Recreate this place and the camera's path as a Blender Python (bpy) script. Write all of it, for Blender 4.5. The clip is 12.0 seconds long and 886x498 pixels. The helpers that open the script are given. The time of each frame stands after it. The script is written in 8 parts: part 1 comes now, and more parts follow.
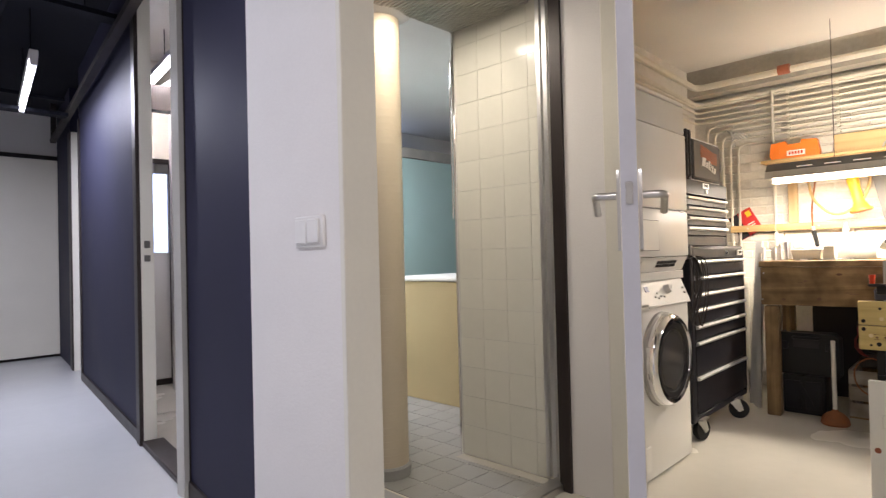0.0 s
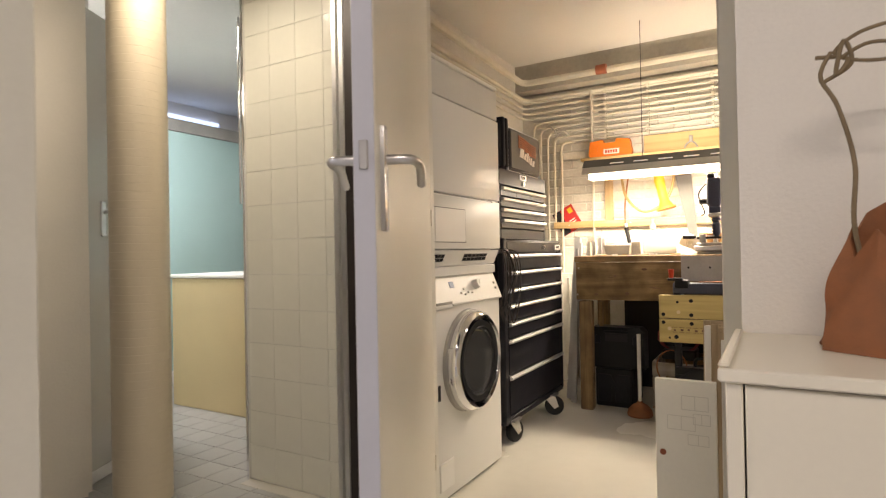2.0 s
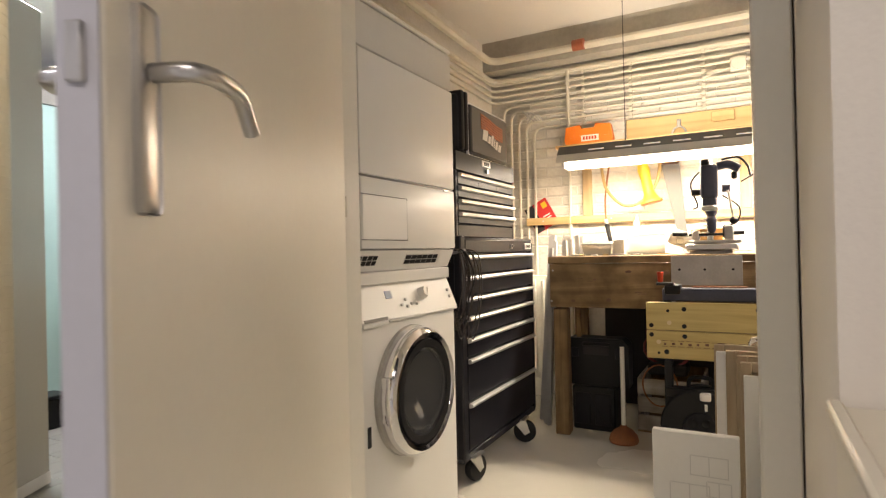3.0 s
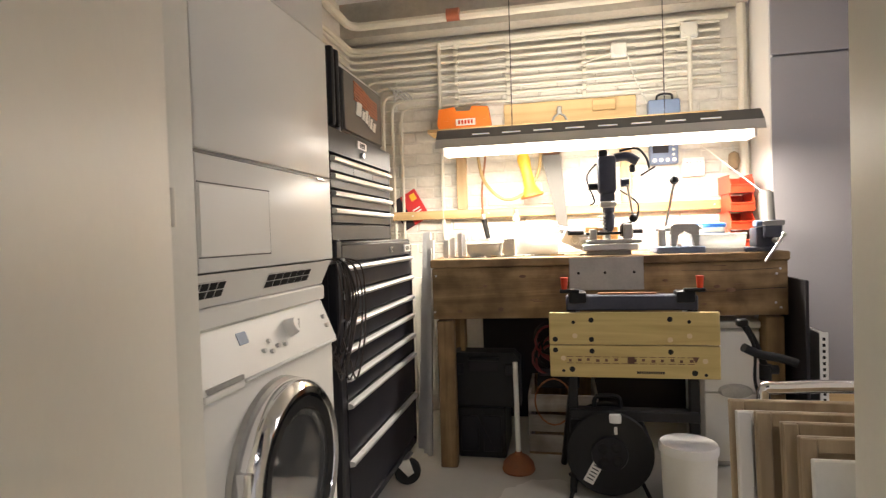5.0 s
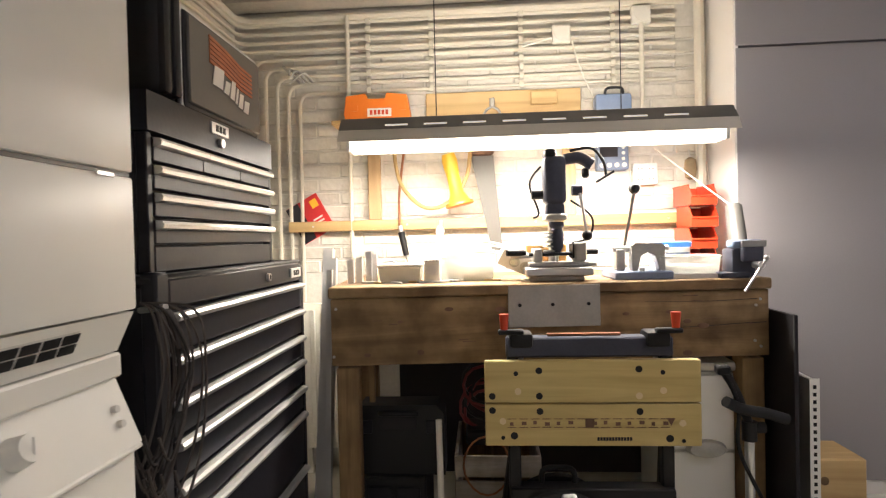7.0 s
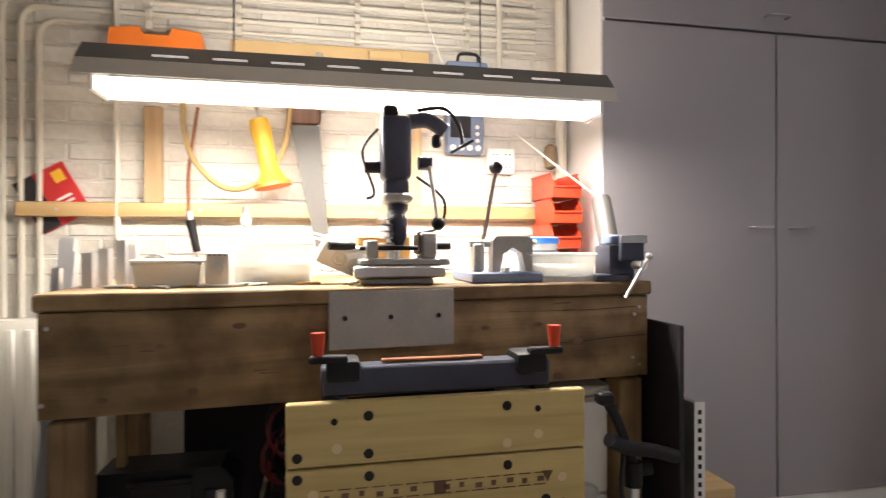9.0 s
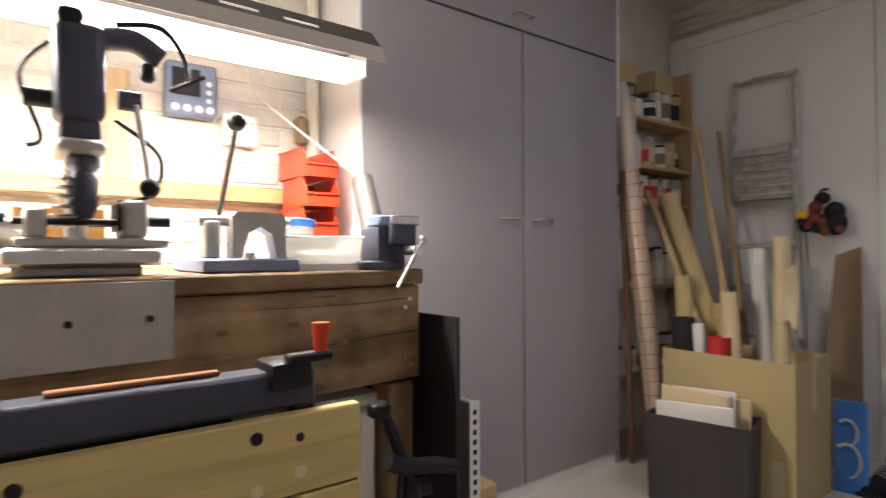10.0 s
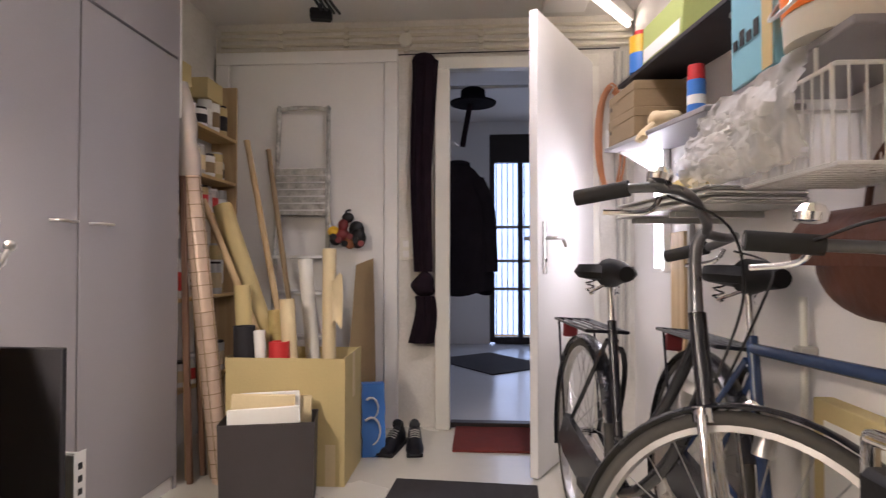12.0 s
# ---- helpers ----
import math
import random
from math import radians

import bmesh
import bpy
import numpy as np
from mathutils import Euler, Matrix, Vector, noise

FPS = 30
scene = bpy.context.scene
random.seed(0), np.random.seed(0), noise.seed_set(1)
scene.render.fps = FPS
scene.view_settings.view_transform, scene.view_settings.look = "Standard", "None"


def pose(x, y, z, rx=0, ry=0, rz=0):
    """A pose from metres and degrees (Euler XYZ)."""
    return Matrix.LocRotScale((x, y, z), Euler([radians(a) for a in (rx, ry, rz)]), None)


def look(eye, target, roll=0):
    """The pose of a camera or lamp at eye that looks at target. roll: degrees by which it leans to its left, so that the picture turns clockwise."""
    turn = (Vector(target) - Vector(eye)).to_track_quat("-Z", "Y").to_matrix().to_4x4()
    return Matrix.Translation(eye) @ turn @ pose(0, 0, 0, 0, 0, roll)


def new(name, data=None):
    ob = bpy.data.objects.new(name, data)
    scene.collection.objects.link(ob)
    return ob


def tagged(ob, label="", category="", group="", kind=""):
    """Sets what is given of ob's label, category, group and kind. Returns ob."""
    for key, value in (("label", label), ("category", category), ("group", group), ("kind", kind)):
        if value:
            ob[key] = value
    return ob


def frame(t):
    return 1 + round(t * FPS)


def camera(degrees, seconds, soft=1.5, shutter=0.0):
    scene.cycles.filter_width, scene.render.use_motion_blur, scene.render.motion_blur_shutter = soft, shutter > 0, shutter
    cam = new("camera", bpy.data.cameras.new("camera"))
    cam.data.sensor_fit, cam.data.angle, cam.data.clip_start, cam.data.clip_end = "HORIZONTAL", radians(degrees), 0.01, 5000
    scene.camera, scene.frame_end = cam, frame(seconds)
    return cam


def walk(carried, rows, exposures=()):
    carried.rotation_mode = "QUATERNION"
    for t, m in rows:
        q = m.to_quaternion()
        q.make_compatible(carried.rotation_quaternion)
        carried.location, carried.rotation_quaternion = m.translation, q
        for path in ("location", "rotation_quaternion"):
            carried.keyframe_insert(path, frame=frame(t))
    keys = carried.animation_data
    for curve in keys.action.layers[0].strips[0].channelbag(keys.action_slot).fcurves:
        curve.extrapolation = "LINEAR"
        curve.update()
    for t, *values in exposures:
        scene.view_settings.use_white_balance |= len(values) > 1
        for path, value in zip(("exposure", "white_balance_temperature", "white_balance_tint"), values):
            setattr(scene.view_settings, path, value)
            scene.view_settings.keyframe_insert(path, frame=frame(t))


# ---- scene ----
cam = camera(75.6, 12.0, soft=1.2, shutter=0.35)
PATH = [
    (0, (1.001, 1.27, 1.005), (2.437, 2.662, 1.033), -1.4),
    (0.5, (1.032, 1.24, 1.004), (2.555, 2.536, 1.024), -1.3),
    (1, (1.109, 1.218, 0.994), (2.748, 2.364, 1.01), -1.2),
    (1.5, (1.241, 1.223, 0.984), (2.946, 2.268, 0.998), -1.1),
    (2, (1.434, 1.252, 0.968), (3.162, 2.26, 0.982), -1.1),
    (2.5, (1.697, 1.303, 0.958), (3.433, 2.296, 0.977), -1.1),
    (4.5, (2.347, 1.673, 1.036), (4.261, 2.253, 0.991), -1.9),
    (5, (2.389, 1.742, 1.035), (4.346, 2.152, 0.991), -1.8),
    (5.5, (2.511, 1.769, 1.043), (4.493, 2.034, 0.997), -1.5),
    (6, (2.691, 1.792, 1.079), (4.683, 1.974, 1.034), -1.4),
    (6.5, (2.835, 1.805, 1.093), (4.828, 1.96, 1.053), -1.4),
    (8.5, (3.402, 1.744, 1.029), (5.397, 1.6, 1.030), -0.6),
    (9, (3.522, 1.729, 1.026), (5.48, 1.318, 1.022), -0.2),
    (9.5, (3.646, 1.703, 1.004), (5.491, 0.933, 1.005), -0.3),
    (10, (3.824, 1.654, 0.970), (5.404, 0.428, 0.984), -0.3),
    (10.5, (3.926, 1.647, 0.969), (5.191, 0.098, 0.982), -0.1),
    (11, (4.017, 1.681, 0.976), (4.855, -0.135, 0.996), -0.1),
    (11.5, (4.077, 1.739, 0.978), (4.497, -0.216, 1.007), -0.0),
    (12, (4.109, 1.796, 0.977), (4.236, -0.199, 1.016), -0.0),
]
walk(cam, [(t, look(eye, target, roll)) for t, eye, target, roll in PATH],
     exposures=[(0, 0.05, 6300, 19), (2.5, 0.03, 6950, 18), (4.5, -0.1, 6050, 17), (6.5, -0.2, 6050, 17), (9.0, -0.5, 5850, 19), (10.5, -0.28, 5950, 22), (12, 0.22, 6100, 24)])

# ---- light ----
world = bpy.data.worlds.new("world")
scene.world = world
world.use_nodes = True
wn = world.node_tree.nodes
sky = wn.new("ShaderNodeTexSky")
sky.sky_type, sky.sun_disc = "NISHITA", False
sky.sun_elevation, sky.sun_rotation = radians(35), radians(200)
world.node_tree.links.new(sky.outputs[0], wn["Background"].inputs[0])
wn["Background"].inputs[1].default_value = 0.08


def area_lamp(name, x, y, z, sx, sy, watts, color, rx=0, ry=0, rz=0):
    """A flat lamp that shines down, or as turned."""
    d = bpy.data.lights.new(name, "AREA")
    d.shape, d.size, d.size_y, d.energy, d.color = "RECTANGLE", sx, sy, watts, color
    ob = new(name, d)
    ob.matrix_world = pose(x, y, z, rx, ry, rz)
    return tagged(ob, kind="structure")


WARM, COOL, NEUT = (1.0, 0.90, 0.70), (0.86, 0.90, 1.0), (1.0, 0.93, 0.88)
# tubes of the bench, wall and corridor lamps; ceiling fill; bathroom spots; daylight of the passage door
area_lamp("bench_tube_light", 5.15, 1.605, 1.4215, 0.08, 1.36, 64, WARM, 0, -3)
area_lamp("bench_tube_uplight", 5.17, 1.605, 1.57, 0.05, 1.2, 9.5, WARM, 0, -140)
# unseen ceiling fill, added to brighten the wall behind the bicycles
area_lamp("ceiling_fill_light", 3.86, 0.0, 2.28, 0.05, 1.2, 13, NEUT)
area_lamp("wall_tube_light", 3.30, -0.93, 1.22, 0.55, 0.04, 2.8, (1.0, 0.97, 0.93), 0, -90)
area_lamp("corridor_tube_light", 1.83, 6.08, 2.27, 0.05, 1.4, 50, COOL)
area_lamp("side_room_tube_light", 2.58, 5.55, 2.40, 0.05, 0.9, 20, NEUT)
# two unseen fill lights that brighten the entrance and the near corridor
area_lamp("entrance_fill_light", 0.9, 0.9, 2.5, 0.10, 1.3, 25, (1.0, 0.935, 0.85))
area_lamp("corridor_near_fill_light", 0.5, 3.4, 2.5, 0.10, 1.3, 26, (0.88, 0.92, 1.0))
area_lamp("bathroom_spot_light", 2.62, 3.0, 2.135, 0.3, 0.3, 8.5, (1.0, 0.91, 0.72))
area_lamp("bath_spot_light", 3.5, 4.6, 2.33, 0.4, 0.4, 34, (0.95, 0.96, 1.0))
area_lamp("passage_window_light", 3.47, -4.85, 1.2, 0.9, 1.8, 3.2, (0.82, 0.88, 1.0), 90, 0)


# ---- materials ----
def mat(name, col, rough=0.5, metal=0.0, var=0.1, scale=5.0, bump=0.05, fine=90.0, stretch=(1, 1, 1), dirt=None, spec=0.5, rand=0.0, coat=0.0):
    """A surface with two scales of colour variation and a fine relief."""
    m = bpy.data.materials.new(name)
    m.use_nodes = True
    t = m.node_tree
    n, l = t.nodes, t.links
    p = n["Principled BSDF"]
    tc, mp = n.new("ShaderNodeTexCoord"), n.new("ShaderNodeMapping")
    mp.inputs["Scale"].default_value = stretch
    l.new(tc.outputs["Object"], mp.inputs[0])
    a, b = n.new("ShaderNodeTexNoise"), n.new("ShaderNodeTexNoise")
    a.inputs["Scale"].default_value, a.inputs["Detail"].default_value = scale, 5
    b.inputs["Scale"].default_value, b.inputs["Detail"].default_value = fine, 4
    l.new(mp.outputs[0], a.inputs[0])
    l.new(mp.outputs[0], b.inputs[0])
    r = n.new("ShaderNodeValToRGB")
    r.color_ramp.elements[0].position, r.color_ramp.elements[1].position = 0.3, 0.7
    lo = [max(0, c * (1 - var)) for c in (dirt or col)]
    r.color_ramp.elements[0].color = (*lo, 1)
    r.color_ramp.elements[1].color = (*[min(1, c * (1 + var)) for c in col], 1)
    mix = n.new("ShaderNodeMath")
    mix.operation = "MULTIPLY_ADD"
    mix.inputs[1].default_value = 0.3
    l.new(b.outputs[0], mix.inputs[0])
    sc = n.new("ShaderNodeMath")
    sc.operation = "MULTIPLY"
    sc.inputs[1].default_value = 0.7
    l.new(a.outputs[0], sc.inputs[0])
    l.new(sc.outputs[0], mix.inputs[2])
    fac = mix.outputs[0]
    if rand:
        oi, ad = n.new("ShaderNodeObjectInfo"), n.new("ShaderNodeMath")
        ad.operation, ad.inputs[1].default_value = "MULTIPLY_ADD", rand
        l.new(oi.outputs["Random"], ad.inputs[0])
        l.new(fac, ad.inputs[2])
        sub = n.new("ShaderNodeMath")
        sub.operation, sub.inputs[1].default_value = "SUBTRACT", rand / 2
        l.new(ad.outputs[0], sub.inputs[0])
        fac = sub.outputs[0]
    l.new(fac, r.inputs[0])
    l.new(r.outputs[0], p.inputs["Base Color"])
    rr = n.new("ShaderNodeMapRange")
    rr.inputs[3].default_value, rr.inputs[4].default_value = max(0.02, rough - 0.08), min(1, rough + 0.08)
    l.new(a.outputs[0], rr.inputs[0])
    l.new(rr.outputs[0], p.inputs["Roughness"])
    p.inputs["Metallic"].default_value = metal
    p.inputs["Specular IOR Level"].default_value = spec
    p.inputs["Coat Weight"].default_value = coat
    if bump:
        bp = n.new("ShaderNodeBump")
        bp.inputs["Strength"].default_value, bp.inputs["Distance"].default_value = min(1, bump * 4), 0.004
        l.new(b.outputs[0], bp.inputs["Height"])
        l.new(bp.outputs[0], p.inputs["Normal"])
    return m


def wood(name, dark, light, axis="y", rough=0.6, rings=14.0, bump=0.1, rand=0.3, stain=0.0):
    """Planed or raw timber with its grain along one axis."""
    m = bpy.data.materials.new(name)
    m.use_nodes = True
    t = m.node_tree
    n, l = t.nodes, t.links
    p = n["Principled BSDF"]
    tc, mp = n.new("ShaderNodeTexCoord"), n.new("ShaderNodeMapping")
    s = {"x": (0.07, 1, 1), "y": (1, 0.07, 1), "z": (1, 1, 0.07)}[axis]
    mp.inputs["Scale"].default_value = s
    l.new(tc.outputs["Object"], mp.inputs[0])
    a, b, c = n.new("ShaderNodeTexNoise"), n.new("ShaderNodeTexNoise"), n.new("ShaderNodeTexNoise")
    a.inputs["Scale"].default_value, a.inputs["Detail"].default_value, a.inputs["Distortion"].default_value = rings, 6, 1.2
    b.inputs["Scale"].default_value, b.inputs["Detail"].default_value = rings * 14, 3
    c.inputs["Scale"].default_value, c.inputs["Detail"].default_value = 8.0, 6
    l.new(mp.outputs[0], a.inputs[0])
    l.new(mp.outputs[0], b.inputs[0])
    l.new(tc.outputs["Object"], c.inputs[0])
    r = n.new("ShaderNodeValToRGB")
    r.color_ramp.elements[0].position, r.color_ramp.elements[1].position = 0.32, 0.68
    r.color_ramp.elements[0].color, r.color_ramp.elements[1].color = (*dark, 1), (*light, 1)
    oi = n.new("ShaderNodeObjectInfo")
    ad = n.new("ShaderNodeMath")
    ad.operation, ad.inputs[1].default_value = "MULTIPLY_ADD", rand * 0.4
    l.new(oi.outputs["Random"], ad.inputs[0])
    l.new(a.outputs[0], ad.inputs[2])
    sb = n.new("ShaderNodeMath")
    sb.operation, sb.inputs[1].default_value = "SUBTRACT", rand * 0.2
    l.new(ad.outputs[0], sb.inputs[0])
    l.new(sb.outputs[0], r.inputs[0])
    mx = n.new("ShaderNodeMix")
    mx.data_type, mx.blend_type = "RGBA", "MULTIPLY"
    mx.inputs[0].default_value = stain
    r2 = n.new("ShaderNodeValToRGB")
    r2.color_ramp.elements[0].position, r2.color_ramp.elements[1].position = 0.35, 0.62
    r2.color_ramp.elements[0].color, r2.color_ramp.elements[1].color = (0.3, 0.24, 0.2, 1), (1, 1, 1, 1)
    l.new(c.outputs[0], r2.inputs[0])
    l.new(r.outputs[0], mx.inputs[6])
    l.new(r2.outputs[0], mx.inputs[7])
    l.new(mx.outputs[2], p.inputs["Base Color"])
    p.inputs["Roughness"].default_value = rough
    bp = n.new("ShaderNodeBump")
    bp.inputs["Strength"].default_value, bp.inputs["Distance"].default_value = bump * 3, 0.003
    l.new(b.outputs[0], bp.inputs["Height"])
    l.new(bp.outputs[0], p.inputs["Normal"])
    return m


def thin_film(name, col, alpha):
    """Thin crumpled plastic that lets part of the light straight through."""
    m = mat(name, col, 0.42, var=0.05, scale=14, bump=0.08, fine=35)
    m.node_tree.nodes["Principled BSDF"].inputs["Alpha"].default_value = alpha
    return m


def glow(name, col, strength):
    m = bpy.data.materials.new(name)
    m.use_nodes = True
    p = m.node_tree.nodes["Principled BSDF"]
    p.inputs["Base Color"].default_value = (*col, 1)
    p.inputs["Emission Color"].default_value = (*col, 1)
    p.inputs["Emission Strength"].default_value = strength
    return m


def clear(name, col, rough=0.02, trans=1.0):
    m = bpy.data.materials.new(name)
    m.use_nodes = True
    p = m.node_tree.nodes["Principled BSDF"]
    p.inputs["Base Color"].default_value = (*col, 1)
    p.inputs["Roughness"].default_value = rough
    p.inputs["Transmission Weight"].default_value = trans
    p.inputs["IOR"].default_value = 1.3
    return m


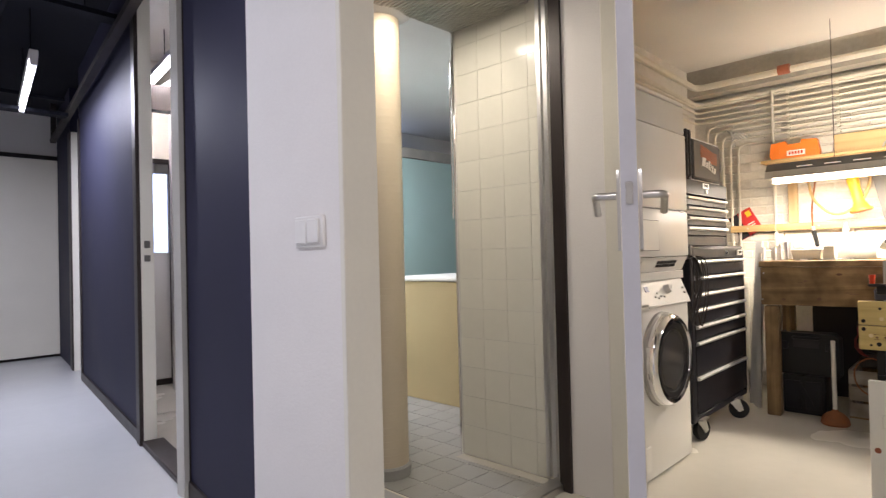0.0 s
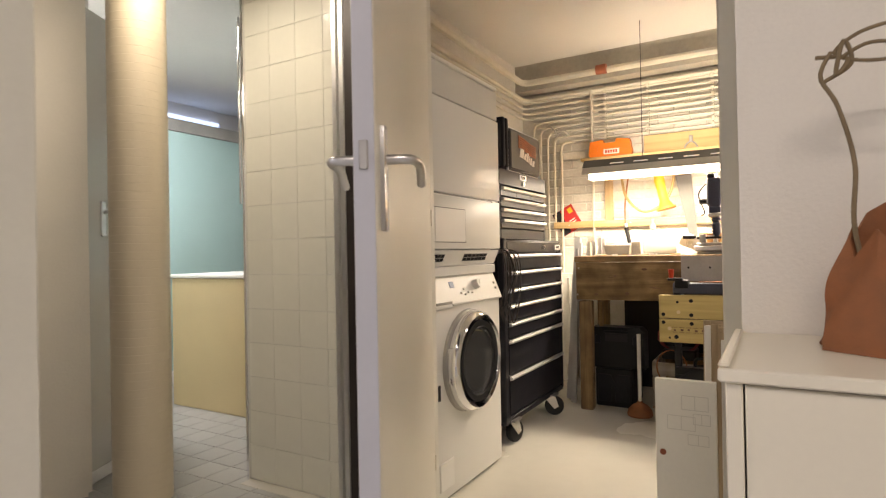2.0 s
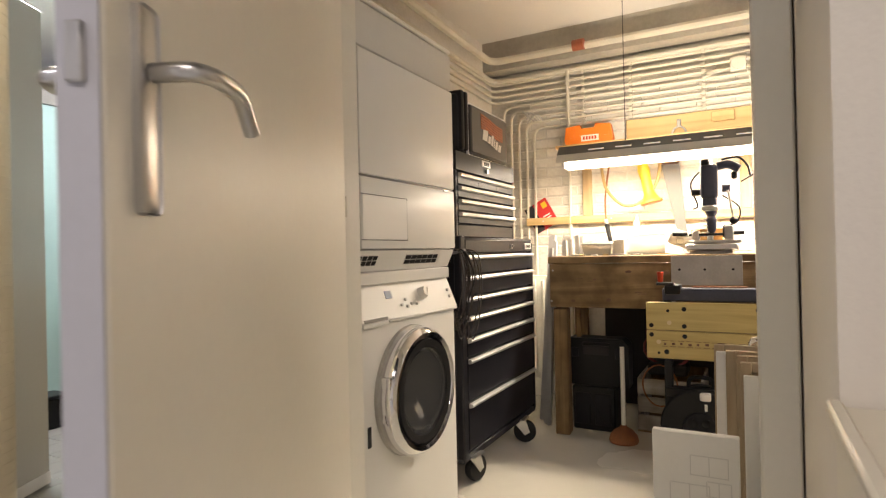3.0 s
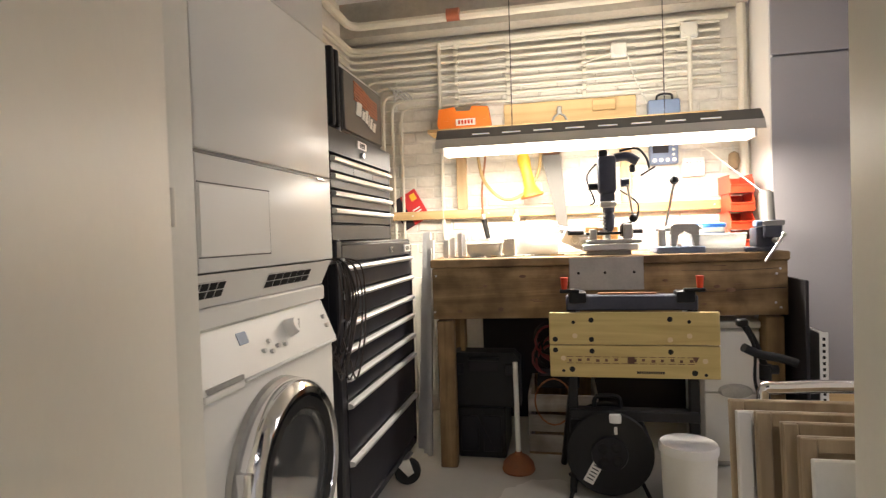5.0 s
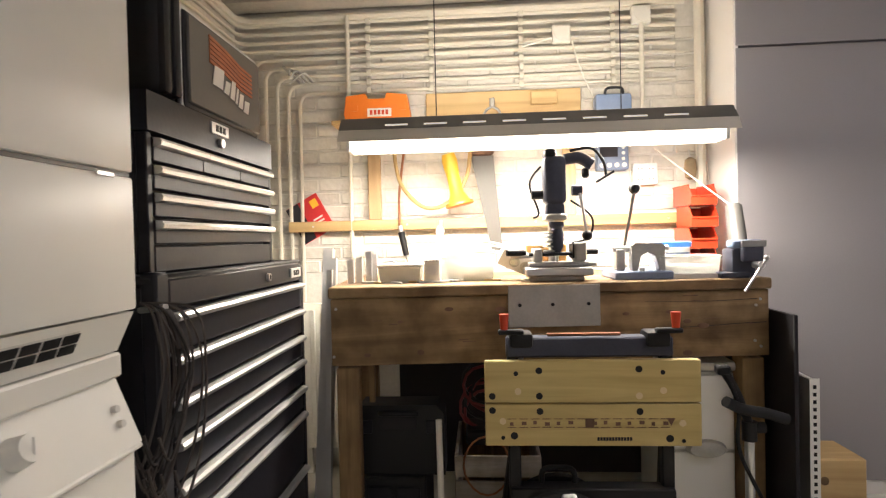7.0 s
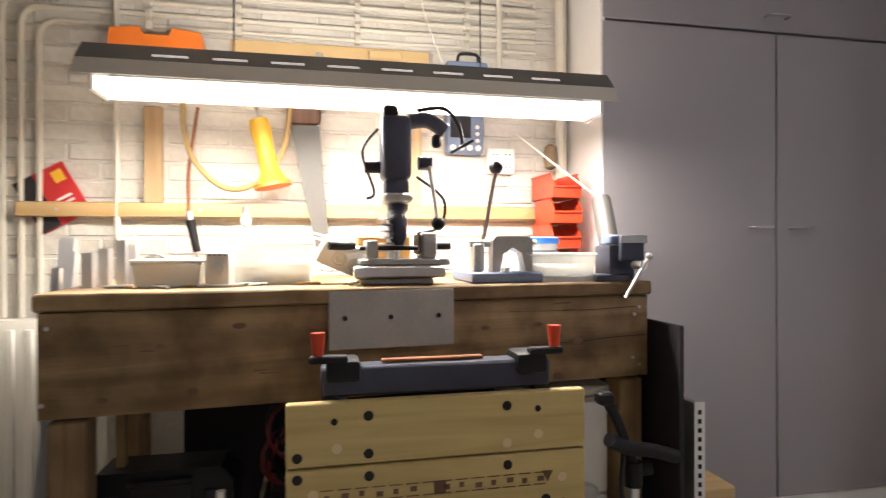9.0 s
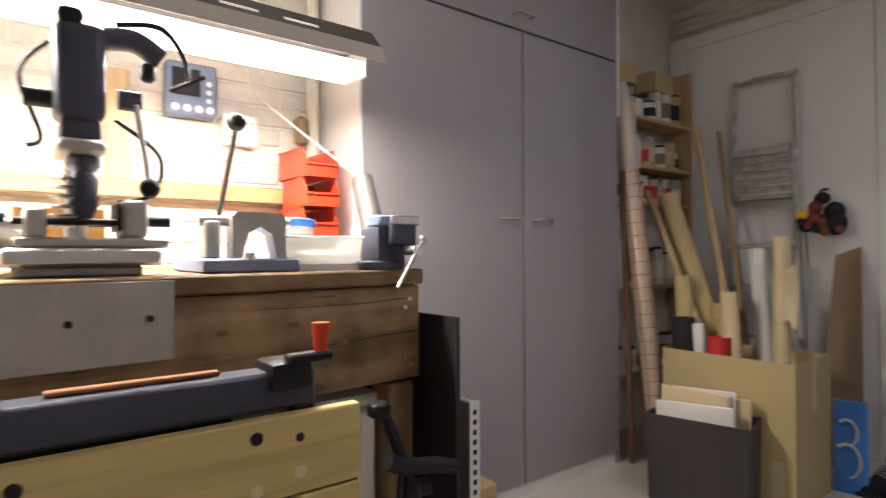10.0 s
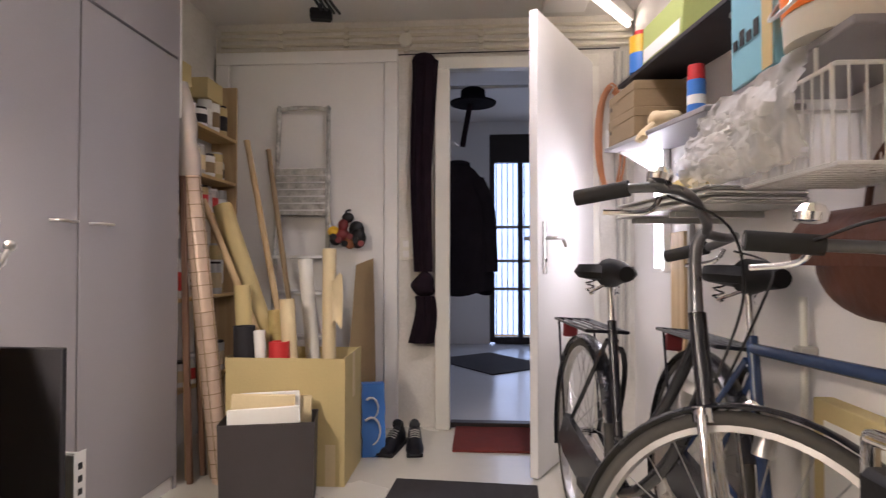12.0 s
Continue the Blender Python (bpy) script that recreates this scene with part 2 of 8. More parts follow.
M = dict(
    floor=mat("painted_floor", (0.60, 0.58, 0.51), 0.26, var=0.03, scale=0.9, bump=0.015, fine=14, dirt=(0.575, 0.555, 0.49)),
    corridor_floor=mat("cast_floor", (0.58, 0.59, 0.60), 0.22, var=0.03, scale=1.0, bump=0.01, fine=12),
    plaster=mat("white_plaster", (0.78, 0.76, 0.74), 0.75, var=0.04, scale=2.5, bump=0.05, fine=120),
    old_plaster=mat("old_white_wall", (0.74, 0.71, 0.66), 0.7, var=0.07, scale=3, bump=0.12, fine=60, dirt=(0.60, 0.57, 0.50)),
    cream=mat("cream_gloss_paint", (0.76, 0.74, 0.66), 0.35, var=0.04, scale=3, bump=0.02, fine=70),
    white=mat("white_gloss_paint", (0.80, 0.79, 0.77), 0.32, var=0.03, scale=3, bump=0.015, fine=70),
    ceiling=mat("ceiling_paint", (0.72, 0.70, 0.66), 0.8, var=0.05, scale=1.5, bump=0.06, fine=80),
    dark_wall=mat("dark_blue_wall", (0.030, 0.030, 0.055), 0.6, var=0.12, scale=2, bump=0.03, fine=90, spec=0.12),
    dark_ceiling=mat("black_ceiling", (0.012, 0.013, 0.02), 0.7, var=0.2, scale=2, bump=0.05, spec=0.15),
    dark_frame=mat("dark_brown_steel", (0.03, 0.022, 0.02), 0.45, metal=0.2, var=0.2, scale=8),
    tile=mat("cream_tile", (0.74, 0.73, 0.64), 0.15, var=0.03, scale=4, bump=0.01, fine=30, rand=0.25),
    grout=mat("grout", (0.72, 0.70, 0.62), 0.85, var=0.06, bump=0.1),
    grey_tile=mat("grey_floor_tile", (0.33, 0.33, 0.31), 0.4, var=0.1, scale=4, bump=0.03, rand=0.3),
    mosaic=mat("sea_green_panel", (0.42, 0.60, 0.58), 0.12, var=0.04, scale=2, bump=0.01),
    beige=mat("beige_panel", (0.60, 0.48, 0.26), 0.4, var=0.05, scale=3, bump=0.02),
    column=mat("column_tile", (0.62, 0.54, 0.40), 0.4, var=0.04, scale=3, bump=0.03),
    chrome=mat("chrome", (0.85, 0.85, 0.86), 0.10, metal=1.0, var=0.03, bump=0.0),
    steel=mat("brushed_steel", (0.62, 0.61, 0.60), 0.32, metal=1.0, var=0.05, scale=20, bump=0.02, fine=200),
    alu=mat("dull_aluminium", (0.72, 0.72, 0.72), 0.38, metal=0.85, var=0.06, scale=12, bump=0.02),
    galv=mat("zinc_sheet", (0.45, 0.44, 0.41), 0.5, metal=0.5, var=0.15, scale=9, bump=0.04),
    enamel=mat("white_enamel", (0.80, 0.79, 0.74), 0.36, var=0.02, scale=3, bump=0.012, fine=9, spec=0.28),
    enamel_grey=mat("grey_plastic", (0.62, 0.61, 0.57), 0.35, var=0.03, bump=0.01),
    toolbox=mat("dark_slate_lacquer", (0.010, 0.010, 0.014), 0.42, var=0.12, scale=6, bump=0.02, spec=0.3),
    black=mat("black_plastic", (0.006, 0.006, 0.007), 0.5, var=0.2, scale=10, bump=0.04, spec=0.35),
    rubber=mat("black_rubber", (0.012, 0.012, 0.012), 0.75, var=0.2, scale=12, bump=0.06),
    gun=mat("dark_machine_paint", (0.055, 0.060, 0.088), 0.42, metal=0.2, var=0.15, scale=12, bump=0.03),
    cabinet=mat("grey_lilac_laminate", (0.30, 0.283, 0.295), 0.5, var=0.04, scale=1.5, bump=0.02, fine=140),
    pipe=mat("painted_conduit", (0.66, 0.62, 0.52), 0.45, var=0.08, scale=7, bump=0.04),
    brick=mat("white_painted_brick", (0.74, 0.71, 0.64), 0.6, var=0.06, scale=6, bump=0.2, fine=45, dirt=(0.62, 0.58, 0.50), rand=0.25),
    concrete=mat("raw_concrete", (0.42, 0.39, 0.33), 0.85, var=0.2, scale=3, bump=0.25, fine=40),
    bench=wood("worn_bench_timber", (0.18, 0.108, 0.048), (0.40, 0.27, 0.125), "y", 0.7, 10, 0.2, 0.3, 0.75),
    bench_leg=wood("bench_leg_timber", (0.15, 0.088, 0.038), (0.34, 0.225, 0.10), "z", 0.7, 14, 0.14, 0.3, 0.4),
    pine=wood("yellow_pine", (0.46, 0.30, 0.12), (0.66, 0.47, 0.22), "y", 0.55, 14, 0.06, 0.3, 0.1),
    pine_z=wood("pine_upright", (0.44, 0.30, 0.15), (0.62, 0.46, 0.26), "z", 0.6, 14, 0.06, 0.3, 0.1),
    jaw=wood("bamboo_board", (0.48, 0.36, 0.13), (0.62, 0.49, 0.20), "y", 0.5, 22, 0.05, 0.2, 0.05),
    dark_wood=wood("dark_stained_wood", (0.10, 0.05, 0.03), (0.22, 0.12, 0.07), "z", 0.6, 12, 0.08),
    orange=mat("orange_plastic", (0.80, 0.20, 0.02), 0.4, var=0.06, bump=0.01),
    redorange=mat("red_orange_plastic", (0.58, 0.055, 0.016), 0.35, var=0.06, bump=0.01),
    red=mat("red_card", (0.55, 0.03, 0.03), 0.5, var=0.1, bump=0.01),
    yellow=mat("yellow_plastic", (0.80, 0.48, 0.03), 0.4, var=0.06, bump=0.01),
    blue=mat("blue_plastic", (0.05, 0.20, 0.60), 0.4, var=0.08, bump=0.01),
    steelblue=mat("blue_grey_paint", (0.16, 0.21, 0.32), 0.45, var=0.12, scale=9, bump=0.03),
    card=mat("brown_cardboard", (0.55, 0.44, 0.21), 0.8, var=0.06, scale=4, bump=0.05, fine=120),
    card_dk=mat("aged_cardboard", (0.30, 0.22, 0.13), 0.85, var=0.12, scale=5, bump=0.06),
    paper=mat("white_paper", (0.78, 0.77, 0.72), 0.8, var=0.04, scale=6, bump=0.02),
    cream_paper=mat("cream_paper", (0.68, 0.56, 0.34), 0.75, var=0.06, scale=5, bump=0.03),
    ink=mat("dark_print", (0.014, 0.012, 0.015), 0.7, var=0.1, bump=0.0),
    cloth=mat("dark_cloth", (0.012, 0.010, 0.014), 0.95, var=0.3, scale=9, bump=0.2, fine=160, spec=0.1),
    scarf=mat("dark_plum_cloth", (0.016, 0.009, 0.014), 0.95, var=0.3, scale=9, bump=0.25, fine=140, spec=0.15),
    matting=mat("doormat_fibre", (0.028, 0.025, 0.027), 0.95, var=0.3, scale=30, bump=0.3, fine=200),
    redmat=mat("red_doormat_fibre", (0.16, 0.022, 0.015), 0.95, var=0.2, scale=25, bump=0.3, fine=180),
    leather=mat("brown_leather", (0.26, 0.095, 0.038), 0.75, var=0.35, scale=14, bump=0.25, fine=40, dirt=(0.34, 0.15, 0.07), spec=0.3),
    twig=mat("dry_twig", (0.22, 0.16, 0.09), 0.8, var=0.2, scale=20, bump=0.1),
    chest=mat("cream_lacquer", (0.80, 0.74, 0.60), 0.35, var=0.03, scale=2, bump=0.01),
    door_edge=mat("grey_primed_edge", (0.52, 0.52, 0.56), 0.45, var=0.04, bump=0.01),
    glass=clear("window_glass", (0.95, 0.98, 0.97)),
    smoked=clear("machine_door_glass", (0.30, 0.31, 0.32), 0.03, 0.85),
    tub=thin_film("milky_plastic", (0.84, 0.85, 0.80), 0.5),
    tube=glow("fluorescent_tube", (1.0, 0.88, 0.68), 6.0),
    slot_glow=glow("lit_reflector_slot", (1.0, 0.92, 0.78), 0.55),
    tube_cool=glow("cool_fluorescent_tube", (0.92, 0.95, 1.0), 10.0),
    daylight=glow("daylight_backdrop", (0.55, 0.70, 1.0), 1.6),
    hose=mat("tan_rubber_hose", (0.40, 0.27, 0.10), 0.5, var=0.08, scale=8, bump=0.02),
    grey_gloss=mat("grey_gloss_panel", (0.50, 0.485, 0.44), 0.22, var=0.04, scale=2, bump=0.01),
    dark_steel=mat("dull_dark_steel", (0.20, 0.20, 0.21), 0.3, metal=0.9, var=0.15, scale=20, bump=0.02),
    cable_brown=mat("brown_grey_cable", (0.045, 0.036, 0.032), 0.6, var=0.2, scale=14, bump=0.03),
    dark_red=mat("dark_red_cable", (0.17, 0.018, 0.02), 0.5, var=0.15, scale=10, bump=0.02),
    faded_orange=mat("faded_orange_print", (0.42, 0.13, 0.05), 0.55, var=0.25, scale=30, bump=0.02),
    spacer_orange=mat("orange_stained_wood", (0.50, 0.26, 0.07), 0.55, var=0.15, scale=12, bump=0.04),
    bin_grey=mat("brown_grey_plastic", (0.050, 0.042, 0.043), 0.5, var=0.1, scale=8, bump=0.03),
    cord_orange=mat("pale_orange_cord", (0.55, 0.23, 0.10), 0.5, var=0.12, scale=9, bump=0.02),
    rust=mat("copper_red_plug", (0.32, 0.10, 0.05), 0.5, metal=0.3, var=0.2, bump=0.05),
    frame_wood=mat("picture_frame_wood", (0.26, 0.18, 0.09), 0.6, var=0.2, scale=12, bump=0.08),
    bikeblack=mat("black_bicycle_enamel", (0.014, 0.014, 0.018), 0.25, var=0.2, scale=15, bump=0.01),
    bikeblue=mat("blue_bicycle_enamel", (0.03, 0.055, 0.13), 0.25, var=0.15, scale=15, bump=0.01),
    tyre=mat("worn_tyre", (0.060, 0.056, 0.050), 0.85, var=0.2, scale=20, bump=0.1),
    film=thin_film("plastic_bag_film", (0.85, 0.84, 0.80), 0.36),
    spatter=mat("paint_spattered_metal", (0.62, 0.61, 0.57), 0.6, metal=0.1, var=0.12, scale=22, bump=0.1, fine=60, dirt=(0.22, 0.22, 0.20)),
    pale_wood=wood("pale_frame_wood", (0.30, 0.22, 0.13), (0.46, 0.36, 0.23), "z", 0.6, 14, 0.06),
    grey_wood=wood("weathered_slat", (0.24, 0.21, 0.17), (0.42, 0.38, 0.32), "y", 0.8, 14, 0.12, 0.3, 0.5),
    door_paint=mat("cream_door_paint", (0.80, 0.76, 0.66), 0.42, var=0.03, scale=3, bump=0.015, fine=70),
    dark_leather=mat("dark_brown_leather", (0.10, 0.035, 0.020), 0.5, var=0.3, scale=9, bump=0.2, fine=30),
    warm_plaster=mat("warm_white_plaster", (0.82, 0.77, 0.68), 0.75, var=0.04, scale=2.5, bump=0.05, fine=120),
    box_brown=mat("dull_brown_card", (0.28, 0.20, 0.11), 0.85, var=0.1, scale=5, bump=0.06),
    lip=mat("pale_lamp_rim", (0.55, 0.53, 0.48), 0.4, metal=0.2, var=0.05, bump=0.01),
    reflector=mat("grey_lamp_housing", (0.13, 0.125, 0.115), 0.5, metal=0.3, var=0.06, bump=0.01),
    copper_foil=mat("copper_tinted_foil", (0.62, 0.47, 0.36), 0.4, metal=0.3, var=0.12, scale=9, bump=0.15, fine=25),
    foil=mat("silver_foil", (0.7, 0.68, 0.64), 0.35, metal=0.8, var=0.15, scale=9, bump=0.3, fine=25),
)


# ---- mesh helpers ----
def B():
    return bmesh.new()


def box(bm, x0, y0, z0, x1, y1, z1, bev=0.0, seg=1, m=None):
    mm = Matrix.Translation(((x0 + x1) / 2, (y0 + y1) / 2, (z0 + z1) / 2)) @ Matrix.Diagonal((abs(x1 - x0), abs(y1 - y0), abs(z1 - z0), 1))
    g = bmesh.ops.create_cube(bm, size=1, matrix=mm)
    vs = g["verts"]
    if bev:
        es = list({e for v in vs for e in v.link_edges})
        r = bmesh.ops.bevel(bm, geom=es, offset=bev, segments=seg, affect="EDGES", profile=0.5)
        vs = list({v for f in r["faces"] for v in f.verts} | {v for v in vs if v.is_valid})
    if m:
        bmesh.ops.transform(bm, matrix=m, verts=vs)
    return bm


def cyl(bm, p, q, r, r2=None, n=16):
    p, q = Vector(p), Vector(q)
    d = q - p
    mm = Matrix.Translation((p + q) / 2) @ d.to_track_quat("Z", "Y").to_matrix().to_4x4()
    bmesh.ops.create_cone(bm, cap_ends=True, segments=n, radius1=r, radius2=r if r2 is None else r2, depth=d.length, matrix=mm)
    return bm


def smooth_path(pts, steps=6, closed=False):
    """A rounded run through the points given."""
    P = [Vector(p) for p in pts]
    k, out = len(P), []
    for i in range(k if closed else k - 1):
        if closed:
            a, b, c, d = P[i - 1], P[i], P[(i + 1) % k], P[(i + 2) % k]
        else:
            a, b, c, d = P[max(0, i - 1)], P[i], P[i + 1], P[min(k - 1, i + 2)]
        for s in range(steps):
            u = s / steps
            out.append(0.5 * (2 * b + (c - a) * u + (2 * a - 5 * b + 4 * c - d) * u * u + (3 * b - a - 3 * c + d) * u ** 3))
    if not closed:
        out.append(P[-1])
    return out


def tube(bm, pts, r, n=8, closed=False, taper=None):
    P = [Vector(p) for p in pts]
    k = len(P)
    rings, ref = [], None
    for i, p in enumerate(P):
        a = P[i - 1] if (i or closed) else p
        b = P[(i + 1) % k] if (i < k - 1 or closed) else p
        t = (b - a).normalized()
        if ref is None:
            ref = t.orthogonal().normalized()
        else:
            ref = (ref - t * ref.dot(t)).normalized()
        o = t.cross(ref)
        rr = r if taper is None else r + (taper - r) * i / (k - 1)
        rings.append([bm.verts.new(p + rr * (math.cos(2 * math.pi * j / n) * ref + math.sin(2 * math.pi * j / n) * o)) for j in range(n)])
    for i in range(k if closed else k - 1):
        a, b = rings[i], rings[(i + 1) % k]
        s = 0
        if closed and i == k - 1:
            s = min(range(n), key=lambda q: (a[0].co - b[q].co).length)
        for j in range(n):
            bm.faces.new((a[j], a[(j + 1) % n], b[(j + 1 + s) % n], b[(j + s) % n]))
    if not closed:
        bm.faces.new(rings[0][::-1])
        bm.faces.new(rings[-1])
    return bm


def lathe(bm, prof, m=None, n=24, ring=False):
    """Turns a profile of (radius, height) round z; a ring is closed on itself and left open in the middle."""
    m = m or Matrix()
    rings = [[bm.verts.new(m @ Vector((r * math.cos(2 * math.pi * j / n), r * math.sin(2 * math.pi * j / n), z))) for j in range(n)] for r, z in prof]
    for a, b in zip(rings, rings[1:]):
        for j in range(n):
            bm.faces.new((a[j], a[(j + 1) % n], b[(j + 1) % n], b[j]))
    if ring:
        for j in range(n):
            bm.faces.new((rings[-1][j], rings[-1][(j + 1) % n], rings[0][(j + 1) % n], rings[0][j]))
        return bm
    bm.faces.new(rings[0][::-1])
    bm.faces.new(rings[-1])
    return bm


def slab(bm, outline, depth, m=None):
    """A flat outline (u, v) made solid: u along x, v along z, depth along y."""
    m = m or Matrix()
    f = [bm.verts.new(m @ Vector((u, 0, v))) for u, v in outline]
    b = [bm.verts.new(m @ Vector((u, depth, v))) for u, v in outline]
    k = len(f)
    bm.faces.new(f)
    bm.faces.new(b[::-1])
    for i in range(k):
        bm.faces.new((f[i], b[i], b[(i + 1) % k], f[(i + 1) % k]))
    return bm


def ball(bm, c, r, sx=1, sy=1, sz=1, n=14):
    bmesh.ops.create_uvsphere(bm, u_segments=n, v_segments=max(6, n * 2 // 3), radius=r, matrix=Matrix.Translation(c) @ Matrix.Diagonal((sx, sy, sz, 1)))
    return bm


def sheet(bm, nu, nv, fn, thick=0.0):
    """A grid of points fn(u, v), u and v from 0 to 1, with thickness."""
    g = [[bm.verts.new(fn(i / nu, j / nv)) for j in range(nv + 1)] for i in range(nu + 1)]
    fs = [bm.faces.new((g[i][j], g[i + 1][j], g[i + 1][j + 1], g[i][j + 1])) for i in range(nu) for j in range(nv)]
    if thick:
        bmesh.ops.recalc_face_normals(bm, faces=fs)
        bmesh.ops.solidify(bm, geom=fs, thickness=thick)
    return bm


def mesh_of(name, bm, material, angle=38):
    bmesh.ops.recalc_face_normals(bm, faces=bm.faces)
    me = bpy.data.meshes.new(name)
    bm.to_mesh(me)
    bm.free()
    me.materials.append(M[material] if isinstance(material, str) else material)
    me.shade_smooth()
    me.set_sharp_from_angle(angle=radians(angle))
    return me


def part(name, bm, material, parent=None, label=""):
    """Links a bmesh as one mesh object, under a thing or a part."""
    ob = new(name, mesh_of(name, bm, material) if isinstance(bm, bmesh.types.BMesh) else bm)
    if parent:
        ob.parent = parent
    if label:
        ob["label"] = label
    return ob


def thing(name, x, y, z, rz, label, category, group=""):
    e = new(name)
    e.empty_display_size = 0.1
    e.matrix_basis = pose(x, y, z, 0, 0, rz)
    return tagged(e, label, category, group, "")


def solid(name, bm, material, label, category, group="", m=None):
    """A thing that is one mesh."""
    ob = part(name, bm, material)
    if m:
        ob.matrix_basis = m
    return tagged(ob, label, category, group, "")


def setting(name, bm, material, label="", category=""):
    return tagged(part(name, bm, material), label, category, "", "structure")


def badge_marks(x, y, z, parent):
    """Three plain dark marks on a small metal badge."""
    bm = B()
    for dx in (-0.019, 0.0, 0.019):
        box(bm, x + dx - 0.0065, y - 0.0006, z - 0.008, x + dx + 0.0065, y + 0.0004, z + 0.008)
    return part("badge_mark", bm, "black", parent)


RNG = random.Random(7)

# ---- large structure ----
CEIL = 2.40
bm = box(B(), 3.10, -1.55, -0.12, 5.85, 3.25, 0.0)
box(bm, 2.60, 1.34, -0.12, 3.10, 2.62, 0.0)
setting("floor", bm, "floor", "pale glossy painted concrete workshop floor", "floor")
bm = box(B(), -0.6, -0.7, -0.12, 2.60, 9.35, 0.0)
setting("floor_corridor", bm, "corridor_floor", "pale grey cast corridor floor with a soft shine", "floor")
bm = box(B(), 2.60, 2.62, -0.12, 6.2, 6.2, -0.004)
setting("floor_bathroom", bm, "grout", "grey bathroom floor bed", "floor")
bm = box(B(), 2.55, -5.3, -0.12, 4.72, -1.55, -0.003)
setting("floor_passage", bm, "corridor_floor", "grey passage floor beyond the open door", "floor")

# workshop walls
setting("wall_east", box(B(), 5.70, -1.70, 0, 5.86, 3.25, CEIL), "old_plaster", "white-painted masonry wall behind the workbench", "wall")
setting("wall_north", box(B(), 3.22, 2.98, 0, 5.70, 3.25, CEIL), "old_plaster", "off-white masonry wall behind the washing machine", "wall")
bm = box(B(), 3.10, 2.36, 0, 3.22, 2.615, CEIL)
box(bm, 3.165, 2.615, 0, 3.22, 3.25, CEIL)
box(bm, 3.10, 1.31, 2.11, 3.22, 2.36, CEIL)
setting("wall_west", bm, "plaster", "white plastered wall beside the workshop door", "wall")
setting("wall_west_inner", box(B(), 3.10, -1.55, 0, 3.22, 1.318, CEIL), "plaster", "white plastered wall behind the bicycles", "wall")
bm = box(B(), 5.665, -1.70, 0, 5.70, -1.55, CEIL)
box(bm, 4.36, -1.70, 0, 4.60, -1.55, CEIL)
box(bm, 3.10, -1.70, 0, 3.43, -1.55, CEIL)
box(bm, 3.43, -1.70, 2.13, 4.36, -1.55, CEIL)
box(bm, 4.60, -1.70, 2.21, 5.665, -1.55, CEIL)
setting("wall_south", bm, "old_plaster", "white plastered wall with two doors", "wall")
bm = box(B(), 3.10, -1.70, CEIL, 5.86, 3.25, CEIL + 0.1)
setting("ceiling", bm, "ceiling", "off-white painted workshop ceiling", "ceiling")
bm = box(B(), 5.56, 0.77, 2.20, 5.70, 2.98, CEIL)
setting("beam", bm, "concrete", "raw concrete beam along the top of the wall", "beam")

# corridor and entrance walls
setting("wall_entrance", box(B(), 2.60, -0.7, 0, 3.10, 1.308, 2.75), "warm_plaster", "warm white plastered wall behind the chest of drawers", "wall")
bm = box(B(), 1.87, 2.47, 0, 1.975, 2.958, 2.75)
setting("wall_switch", bm, "plaster", "white plastered wall with a light switch", "wall")
bm = box(B(), -0.75, -0.7, 0, -0.6, 9.5, 2.75)
box(bm, -0.6, -0.85, 0, 3.10, -0.7, 2.75)
box(bm, -0.6, 9.35, 0, 6.2, 9.5, 2.75)
setting("wall_corridor", bm, "plaster", "white corridor walls", "wall")
bm = box(B(), 1.87, 2.615, 2.36, 3.22, 2.75, 2.75)
setting("wall_over_bathroom_opening", bm, "plaster", "white wall above the bathroom opening", "wall")
bm = box(B(), 2.60, 1.34, 2.40, 3.10, 2.62, 2.75)
setting("ceiling_lobby", bm, "ceiling", "white ceiling before the workshop door", "ceiling")
bm = box(B(), -0.6, -0.7, 2.75, 3.10, 9.5, 2.85)
setting("ceiling_corridor", bm, "dark_ceiling", "black painted corridor ceiling", "ceiling")


# the dark wall leans a little away from the corridor's line
DW = pose(1.905, 2.955, 0, 0, 0, -6.8)


def in_dark(bm):
    bmesh.ops.transform(bm, matrix=DW, verts=bm.verts)
    return bm


bm = box(B(), 0, 0.004, 0, 0.06, 0.88, 2.75)
setting("wall_dark_near", in_dark(bm), "dark_wall", "dark blue-black painted wall beside the doorway", "wall")
bm = box(B(), 0, 0.88, 2.64, 0.06, 1.78, 2.75)
setting("wall_dark_lintel", in_dark(bm), "dark_wall", "dark painted strip above the doorway", "wall")
setting("wall_dark", in_dark(box(B(), 0, 1.78, 0, 0.06, 4.16, 2.75)), "dark_wall", "dark blue-black painted corridor wall", "wall")
setting("wall_dark_far", in_dark(box(B(), 0, 4.80, 0, 0.12, 6.02, 2.75)), "dark_wall", "dark painted far end of the corridor wall", "wall")
bm = box(B(), -0.014, 0.83, 0, 0.0, 0.885, 2.64)
box(bm, -0.02, 1.745, 0, 0.0, 1.83, 2.64)
box(bm, -0.012, 0.004, 0, 0.0, 0.83, 0.07)
box(bm, -0.012, 1.83, 0, 0.0, 4.10, 0.07)
box(bm, -0.012, 4.10, 0, 0.0, 4.165, 2.3)
box(bm, -0.012, 4.74, 0, 0.0, 4.90, 2.3)
setting("trim", in_dark(bm), "dark_frame", "dark door casings and skirting along the corridor", "trim")
bm = box(B(), 0.0, 1.735, 0.0, 0.065, 1.775, 2.62)
box(bm, 0.0, 4.73, 0.0, 0.12, 4.798, 2.3)
setting("door_jamb", in_dark(bm), "cream", "cream painted door jamb with a strike plate", "door frame")
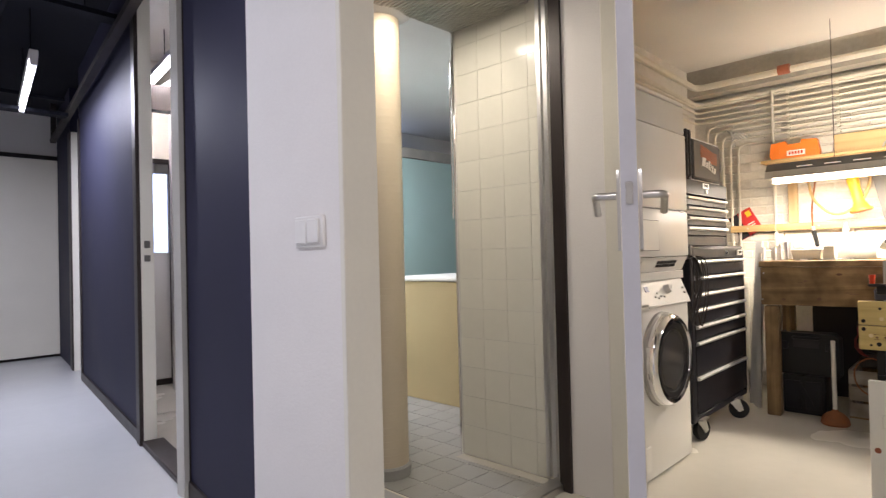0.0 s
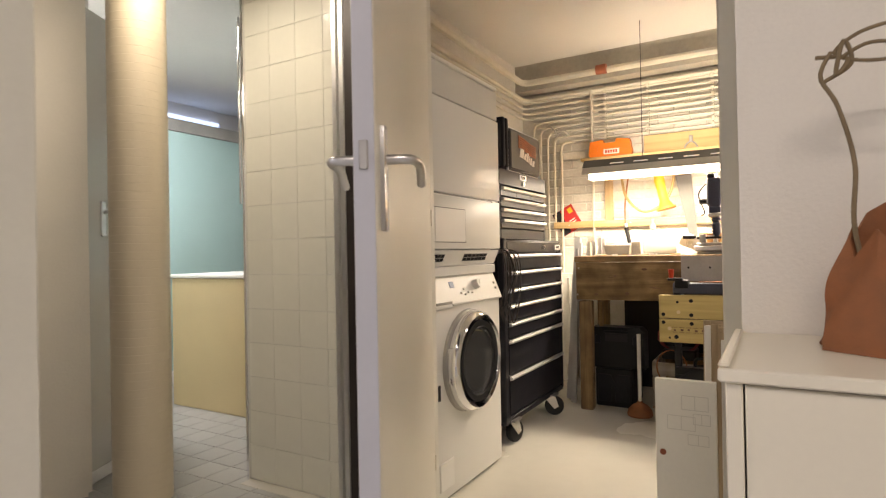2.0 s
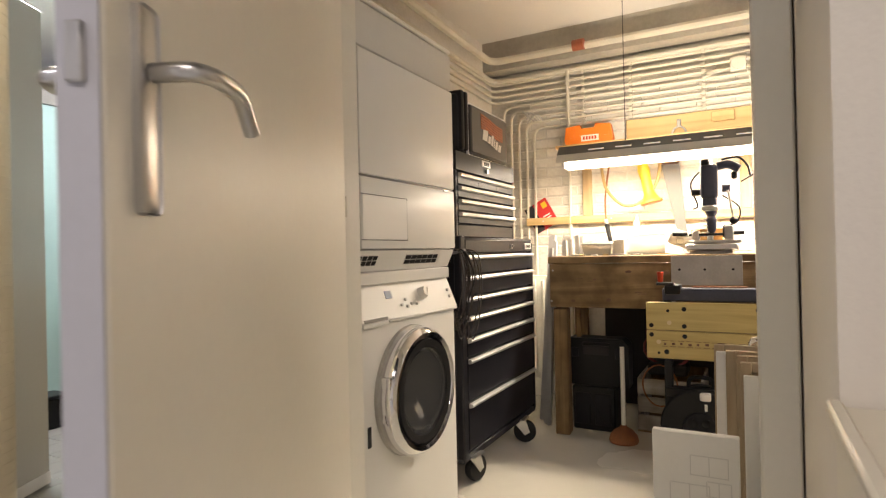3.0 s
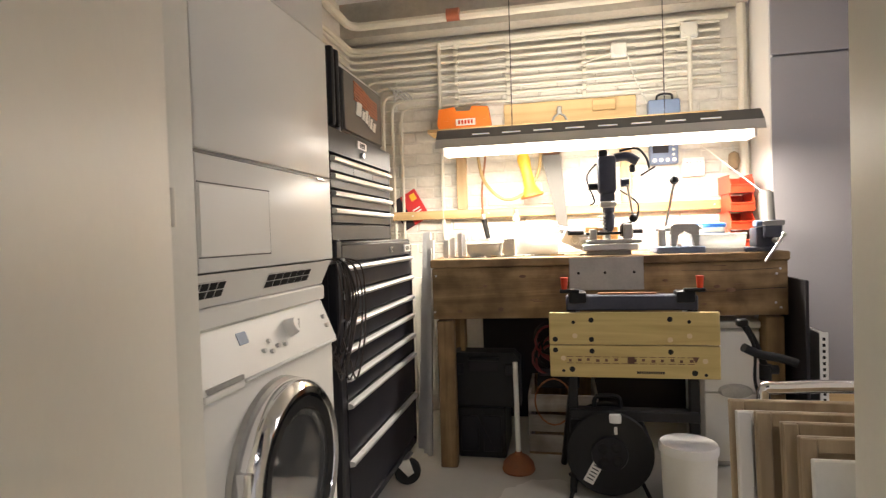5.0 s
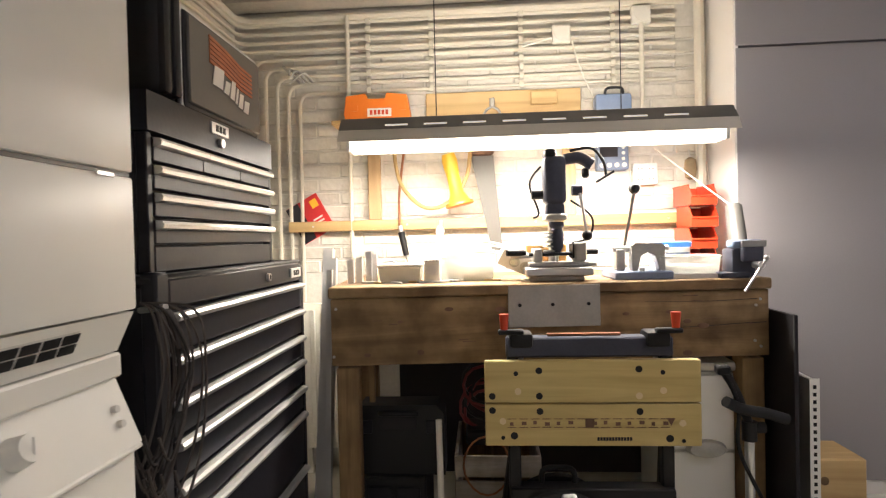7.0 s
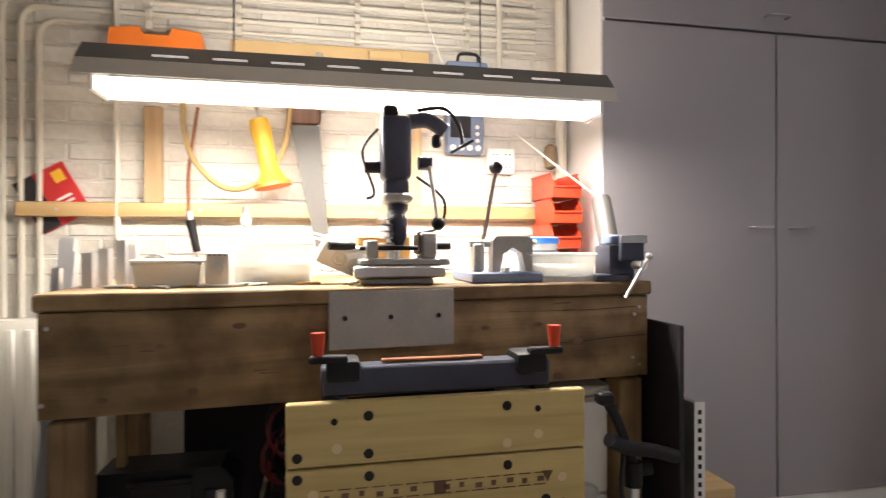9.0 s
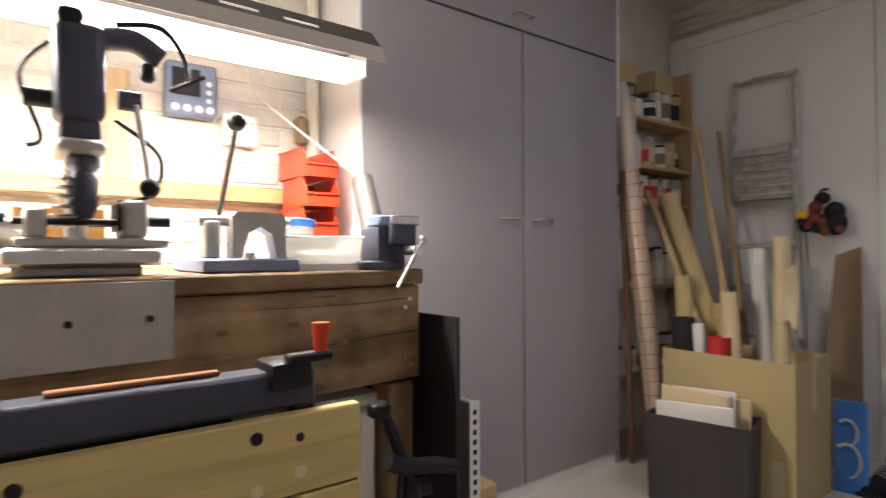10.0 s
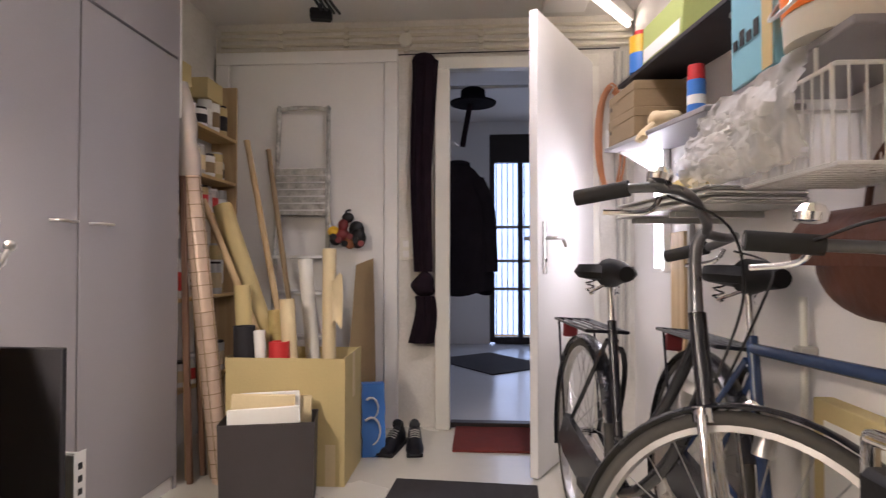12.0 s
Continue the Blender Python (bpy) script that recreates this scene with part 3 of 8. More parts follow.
bm = box(B(), -0.01, 0.89, 0.0, 0.10, 1.735, 0.03, 0.004)
setting("threshold_corridor", in_dark(bm), "dark_frame", "dark threshold strip in the corridor", "threshold")
bm = box(B(), 0.015, 1.73, 1.02, 0.045, 1.7348, 1.055)
box(bm, 0.015, 1.73, 1.095, 0.045, 1.7348, 1.135)
setting("strike_plate", in_dark(bm), "reflector", "dark strike plate in the jamb", "strike plate")
# room seen through the corridor doorway
bm = box(B(), 0.72, 0.88, 0, 0.75, 4.7, 2.7)
box(bm, 0.062, 0.84, 0, 0.72, 0.88, 2.7)
box(bm, 0.062, 3.40, 0, 0.38, 3.46, 2.7)
box(bm, 0.56, 3.40, 0, 0.72, 3.46, 2.7)
box(bm, 0.38, 3.40, 1.86, 0.56, 3.46, 2.7)
box(bm, 0.062, 4.66, 0, 0.72, 4.70, 2.7)
setting("wall_side_room", in_dark(bm), "warm_plaster", "white walls of a side room with a glazed door", "wall")
bm = box(B(), 0.061, 0.88, -0.1, 0.72, 4.66, 0.004)
setting("floor_side_room", in_dark(bm), "floor", "pale warm side room floor", "floor")
setting("ceiling_side_room", in_dark(box(B(), 0.061, 0.88, 2.701, 0.72, 4.66, 2.74)), "ceiling", "white side room ceiling", "ceiling")
bm = box(B(), 0.375, 3.385, 0, 0.395, 3.40, 1.88)
box(bm, 0.545, 3.385, 0, 0.575, 3.40, 1.88)
box(bm, 0.395, 3.385, 1.84, 0.545, 3.40, 1.88)
box(bm, 0.395, 3.385, 0, 0.545, 3.40, 0.05)
setting("door_frame_side_room", in_dark(bm), "dark_frame", "dark frame of a narrow door in the side room", "door frame")
setting("beam_side_room", in_dark(box(B(), 0.062, 2.70, 2.12, 0.719, 2.80, 2.30)), "dark_frame", "dark beam across the side room", "beam")
bm = box(B(), 0.40, 3.42, 1.10, 0.54, 3.43, 1.76)
setting("window_3", in_dark(bm), "daylight", "narrow bluish pane in the side room door", "window")
setting("door_6", in_dark(box(B(), 0.395, 3.405, 0.05, 0.545, 3.418, 1.10)), "white", "white lower panel of the side room door", "door")
# far end of the corridor
bm = box(B(), 0.4, 8.9, 0, 2.02, 9.35, 2.2)
box(bm, 0.4, 8.9, 2.24, 2.9, 9.35, 2.75)
setting("wall_far", bm, "plaster", "white wall at the far end of the corridor", "wall")
bm = box(B(), 1.2, 8.87, 2.20, 2.75, 8.9, 2.245)
box(bm, 1.2, 8.87, 0, 2.75, 8.9, 0.03)
box(bm, 2.62, 8.87, 0.03, 2.72, 8.9, 2.2)
setting("trim_far", bm, "dark_frame", "dark frame round the far corridor door", "trim")

# bathroom
setting("wall_bathroom_west", box(B(), 1.975, 3.78, 0, 2.76, 3.86, CEIL), "grey_gloss", "grey glossy bathroom wall panel", "wall")
bm = box(B(), 2.60, 2.615, -0.004, 3.165, 2.69, 0.028, 0.004)
box(bm, 1.98, 2.615, -0.004, 2.60, 2.69, 0.028, 0.004)
setting("threshold_bathroom", bm, "steel", "steel threshold rail in the bathroom opening", "threshold")
bm = box(B(), 3.085, 2.575, 0, 3.10, 2.625, CEIL)
box(bm, 3.10, 2.615, 0, 3.163, 2.64, CEIL)
setting("door_frame_bathroom", bm, "dark_frame", "dark brown frame of the bathroom opening", "door frame")
bm = B()
for k in range(3):
    box(bm, 3.142, 2.648 + k * 0.034, 0.02, 3.166, 2.668 + k * 0.034, 2.37)
setting("door_track", bm, "alu", "aluminium uprights of the sliding shower door", "door frame")
bm = box(B(), 1.975, 2.75, CEIL - 0.03, 3.165, 3.25, CEIL + 0.02)
setting("ceiling_bathroom", box(box(bm, 1.975, 3.25, CEIL - 0.03, 2.70, 3.86, CEIL + 0.02), 2.70, 3.25, CEIL - 0.03, 6.2, 6.2, CEIL + 0.02), "ceiling", "white bathroom ceiling", "ceiling")
bm = B()
for k in range(56):
    box(bm, 2.02 + k * 0.02, 2.76, 2.145, 2.03 + k * 0.02, 3.24, 2.165)
box(bm, 1.98, 2.76, 2.166, 3.155, 3.25, CEIL - 0.031)
setting("ceiling_grille", bm, "galv", "ribbed metal grille under the bathroom ceiling", "grille")
bm = box(B(), 2.83, 5.9, 0, 6.2, 6.0, CEIL)
box(bm, 6.1, 3.25, 0, 6.2, 5.9, CEIL)
box(bm, 2.76, 3.86, 0, 2.83, 6.0, CEIL)
setting("wall_bathroom", bm, "plaster", "white bathroom walls", "wall")
bm = box(B(), 2.9, 5.30, 0, 4.12, 5.34, 1.96)
box(bm, 4.125, 5.30, 0, 5.6, 5.34, 1.96)
setting("wall_bathroom_glass", bm, "mosaic", "sea-green back-painted glass wall with a vertical joint", "wall")
setting("trim_bathroom", box(B(), 2.9, 5.29, 1.965, 5.6, 5.36, 2.06), "galv", "dark grey blind box above the green wall", "trim")
bm = box(B(), 4.45, 5.86, 1.95, 5.1, 5.895, 2.25)
setting("window_1", bm, "daylight", "bathroom window with daylight behind it", "window")
setting("baseboard", box(B(), 2.9, 5.27, 0, 5.6, 5.298, 0.10), "plaster", "white skirting under the green wall", "baseboard")

# passage beyond the open workshop door
bm = box(B(), 2.55, -5.1, 0, 2.65, -1.70, 2.6)
box(bm, 4.62, -5.1, 0, 4.72, -1.70, 2.6)
box(bm, 2.65, -5.0, 0, 2.96, -4.9, 2.6)
box(bm, 3.99, -5.0, 0, 4.62, -4.9, 2.6)
box(bm, 2.96, -5.0, 2.45, 3.99, -4.9, 2.6)
setting("wall_passage", bm, "plaster", "white passage walls beyond the open door", "wall")
setting("ceiling_passage", box(B(), 2.55, -5.1, 2.6, 4.72, -1.55, 2.7), "ceiling", "white passage ceiling", "ceiling")
setting("backdrop", box(B(), 1.8, -6.6, -0.1, 5.2, -6.55, 2.9), "daylight", "bright daylight behind the passage door", "backdrop")

# ---- door frames ----
bm = B()
for x0, x1 in ((3.425, 3.49), (4.28, 4.365)):
    box(bm, x0, -1.565, 0, x1, -1.50, 2.09, 0.004)
box(bm, 3.425, -1.565, 2.09, 4.365, -1.50, 2.16, 0.004)
setting("door_frame_passage", bm, "cream", "cream painted frame of the open door", "door frame")
bm = B()
for x0, x1 in ((4.585, 4.665), (5.60, 5.68)):
    box(bm, x0, -1.56, 0, x1, -1.505, 2.14, 0.004)
box(bm, 4.585, -1.56, 2.14, 5.68, -1.505, 2.215, 0.004)
setting("door_frame_closed", bm, "white", "white painted frame of the closed door", "door frame")
bm = B()
box(bm, 3.035, 2.272, 0, 3.098, 2.36, 2.06, 0.004)
box(bm, 3.098, 2.335, 0, 3.235, 2.36, 2.06, 0.004)
box(bm, 3.035, 1.311, 0, 3.235, 1.371, 2.06, 0.004)
box(bm, 3.035, 1.311, 2.06, 3.235, 2.36, 2.11, 0.004)
setting("door_frame_workshop", bm, "cream", "cream painted frame of the workshop door", "door frame")
bm = B()
box(bm, 1.865, 2.455, 0, 1.98, 2.475, 2.4, 0.003)
setting("door_frame_left", bm, "cream", "cream painted end of the switch wall", "door frame")


# ---- doors ----
def lever(parent, x, y, z, side, plate_h=0.22, reach=0.125, along=1):
    """Lever handle with a long back plate, on the face towards side (-1 or 1 along y)."""
    bm = box(B(), x - 0.017, y, z - plate_h * 0.68, x + 0.017, y + side * 0.008, z + plate_h * 0.32, 0.008, 2)
    pl = part("back_plate", bm, "steel", parent, "brushed steel back plate")
    s = y + side * 0.01
    pts = smooth_path([(x, s, z), (x, s + side * 0.035, z), (x + along * 0.02, s + side * 0.048, z), (x + along * reach * 0.5, s + side * 0.05, z)], 5) + [(x + along * reach * 0.66, s + side * 0.05, z - 0.002), (x + along * reach * 0.74, s + side * 0.05, z - 0.007), (x + along * reach, s + side * 0.049, z - 0.034)]
    part("handle", tube(B(), pts, 0.0092, 10), "steel", parent, "brushed steel lever handle")
    if plate_h > 0.2:
        part("keyhole", cyl(B(), (x, s, z - plate_h * 0.42), (x, s + side * 0.004, z - plate_h * 0.42), 0.008, n=12), "black", pl)


def leaf_door(name, hinge, rz, w, h, material, label, thick=0.04):
    d = thing(name, hinge[0], hinge[1], 0.008, rz, label, "door")
    d["kind"] = "structure"
    part("leaf", box(B(), 0, 0, 0, w, thick, h, 0.003), material, d)
    return d


d = leaf_door("door_1", (3.013, 2.264), 205.6, 0.90, 2.05, "door_paint", "cream-white painted workshop door standing wide open")
part("edge_strip", box(B(), 0.9005, 0.002, 0.01, 0.9035, 0.038, 2.04), "door_edge", d, "grey door edge with a latch plate")
lever(d, 0.845, 0.04, 1.13, 1, 0.19, 0.108, -1)
lever(d, 0.845, 0.0, 1.13, -1, 0.19, 0.125, -1)
part("latch", box(B(), 0.903, 0.012, 1.105, 0.909, 0.028, 1.155, 0.002), "steel", d, "steel latch in the door edge")
for z in (0.25, 1.05, 1.80):
    part("hinge", cyl(B(), (-0.004, 0.041, z), (-0.004, 0.041, z + 0.05), 0.004, n=10), "door_paint", d, "painted hinge knuckle")
d = leaf_door("door_2", (3.495, -1.52), 62.0, 0.83, 2.10, "white", "white painted inner door standing open into the workshop")
lever(d, 0.755, 0.0, 1.07, -1, 0.24, 0.125, -1)
lever(d, 0.755, 0.04, 1.07, 1, 0.24, 0.125, -1)
d = leaf_door("door_3", (4.668, -1.56), 0, 0.929, 2.135, "white", "pale grey-white flush door, closed, behind a stepladder")


# ---- workshop: big things ----
def washing_machine():
    t = thing("washing_machine", 3.272, 2.375, 0, 0, "white front-loading washing machine with a chrome porthole", "washing machine")
    part("body", box(B(), 0, 0, 0.012, 0.6, 0.575, 0.762, 0.006, 2), "enamel", t)
    bm = slab(B(), [(0, 0.766), (0.6, 0.766), (0.6, 0.872), (0, 0.872)], 0.56)
    for v in bm.verts:
        if v.co.y < 0.01:
            v.co.y = -0.012 if v.co.z < 0.80 else 0.032
    part("control_panel", bm, "enamel", t, "sloping white control panel")
    part("panel_lip", box(B(), 0.14, -0.014, 0.756, 0.6, 0.01, 0.7655, 0.003), "enamel", t)
    m = pose(0.276, -0.001, 0.522, 90, 0, 0) @ Matrix.Diagonal((0.945, 0.945, 1, 1))
    part("door_seat", lathe(B(), [(0.17, 0.0), (0.224, 0.0), (0.222, 0.012), (0.20, 0.016)], m, 48, True), "galv", t, "grey recess round the porthole")
    bm = lathe(B(), [(0.180, 0.014), (0.212, 0.014), (0.219, 0.030), (0.214, 0.052), (0.199, 0.064), (0.184, 0.060), (0.176, 0.044)], m, 48, True)
    part("door_ring", bm, "chrome", t, "wide chrome door ring")
    part("inner_ring", lathe(B(), [(0.146, 0.040), (0.1755, 0.046), (0.1755, 0.060), (0.150, 0.058)], m, 44, True), "black", t, "black inner ring of the porthole")
    bm = lathe(B(), [(0.150, 0.046), (0.148, 0.054), (0.12, 0.040), (0.09, 0.022), (0.06, 0.014)], m, 40)
    part("door_glass", bm, "smoked", t, "dark bulging porthole glass")
    part("drum", lathe(B(), [(0.165, -0.002), (0.165, 0.005), (0.05, 0.0052)], m, 40), "black", t, "dark door opening behind the glass")
    part("door_grip", box(B(), 0.076, -0.052, 0.46, 0.100, -0.018, 0.60, 0.006, 2), "chrome", t, "chrome door grip")
    k0 = Vector((0.372, 0.012, 0.828))
    kn = part("knob", cyl(B(), k0, k0 + Vector((0, -0.024, 0.010)), 0.022, 0.018, 28), "enamel", t, "round programme knob")
    part("pointer", box(B(), 0.370, -0.0165, 0.824, 0.374, -0.0125, 0.852, 0.002), "enamel", kn)
    for x, z in ((0.232, 0.800), (0.262, 0.815), (0.262, 0.793), (0.292, 0.800), (0.325, 0.797)):
        y = -0.012 + (z - 0.766) * 0.415
        part("button", cyl(B(), (x, y + 0.004, z), (x, y - 0.007, z + 0.003), 0.005, n=14), "enamel_grey", t)
    for z in (0.803, 0.826):
        y = -0.012 + (z - 0.766) * 0.415
        part("button", cyl(B(), (0.565, y + 0.004, z), (0.565, y - 0.008, z + 0.003), 0.006, n=14), "enamel_grey", t)
    part("display", box(B(), 0.160, -0.002, -0.013, 0.196, 0.002, 0.013, 0.001, 1, pose(0, 0.018, 0.838, -22)), "steelblue", t, "small grey display")
    part("soap_drawer", box(B(), 0.006, -0.013, 0.750, 0.136, 0.004, 0.7655, 0.005, 2), "enamel", t, "soap drawer pull")
    # flat grey strip stands for the shade in the drawer's grip slot
    part("soap_drawer_recess", box(B(), 0.012, -0.0135, 0.7665, 0.13, -0.006, 0.776), "galv", t, "grey strip painting the shade of the soap drawer's grip slot")
    part("service_flap", box(B(), 0.03, -0.005, 0.05, 0.14, 0.006, 0.16, 0.004), "enamel", t)
    part("vent_slot", box(B(), 0.03, -0.003, 0.40, 0.045, 0.003, 0.46), "black", t)
    for x in (0.05, 0.55):
        part("foot", cyl(B(), (x, 0.06, 0), (x, 0.06, 0.014), 0.022), "black", t)
    return t


def tumble_dryer():
    t = thing("tumble_dryer", 3.272, 2.375, 0.873, 0, "white tumble dryer stacked on the washing machine", "dryer")
    part("base_rail", box(B(), 0.0, 0.018, 0.0, 0.6, 0.57, 0.040, 0.004), "enamel", t, "white stacking rail")
    bm = slab(B(), [(0, 0.042), (0.6, 0.042), (0.6, 0.106), (0, 0.106)], 0.56)
    for v in bm.verts:
        if v.co.y < 0.01:
            v.co.y = 0.026 if v.co.z < 0.06 else -0.004
    part("plinth", bm, "enamel", t, "sloping plinth with air slots")
    for x0, n in ((0.0, 4), (0.266, 6)):
        rc = part("slot_recess", box(B(), x0, -0.001, -0.021, x0 + 0.026 * n + (0.064 if n == 6 else 0), 0.003, 0.021, 0.003, 1, pose(0, 0.0105, 0.076, 25)), "enamel_grey", t)
        for k in range(n):
            for j in range(2):
                w = 0.034 if n == 6 else 0.024
                part("air_slot", box(B(), x0 + 0.005 + k * (w + 0.0025), -0.0025, -0.016 + j * 0.017, x0 + 0.005 + k * (w + 0.0025) + w - 0.003, -0.0012, -0.002 + j * 0.017, m=pose(0, 0.0105, 0.076, 25)), "black", rc)
    part("body", box(B(), 0, 0.004, 0.108, 0.6, 0.575, 0.845, 0.006), "enamel", t)
    part("door", box(B(), 0.004, -0.012, 0.110, 0.598, 0.004, 0.3235, 0.005, 2), "enamel", t, "lower white door panel")
    part("front_panel", box(B(), 0.004, -0.012, 0.331, 0.598, 0.004, 0.70, 0.005, 2), "enamel", t, "upper white front panel")
    part("door_gap", box(B(), 0.004, -0.006, 0.324, 0.596, 0.003, 0.3305), "reflector", t, "dark gap between the panels")
    fl = part("filter_flap", box(B(), 0.008, -0.0145, 0.139, 0.252, -0.0125, 0.270, 0.001), "enamel", t, "square filter flap")
    for a in ((0.004, 0.2705, 0.256, 0.273), (0.004, 0.136, 0.256, 0.1385), (0.2525, 0.1385, 0.2545, 0.2705)):
        part("flap_gap", box(B(), a[0], -0.0132, a[1], a[2], -0.0122, a[3]), "reflector", fl, "dark gap round the flap")
    part("latch", box(B(), 0.505, -0.016, 0.318, 0.545, -0.0125, 0.326, 0.0015), "steel", t, "small steel door catch")
    part("control_panel", box(B(), 0.0, -0.006, 0.705, 0.6, 0.004, 0.84, 0.004), "enamel_grey", t)
    part("lid", box(B(), -0.003, -0.008, 0.846, 0.603, 0.578, 0.862, 0.005), "enamel", t)
    return t


def drawer_front(t, x0, x1, z0, z1, y=0.0):
    p = part("drawer", box(B(), x0, y - 0.006, z0, x1, y + 0.02, z1, 0.002), "toolbox", t)
    bm = B()
    pr = [(0.0, 0.0), (-0.014, -0.002), (-0.018, -0.008), (-0.016, -0.016), (-0.003, -0.019), (0.0, -0.019)]
    a = [bm.verts.new((x0, y - 0.006 + u, z1 - 0.001 + v)) for u, v in pr]
    b = [bm.verts.new((x1, y - 0.006 + u, z1 - 0.001 + v)) for u, v in pr]
    bm.faces.new(a)
    bm.faces.new(b[::-1])
    for i in range(6):
        bm.faces.new((a[i], b[i], b[(i + 1) % 6], a[(i + 1) % 6]))
    part("grip_rail", bm, "alu", p, "full-width aluminium grip rail")


def castor(t, x, y, z, swivel):
    c = part("castor", box(B(), x - 0.045, y - 0.045, z - 0.008, x + 0.045, y + 0.045, z), "steel", t, "swivelling castor")
    m = pose(x, y, 0, 0, 0, swivel)
    bm = B()
    for s in (-1, 1):
        slab(bm, [(-0.035, z - 0.01), (0.035, z - 0.01), (0.055, 0.055), (0.03, 0.04), (0.0, 0.075)], 0.004, m @ pose(0, s * 0.024 - 0.002, 0))
    part("fork", bm, "steel", c)
    part("tyre", lathe(B(), [(0.040, -0.016), (0.052, -0.016), (0.056, -0.008), (0.056, 0.008), (0.052, 0.016), (0.040, 0.016)], m @ pose(0.03, 0, 0.056, 90), 24), "rubber", c)
    part("rim", lathe(B(), [(0.012, -0.013), (0.0405, -0.013), (0.0405, 0.013), (0.012, 0.013)], m @ pose(0.03, 0, 0.056, 90), 20), "galv", c)


def tool_trolley():
    t = thing("tool_trolley", 4.0, 2.41, 0, 0, "dark slate steel tool trolley with aluminium drawer grips", "tool trolley")
    w = 0.86
    part("body", box(B(), 0, 0.02, 0.125, w, 0.47, 1.01, 0.006), "toolbox", t)
    part("side_post", box(B(), -0.004, -0.005, 0.125, 0.042, 0.03, 1.035, 0.006), "toolbox", t)
    part("side_post", box(B(), w - 0.028, -0.005, 0.125, w + 0.004, 0.03, 1.01, 0.006), "toolbox", t)
    part("top_rail", box(B(), 0.042, -0.004, 0.962, w - 0.028, 0.03, 1.02, 0.004), "toolbox", t)
    part("tray", box(B(), -0.006, 0.002, 1.011, w + 0.006, 0.475, 1.029, 0.006), "black", t, "ribbed black top tray")
    zs = [0.958, 0.872, 0.784, 0.704, 0.616, 0.531, 0.351, 0.15]
    for a, b in zip(zs, zs[1:]):
        drawer_front(t, 0.044, w - 0.030, b + 0.005, a - 0.003)
    part("bottom_rail", box(B(), 0.0, -0.002, 0.112, w, 0.03, 0.143, 0.004), "toolbox", t)
    k = part("lock", cyl(B(), (0.55, -0.002, 0.99), (0.55, -0.012, 0.99), 0.011, n=16), "steel", t, "round steel lock")
    part("keyhole", box(B(), 0.5485, -0.014, 0.984, 0.5515, -0.012, 0.996), "black", k)
    pl = part("badge", box(B(), w - 0.125, -0.010, 0.975, w - 0.035, -0.004, 1.005, 0.001), "alu", t, "small metal badge")
    badge_marks(w - 0.08, -0.0105, 0.990, pl)
    part("side_handle", tube(B(), smooth_path([(0.0, 0.08, 0.97), (-0.045, 0.09, 0.97), (-0.045, 0.38, 0.97), (0.0, 0.39, 0.97)], 5), 0.013, 10), "galv", t, "steel push handle")
    for x, y, q in ((0.105, 0.022, -15), (w - 0.19, 0.022, -70), (0.07, 0.42, 40), (w - 0.08, 0.42, 10)):
        castor(t, x, y, 0.125, q)
    return t


def tool_chest():
    t = thing("tool_chest", 4.045, 2.450, 1.030, 0, "dark slate steel top chest with five narrow drawers", "tool chest")
    part("body", box(B(), 0, 0.018, 0.0, 0.655, 0.32, 0.28, 0.004), "toolbox", t)
    bm = B()
    slab(bm, [(0, 0.282), (0.655, 0.282), (0.655, 0.36), (0, 0.36)], 0.32)
    for v in bm.verts:
        if v.co.y < 0.01:
            v.co.y = -0.008
        elif v.co.z > 0.35:
            v.co.z = 0.375
    part("lid", bm, "toolbox", t, "dark lid with a lock")
    for p in (0.0, 0.635):
        part("side_post", box(B(), p, -0.004, 0.0, p + 0.02, 0.02, 0.28, 0.003), "toolbox", t)
    zs = [0.275, 0.22, 0.165, 0.11, 0.055]
    for i, (a, b) in enumerate(zip(zs, zs[1:])):
        if i == 0:
            for k in range(3):
                drawer_front(t, 0.022 + k * 0.204, 0.224 + k * 0.204, b + 0.004, a - 0.003)
        else:
            drawer_front(t, 0.022, 0.633, b + 0.004, a - 0.003)
    part("base_panel", box(B(), 0.022, -0.004, 0.002, 0.633, 0.019, 0.054, 0.002), "toolbox", t)
    part("lock", cyl(B(), (0.31, -0.007, 0.305), (0.31, -0.017, 0.305), 0.011, n=16), "steel", t, "round steel lock")
    pl = part("badge", box(B(), 0.262, -0.012, 0.324, 0.352, -0.007, 0.352, 0.001), "alu", t, "small metal badge")
    badge_marks(0.307, -0.0125, 0.338, pl)
    return t


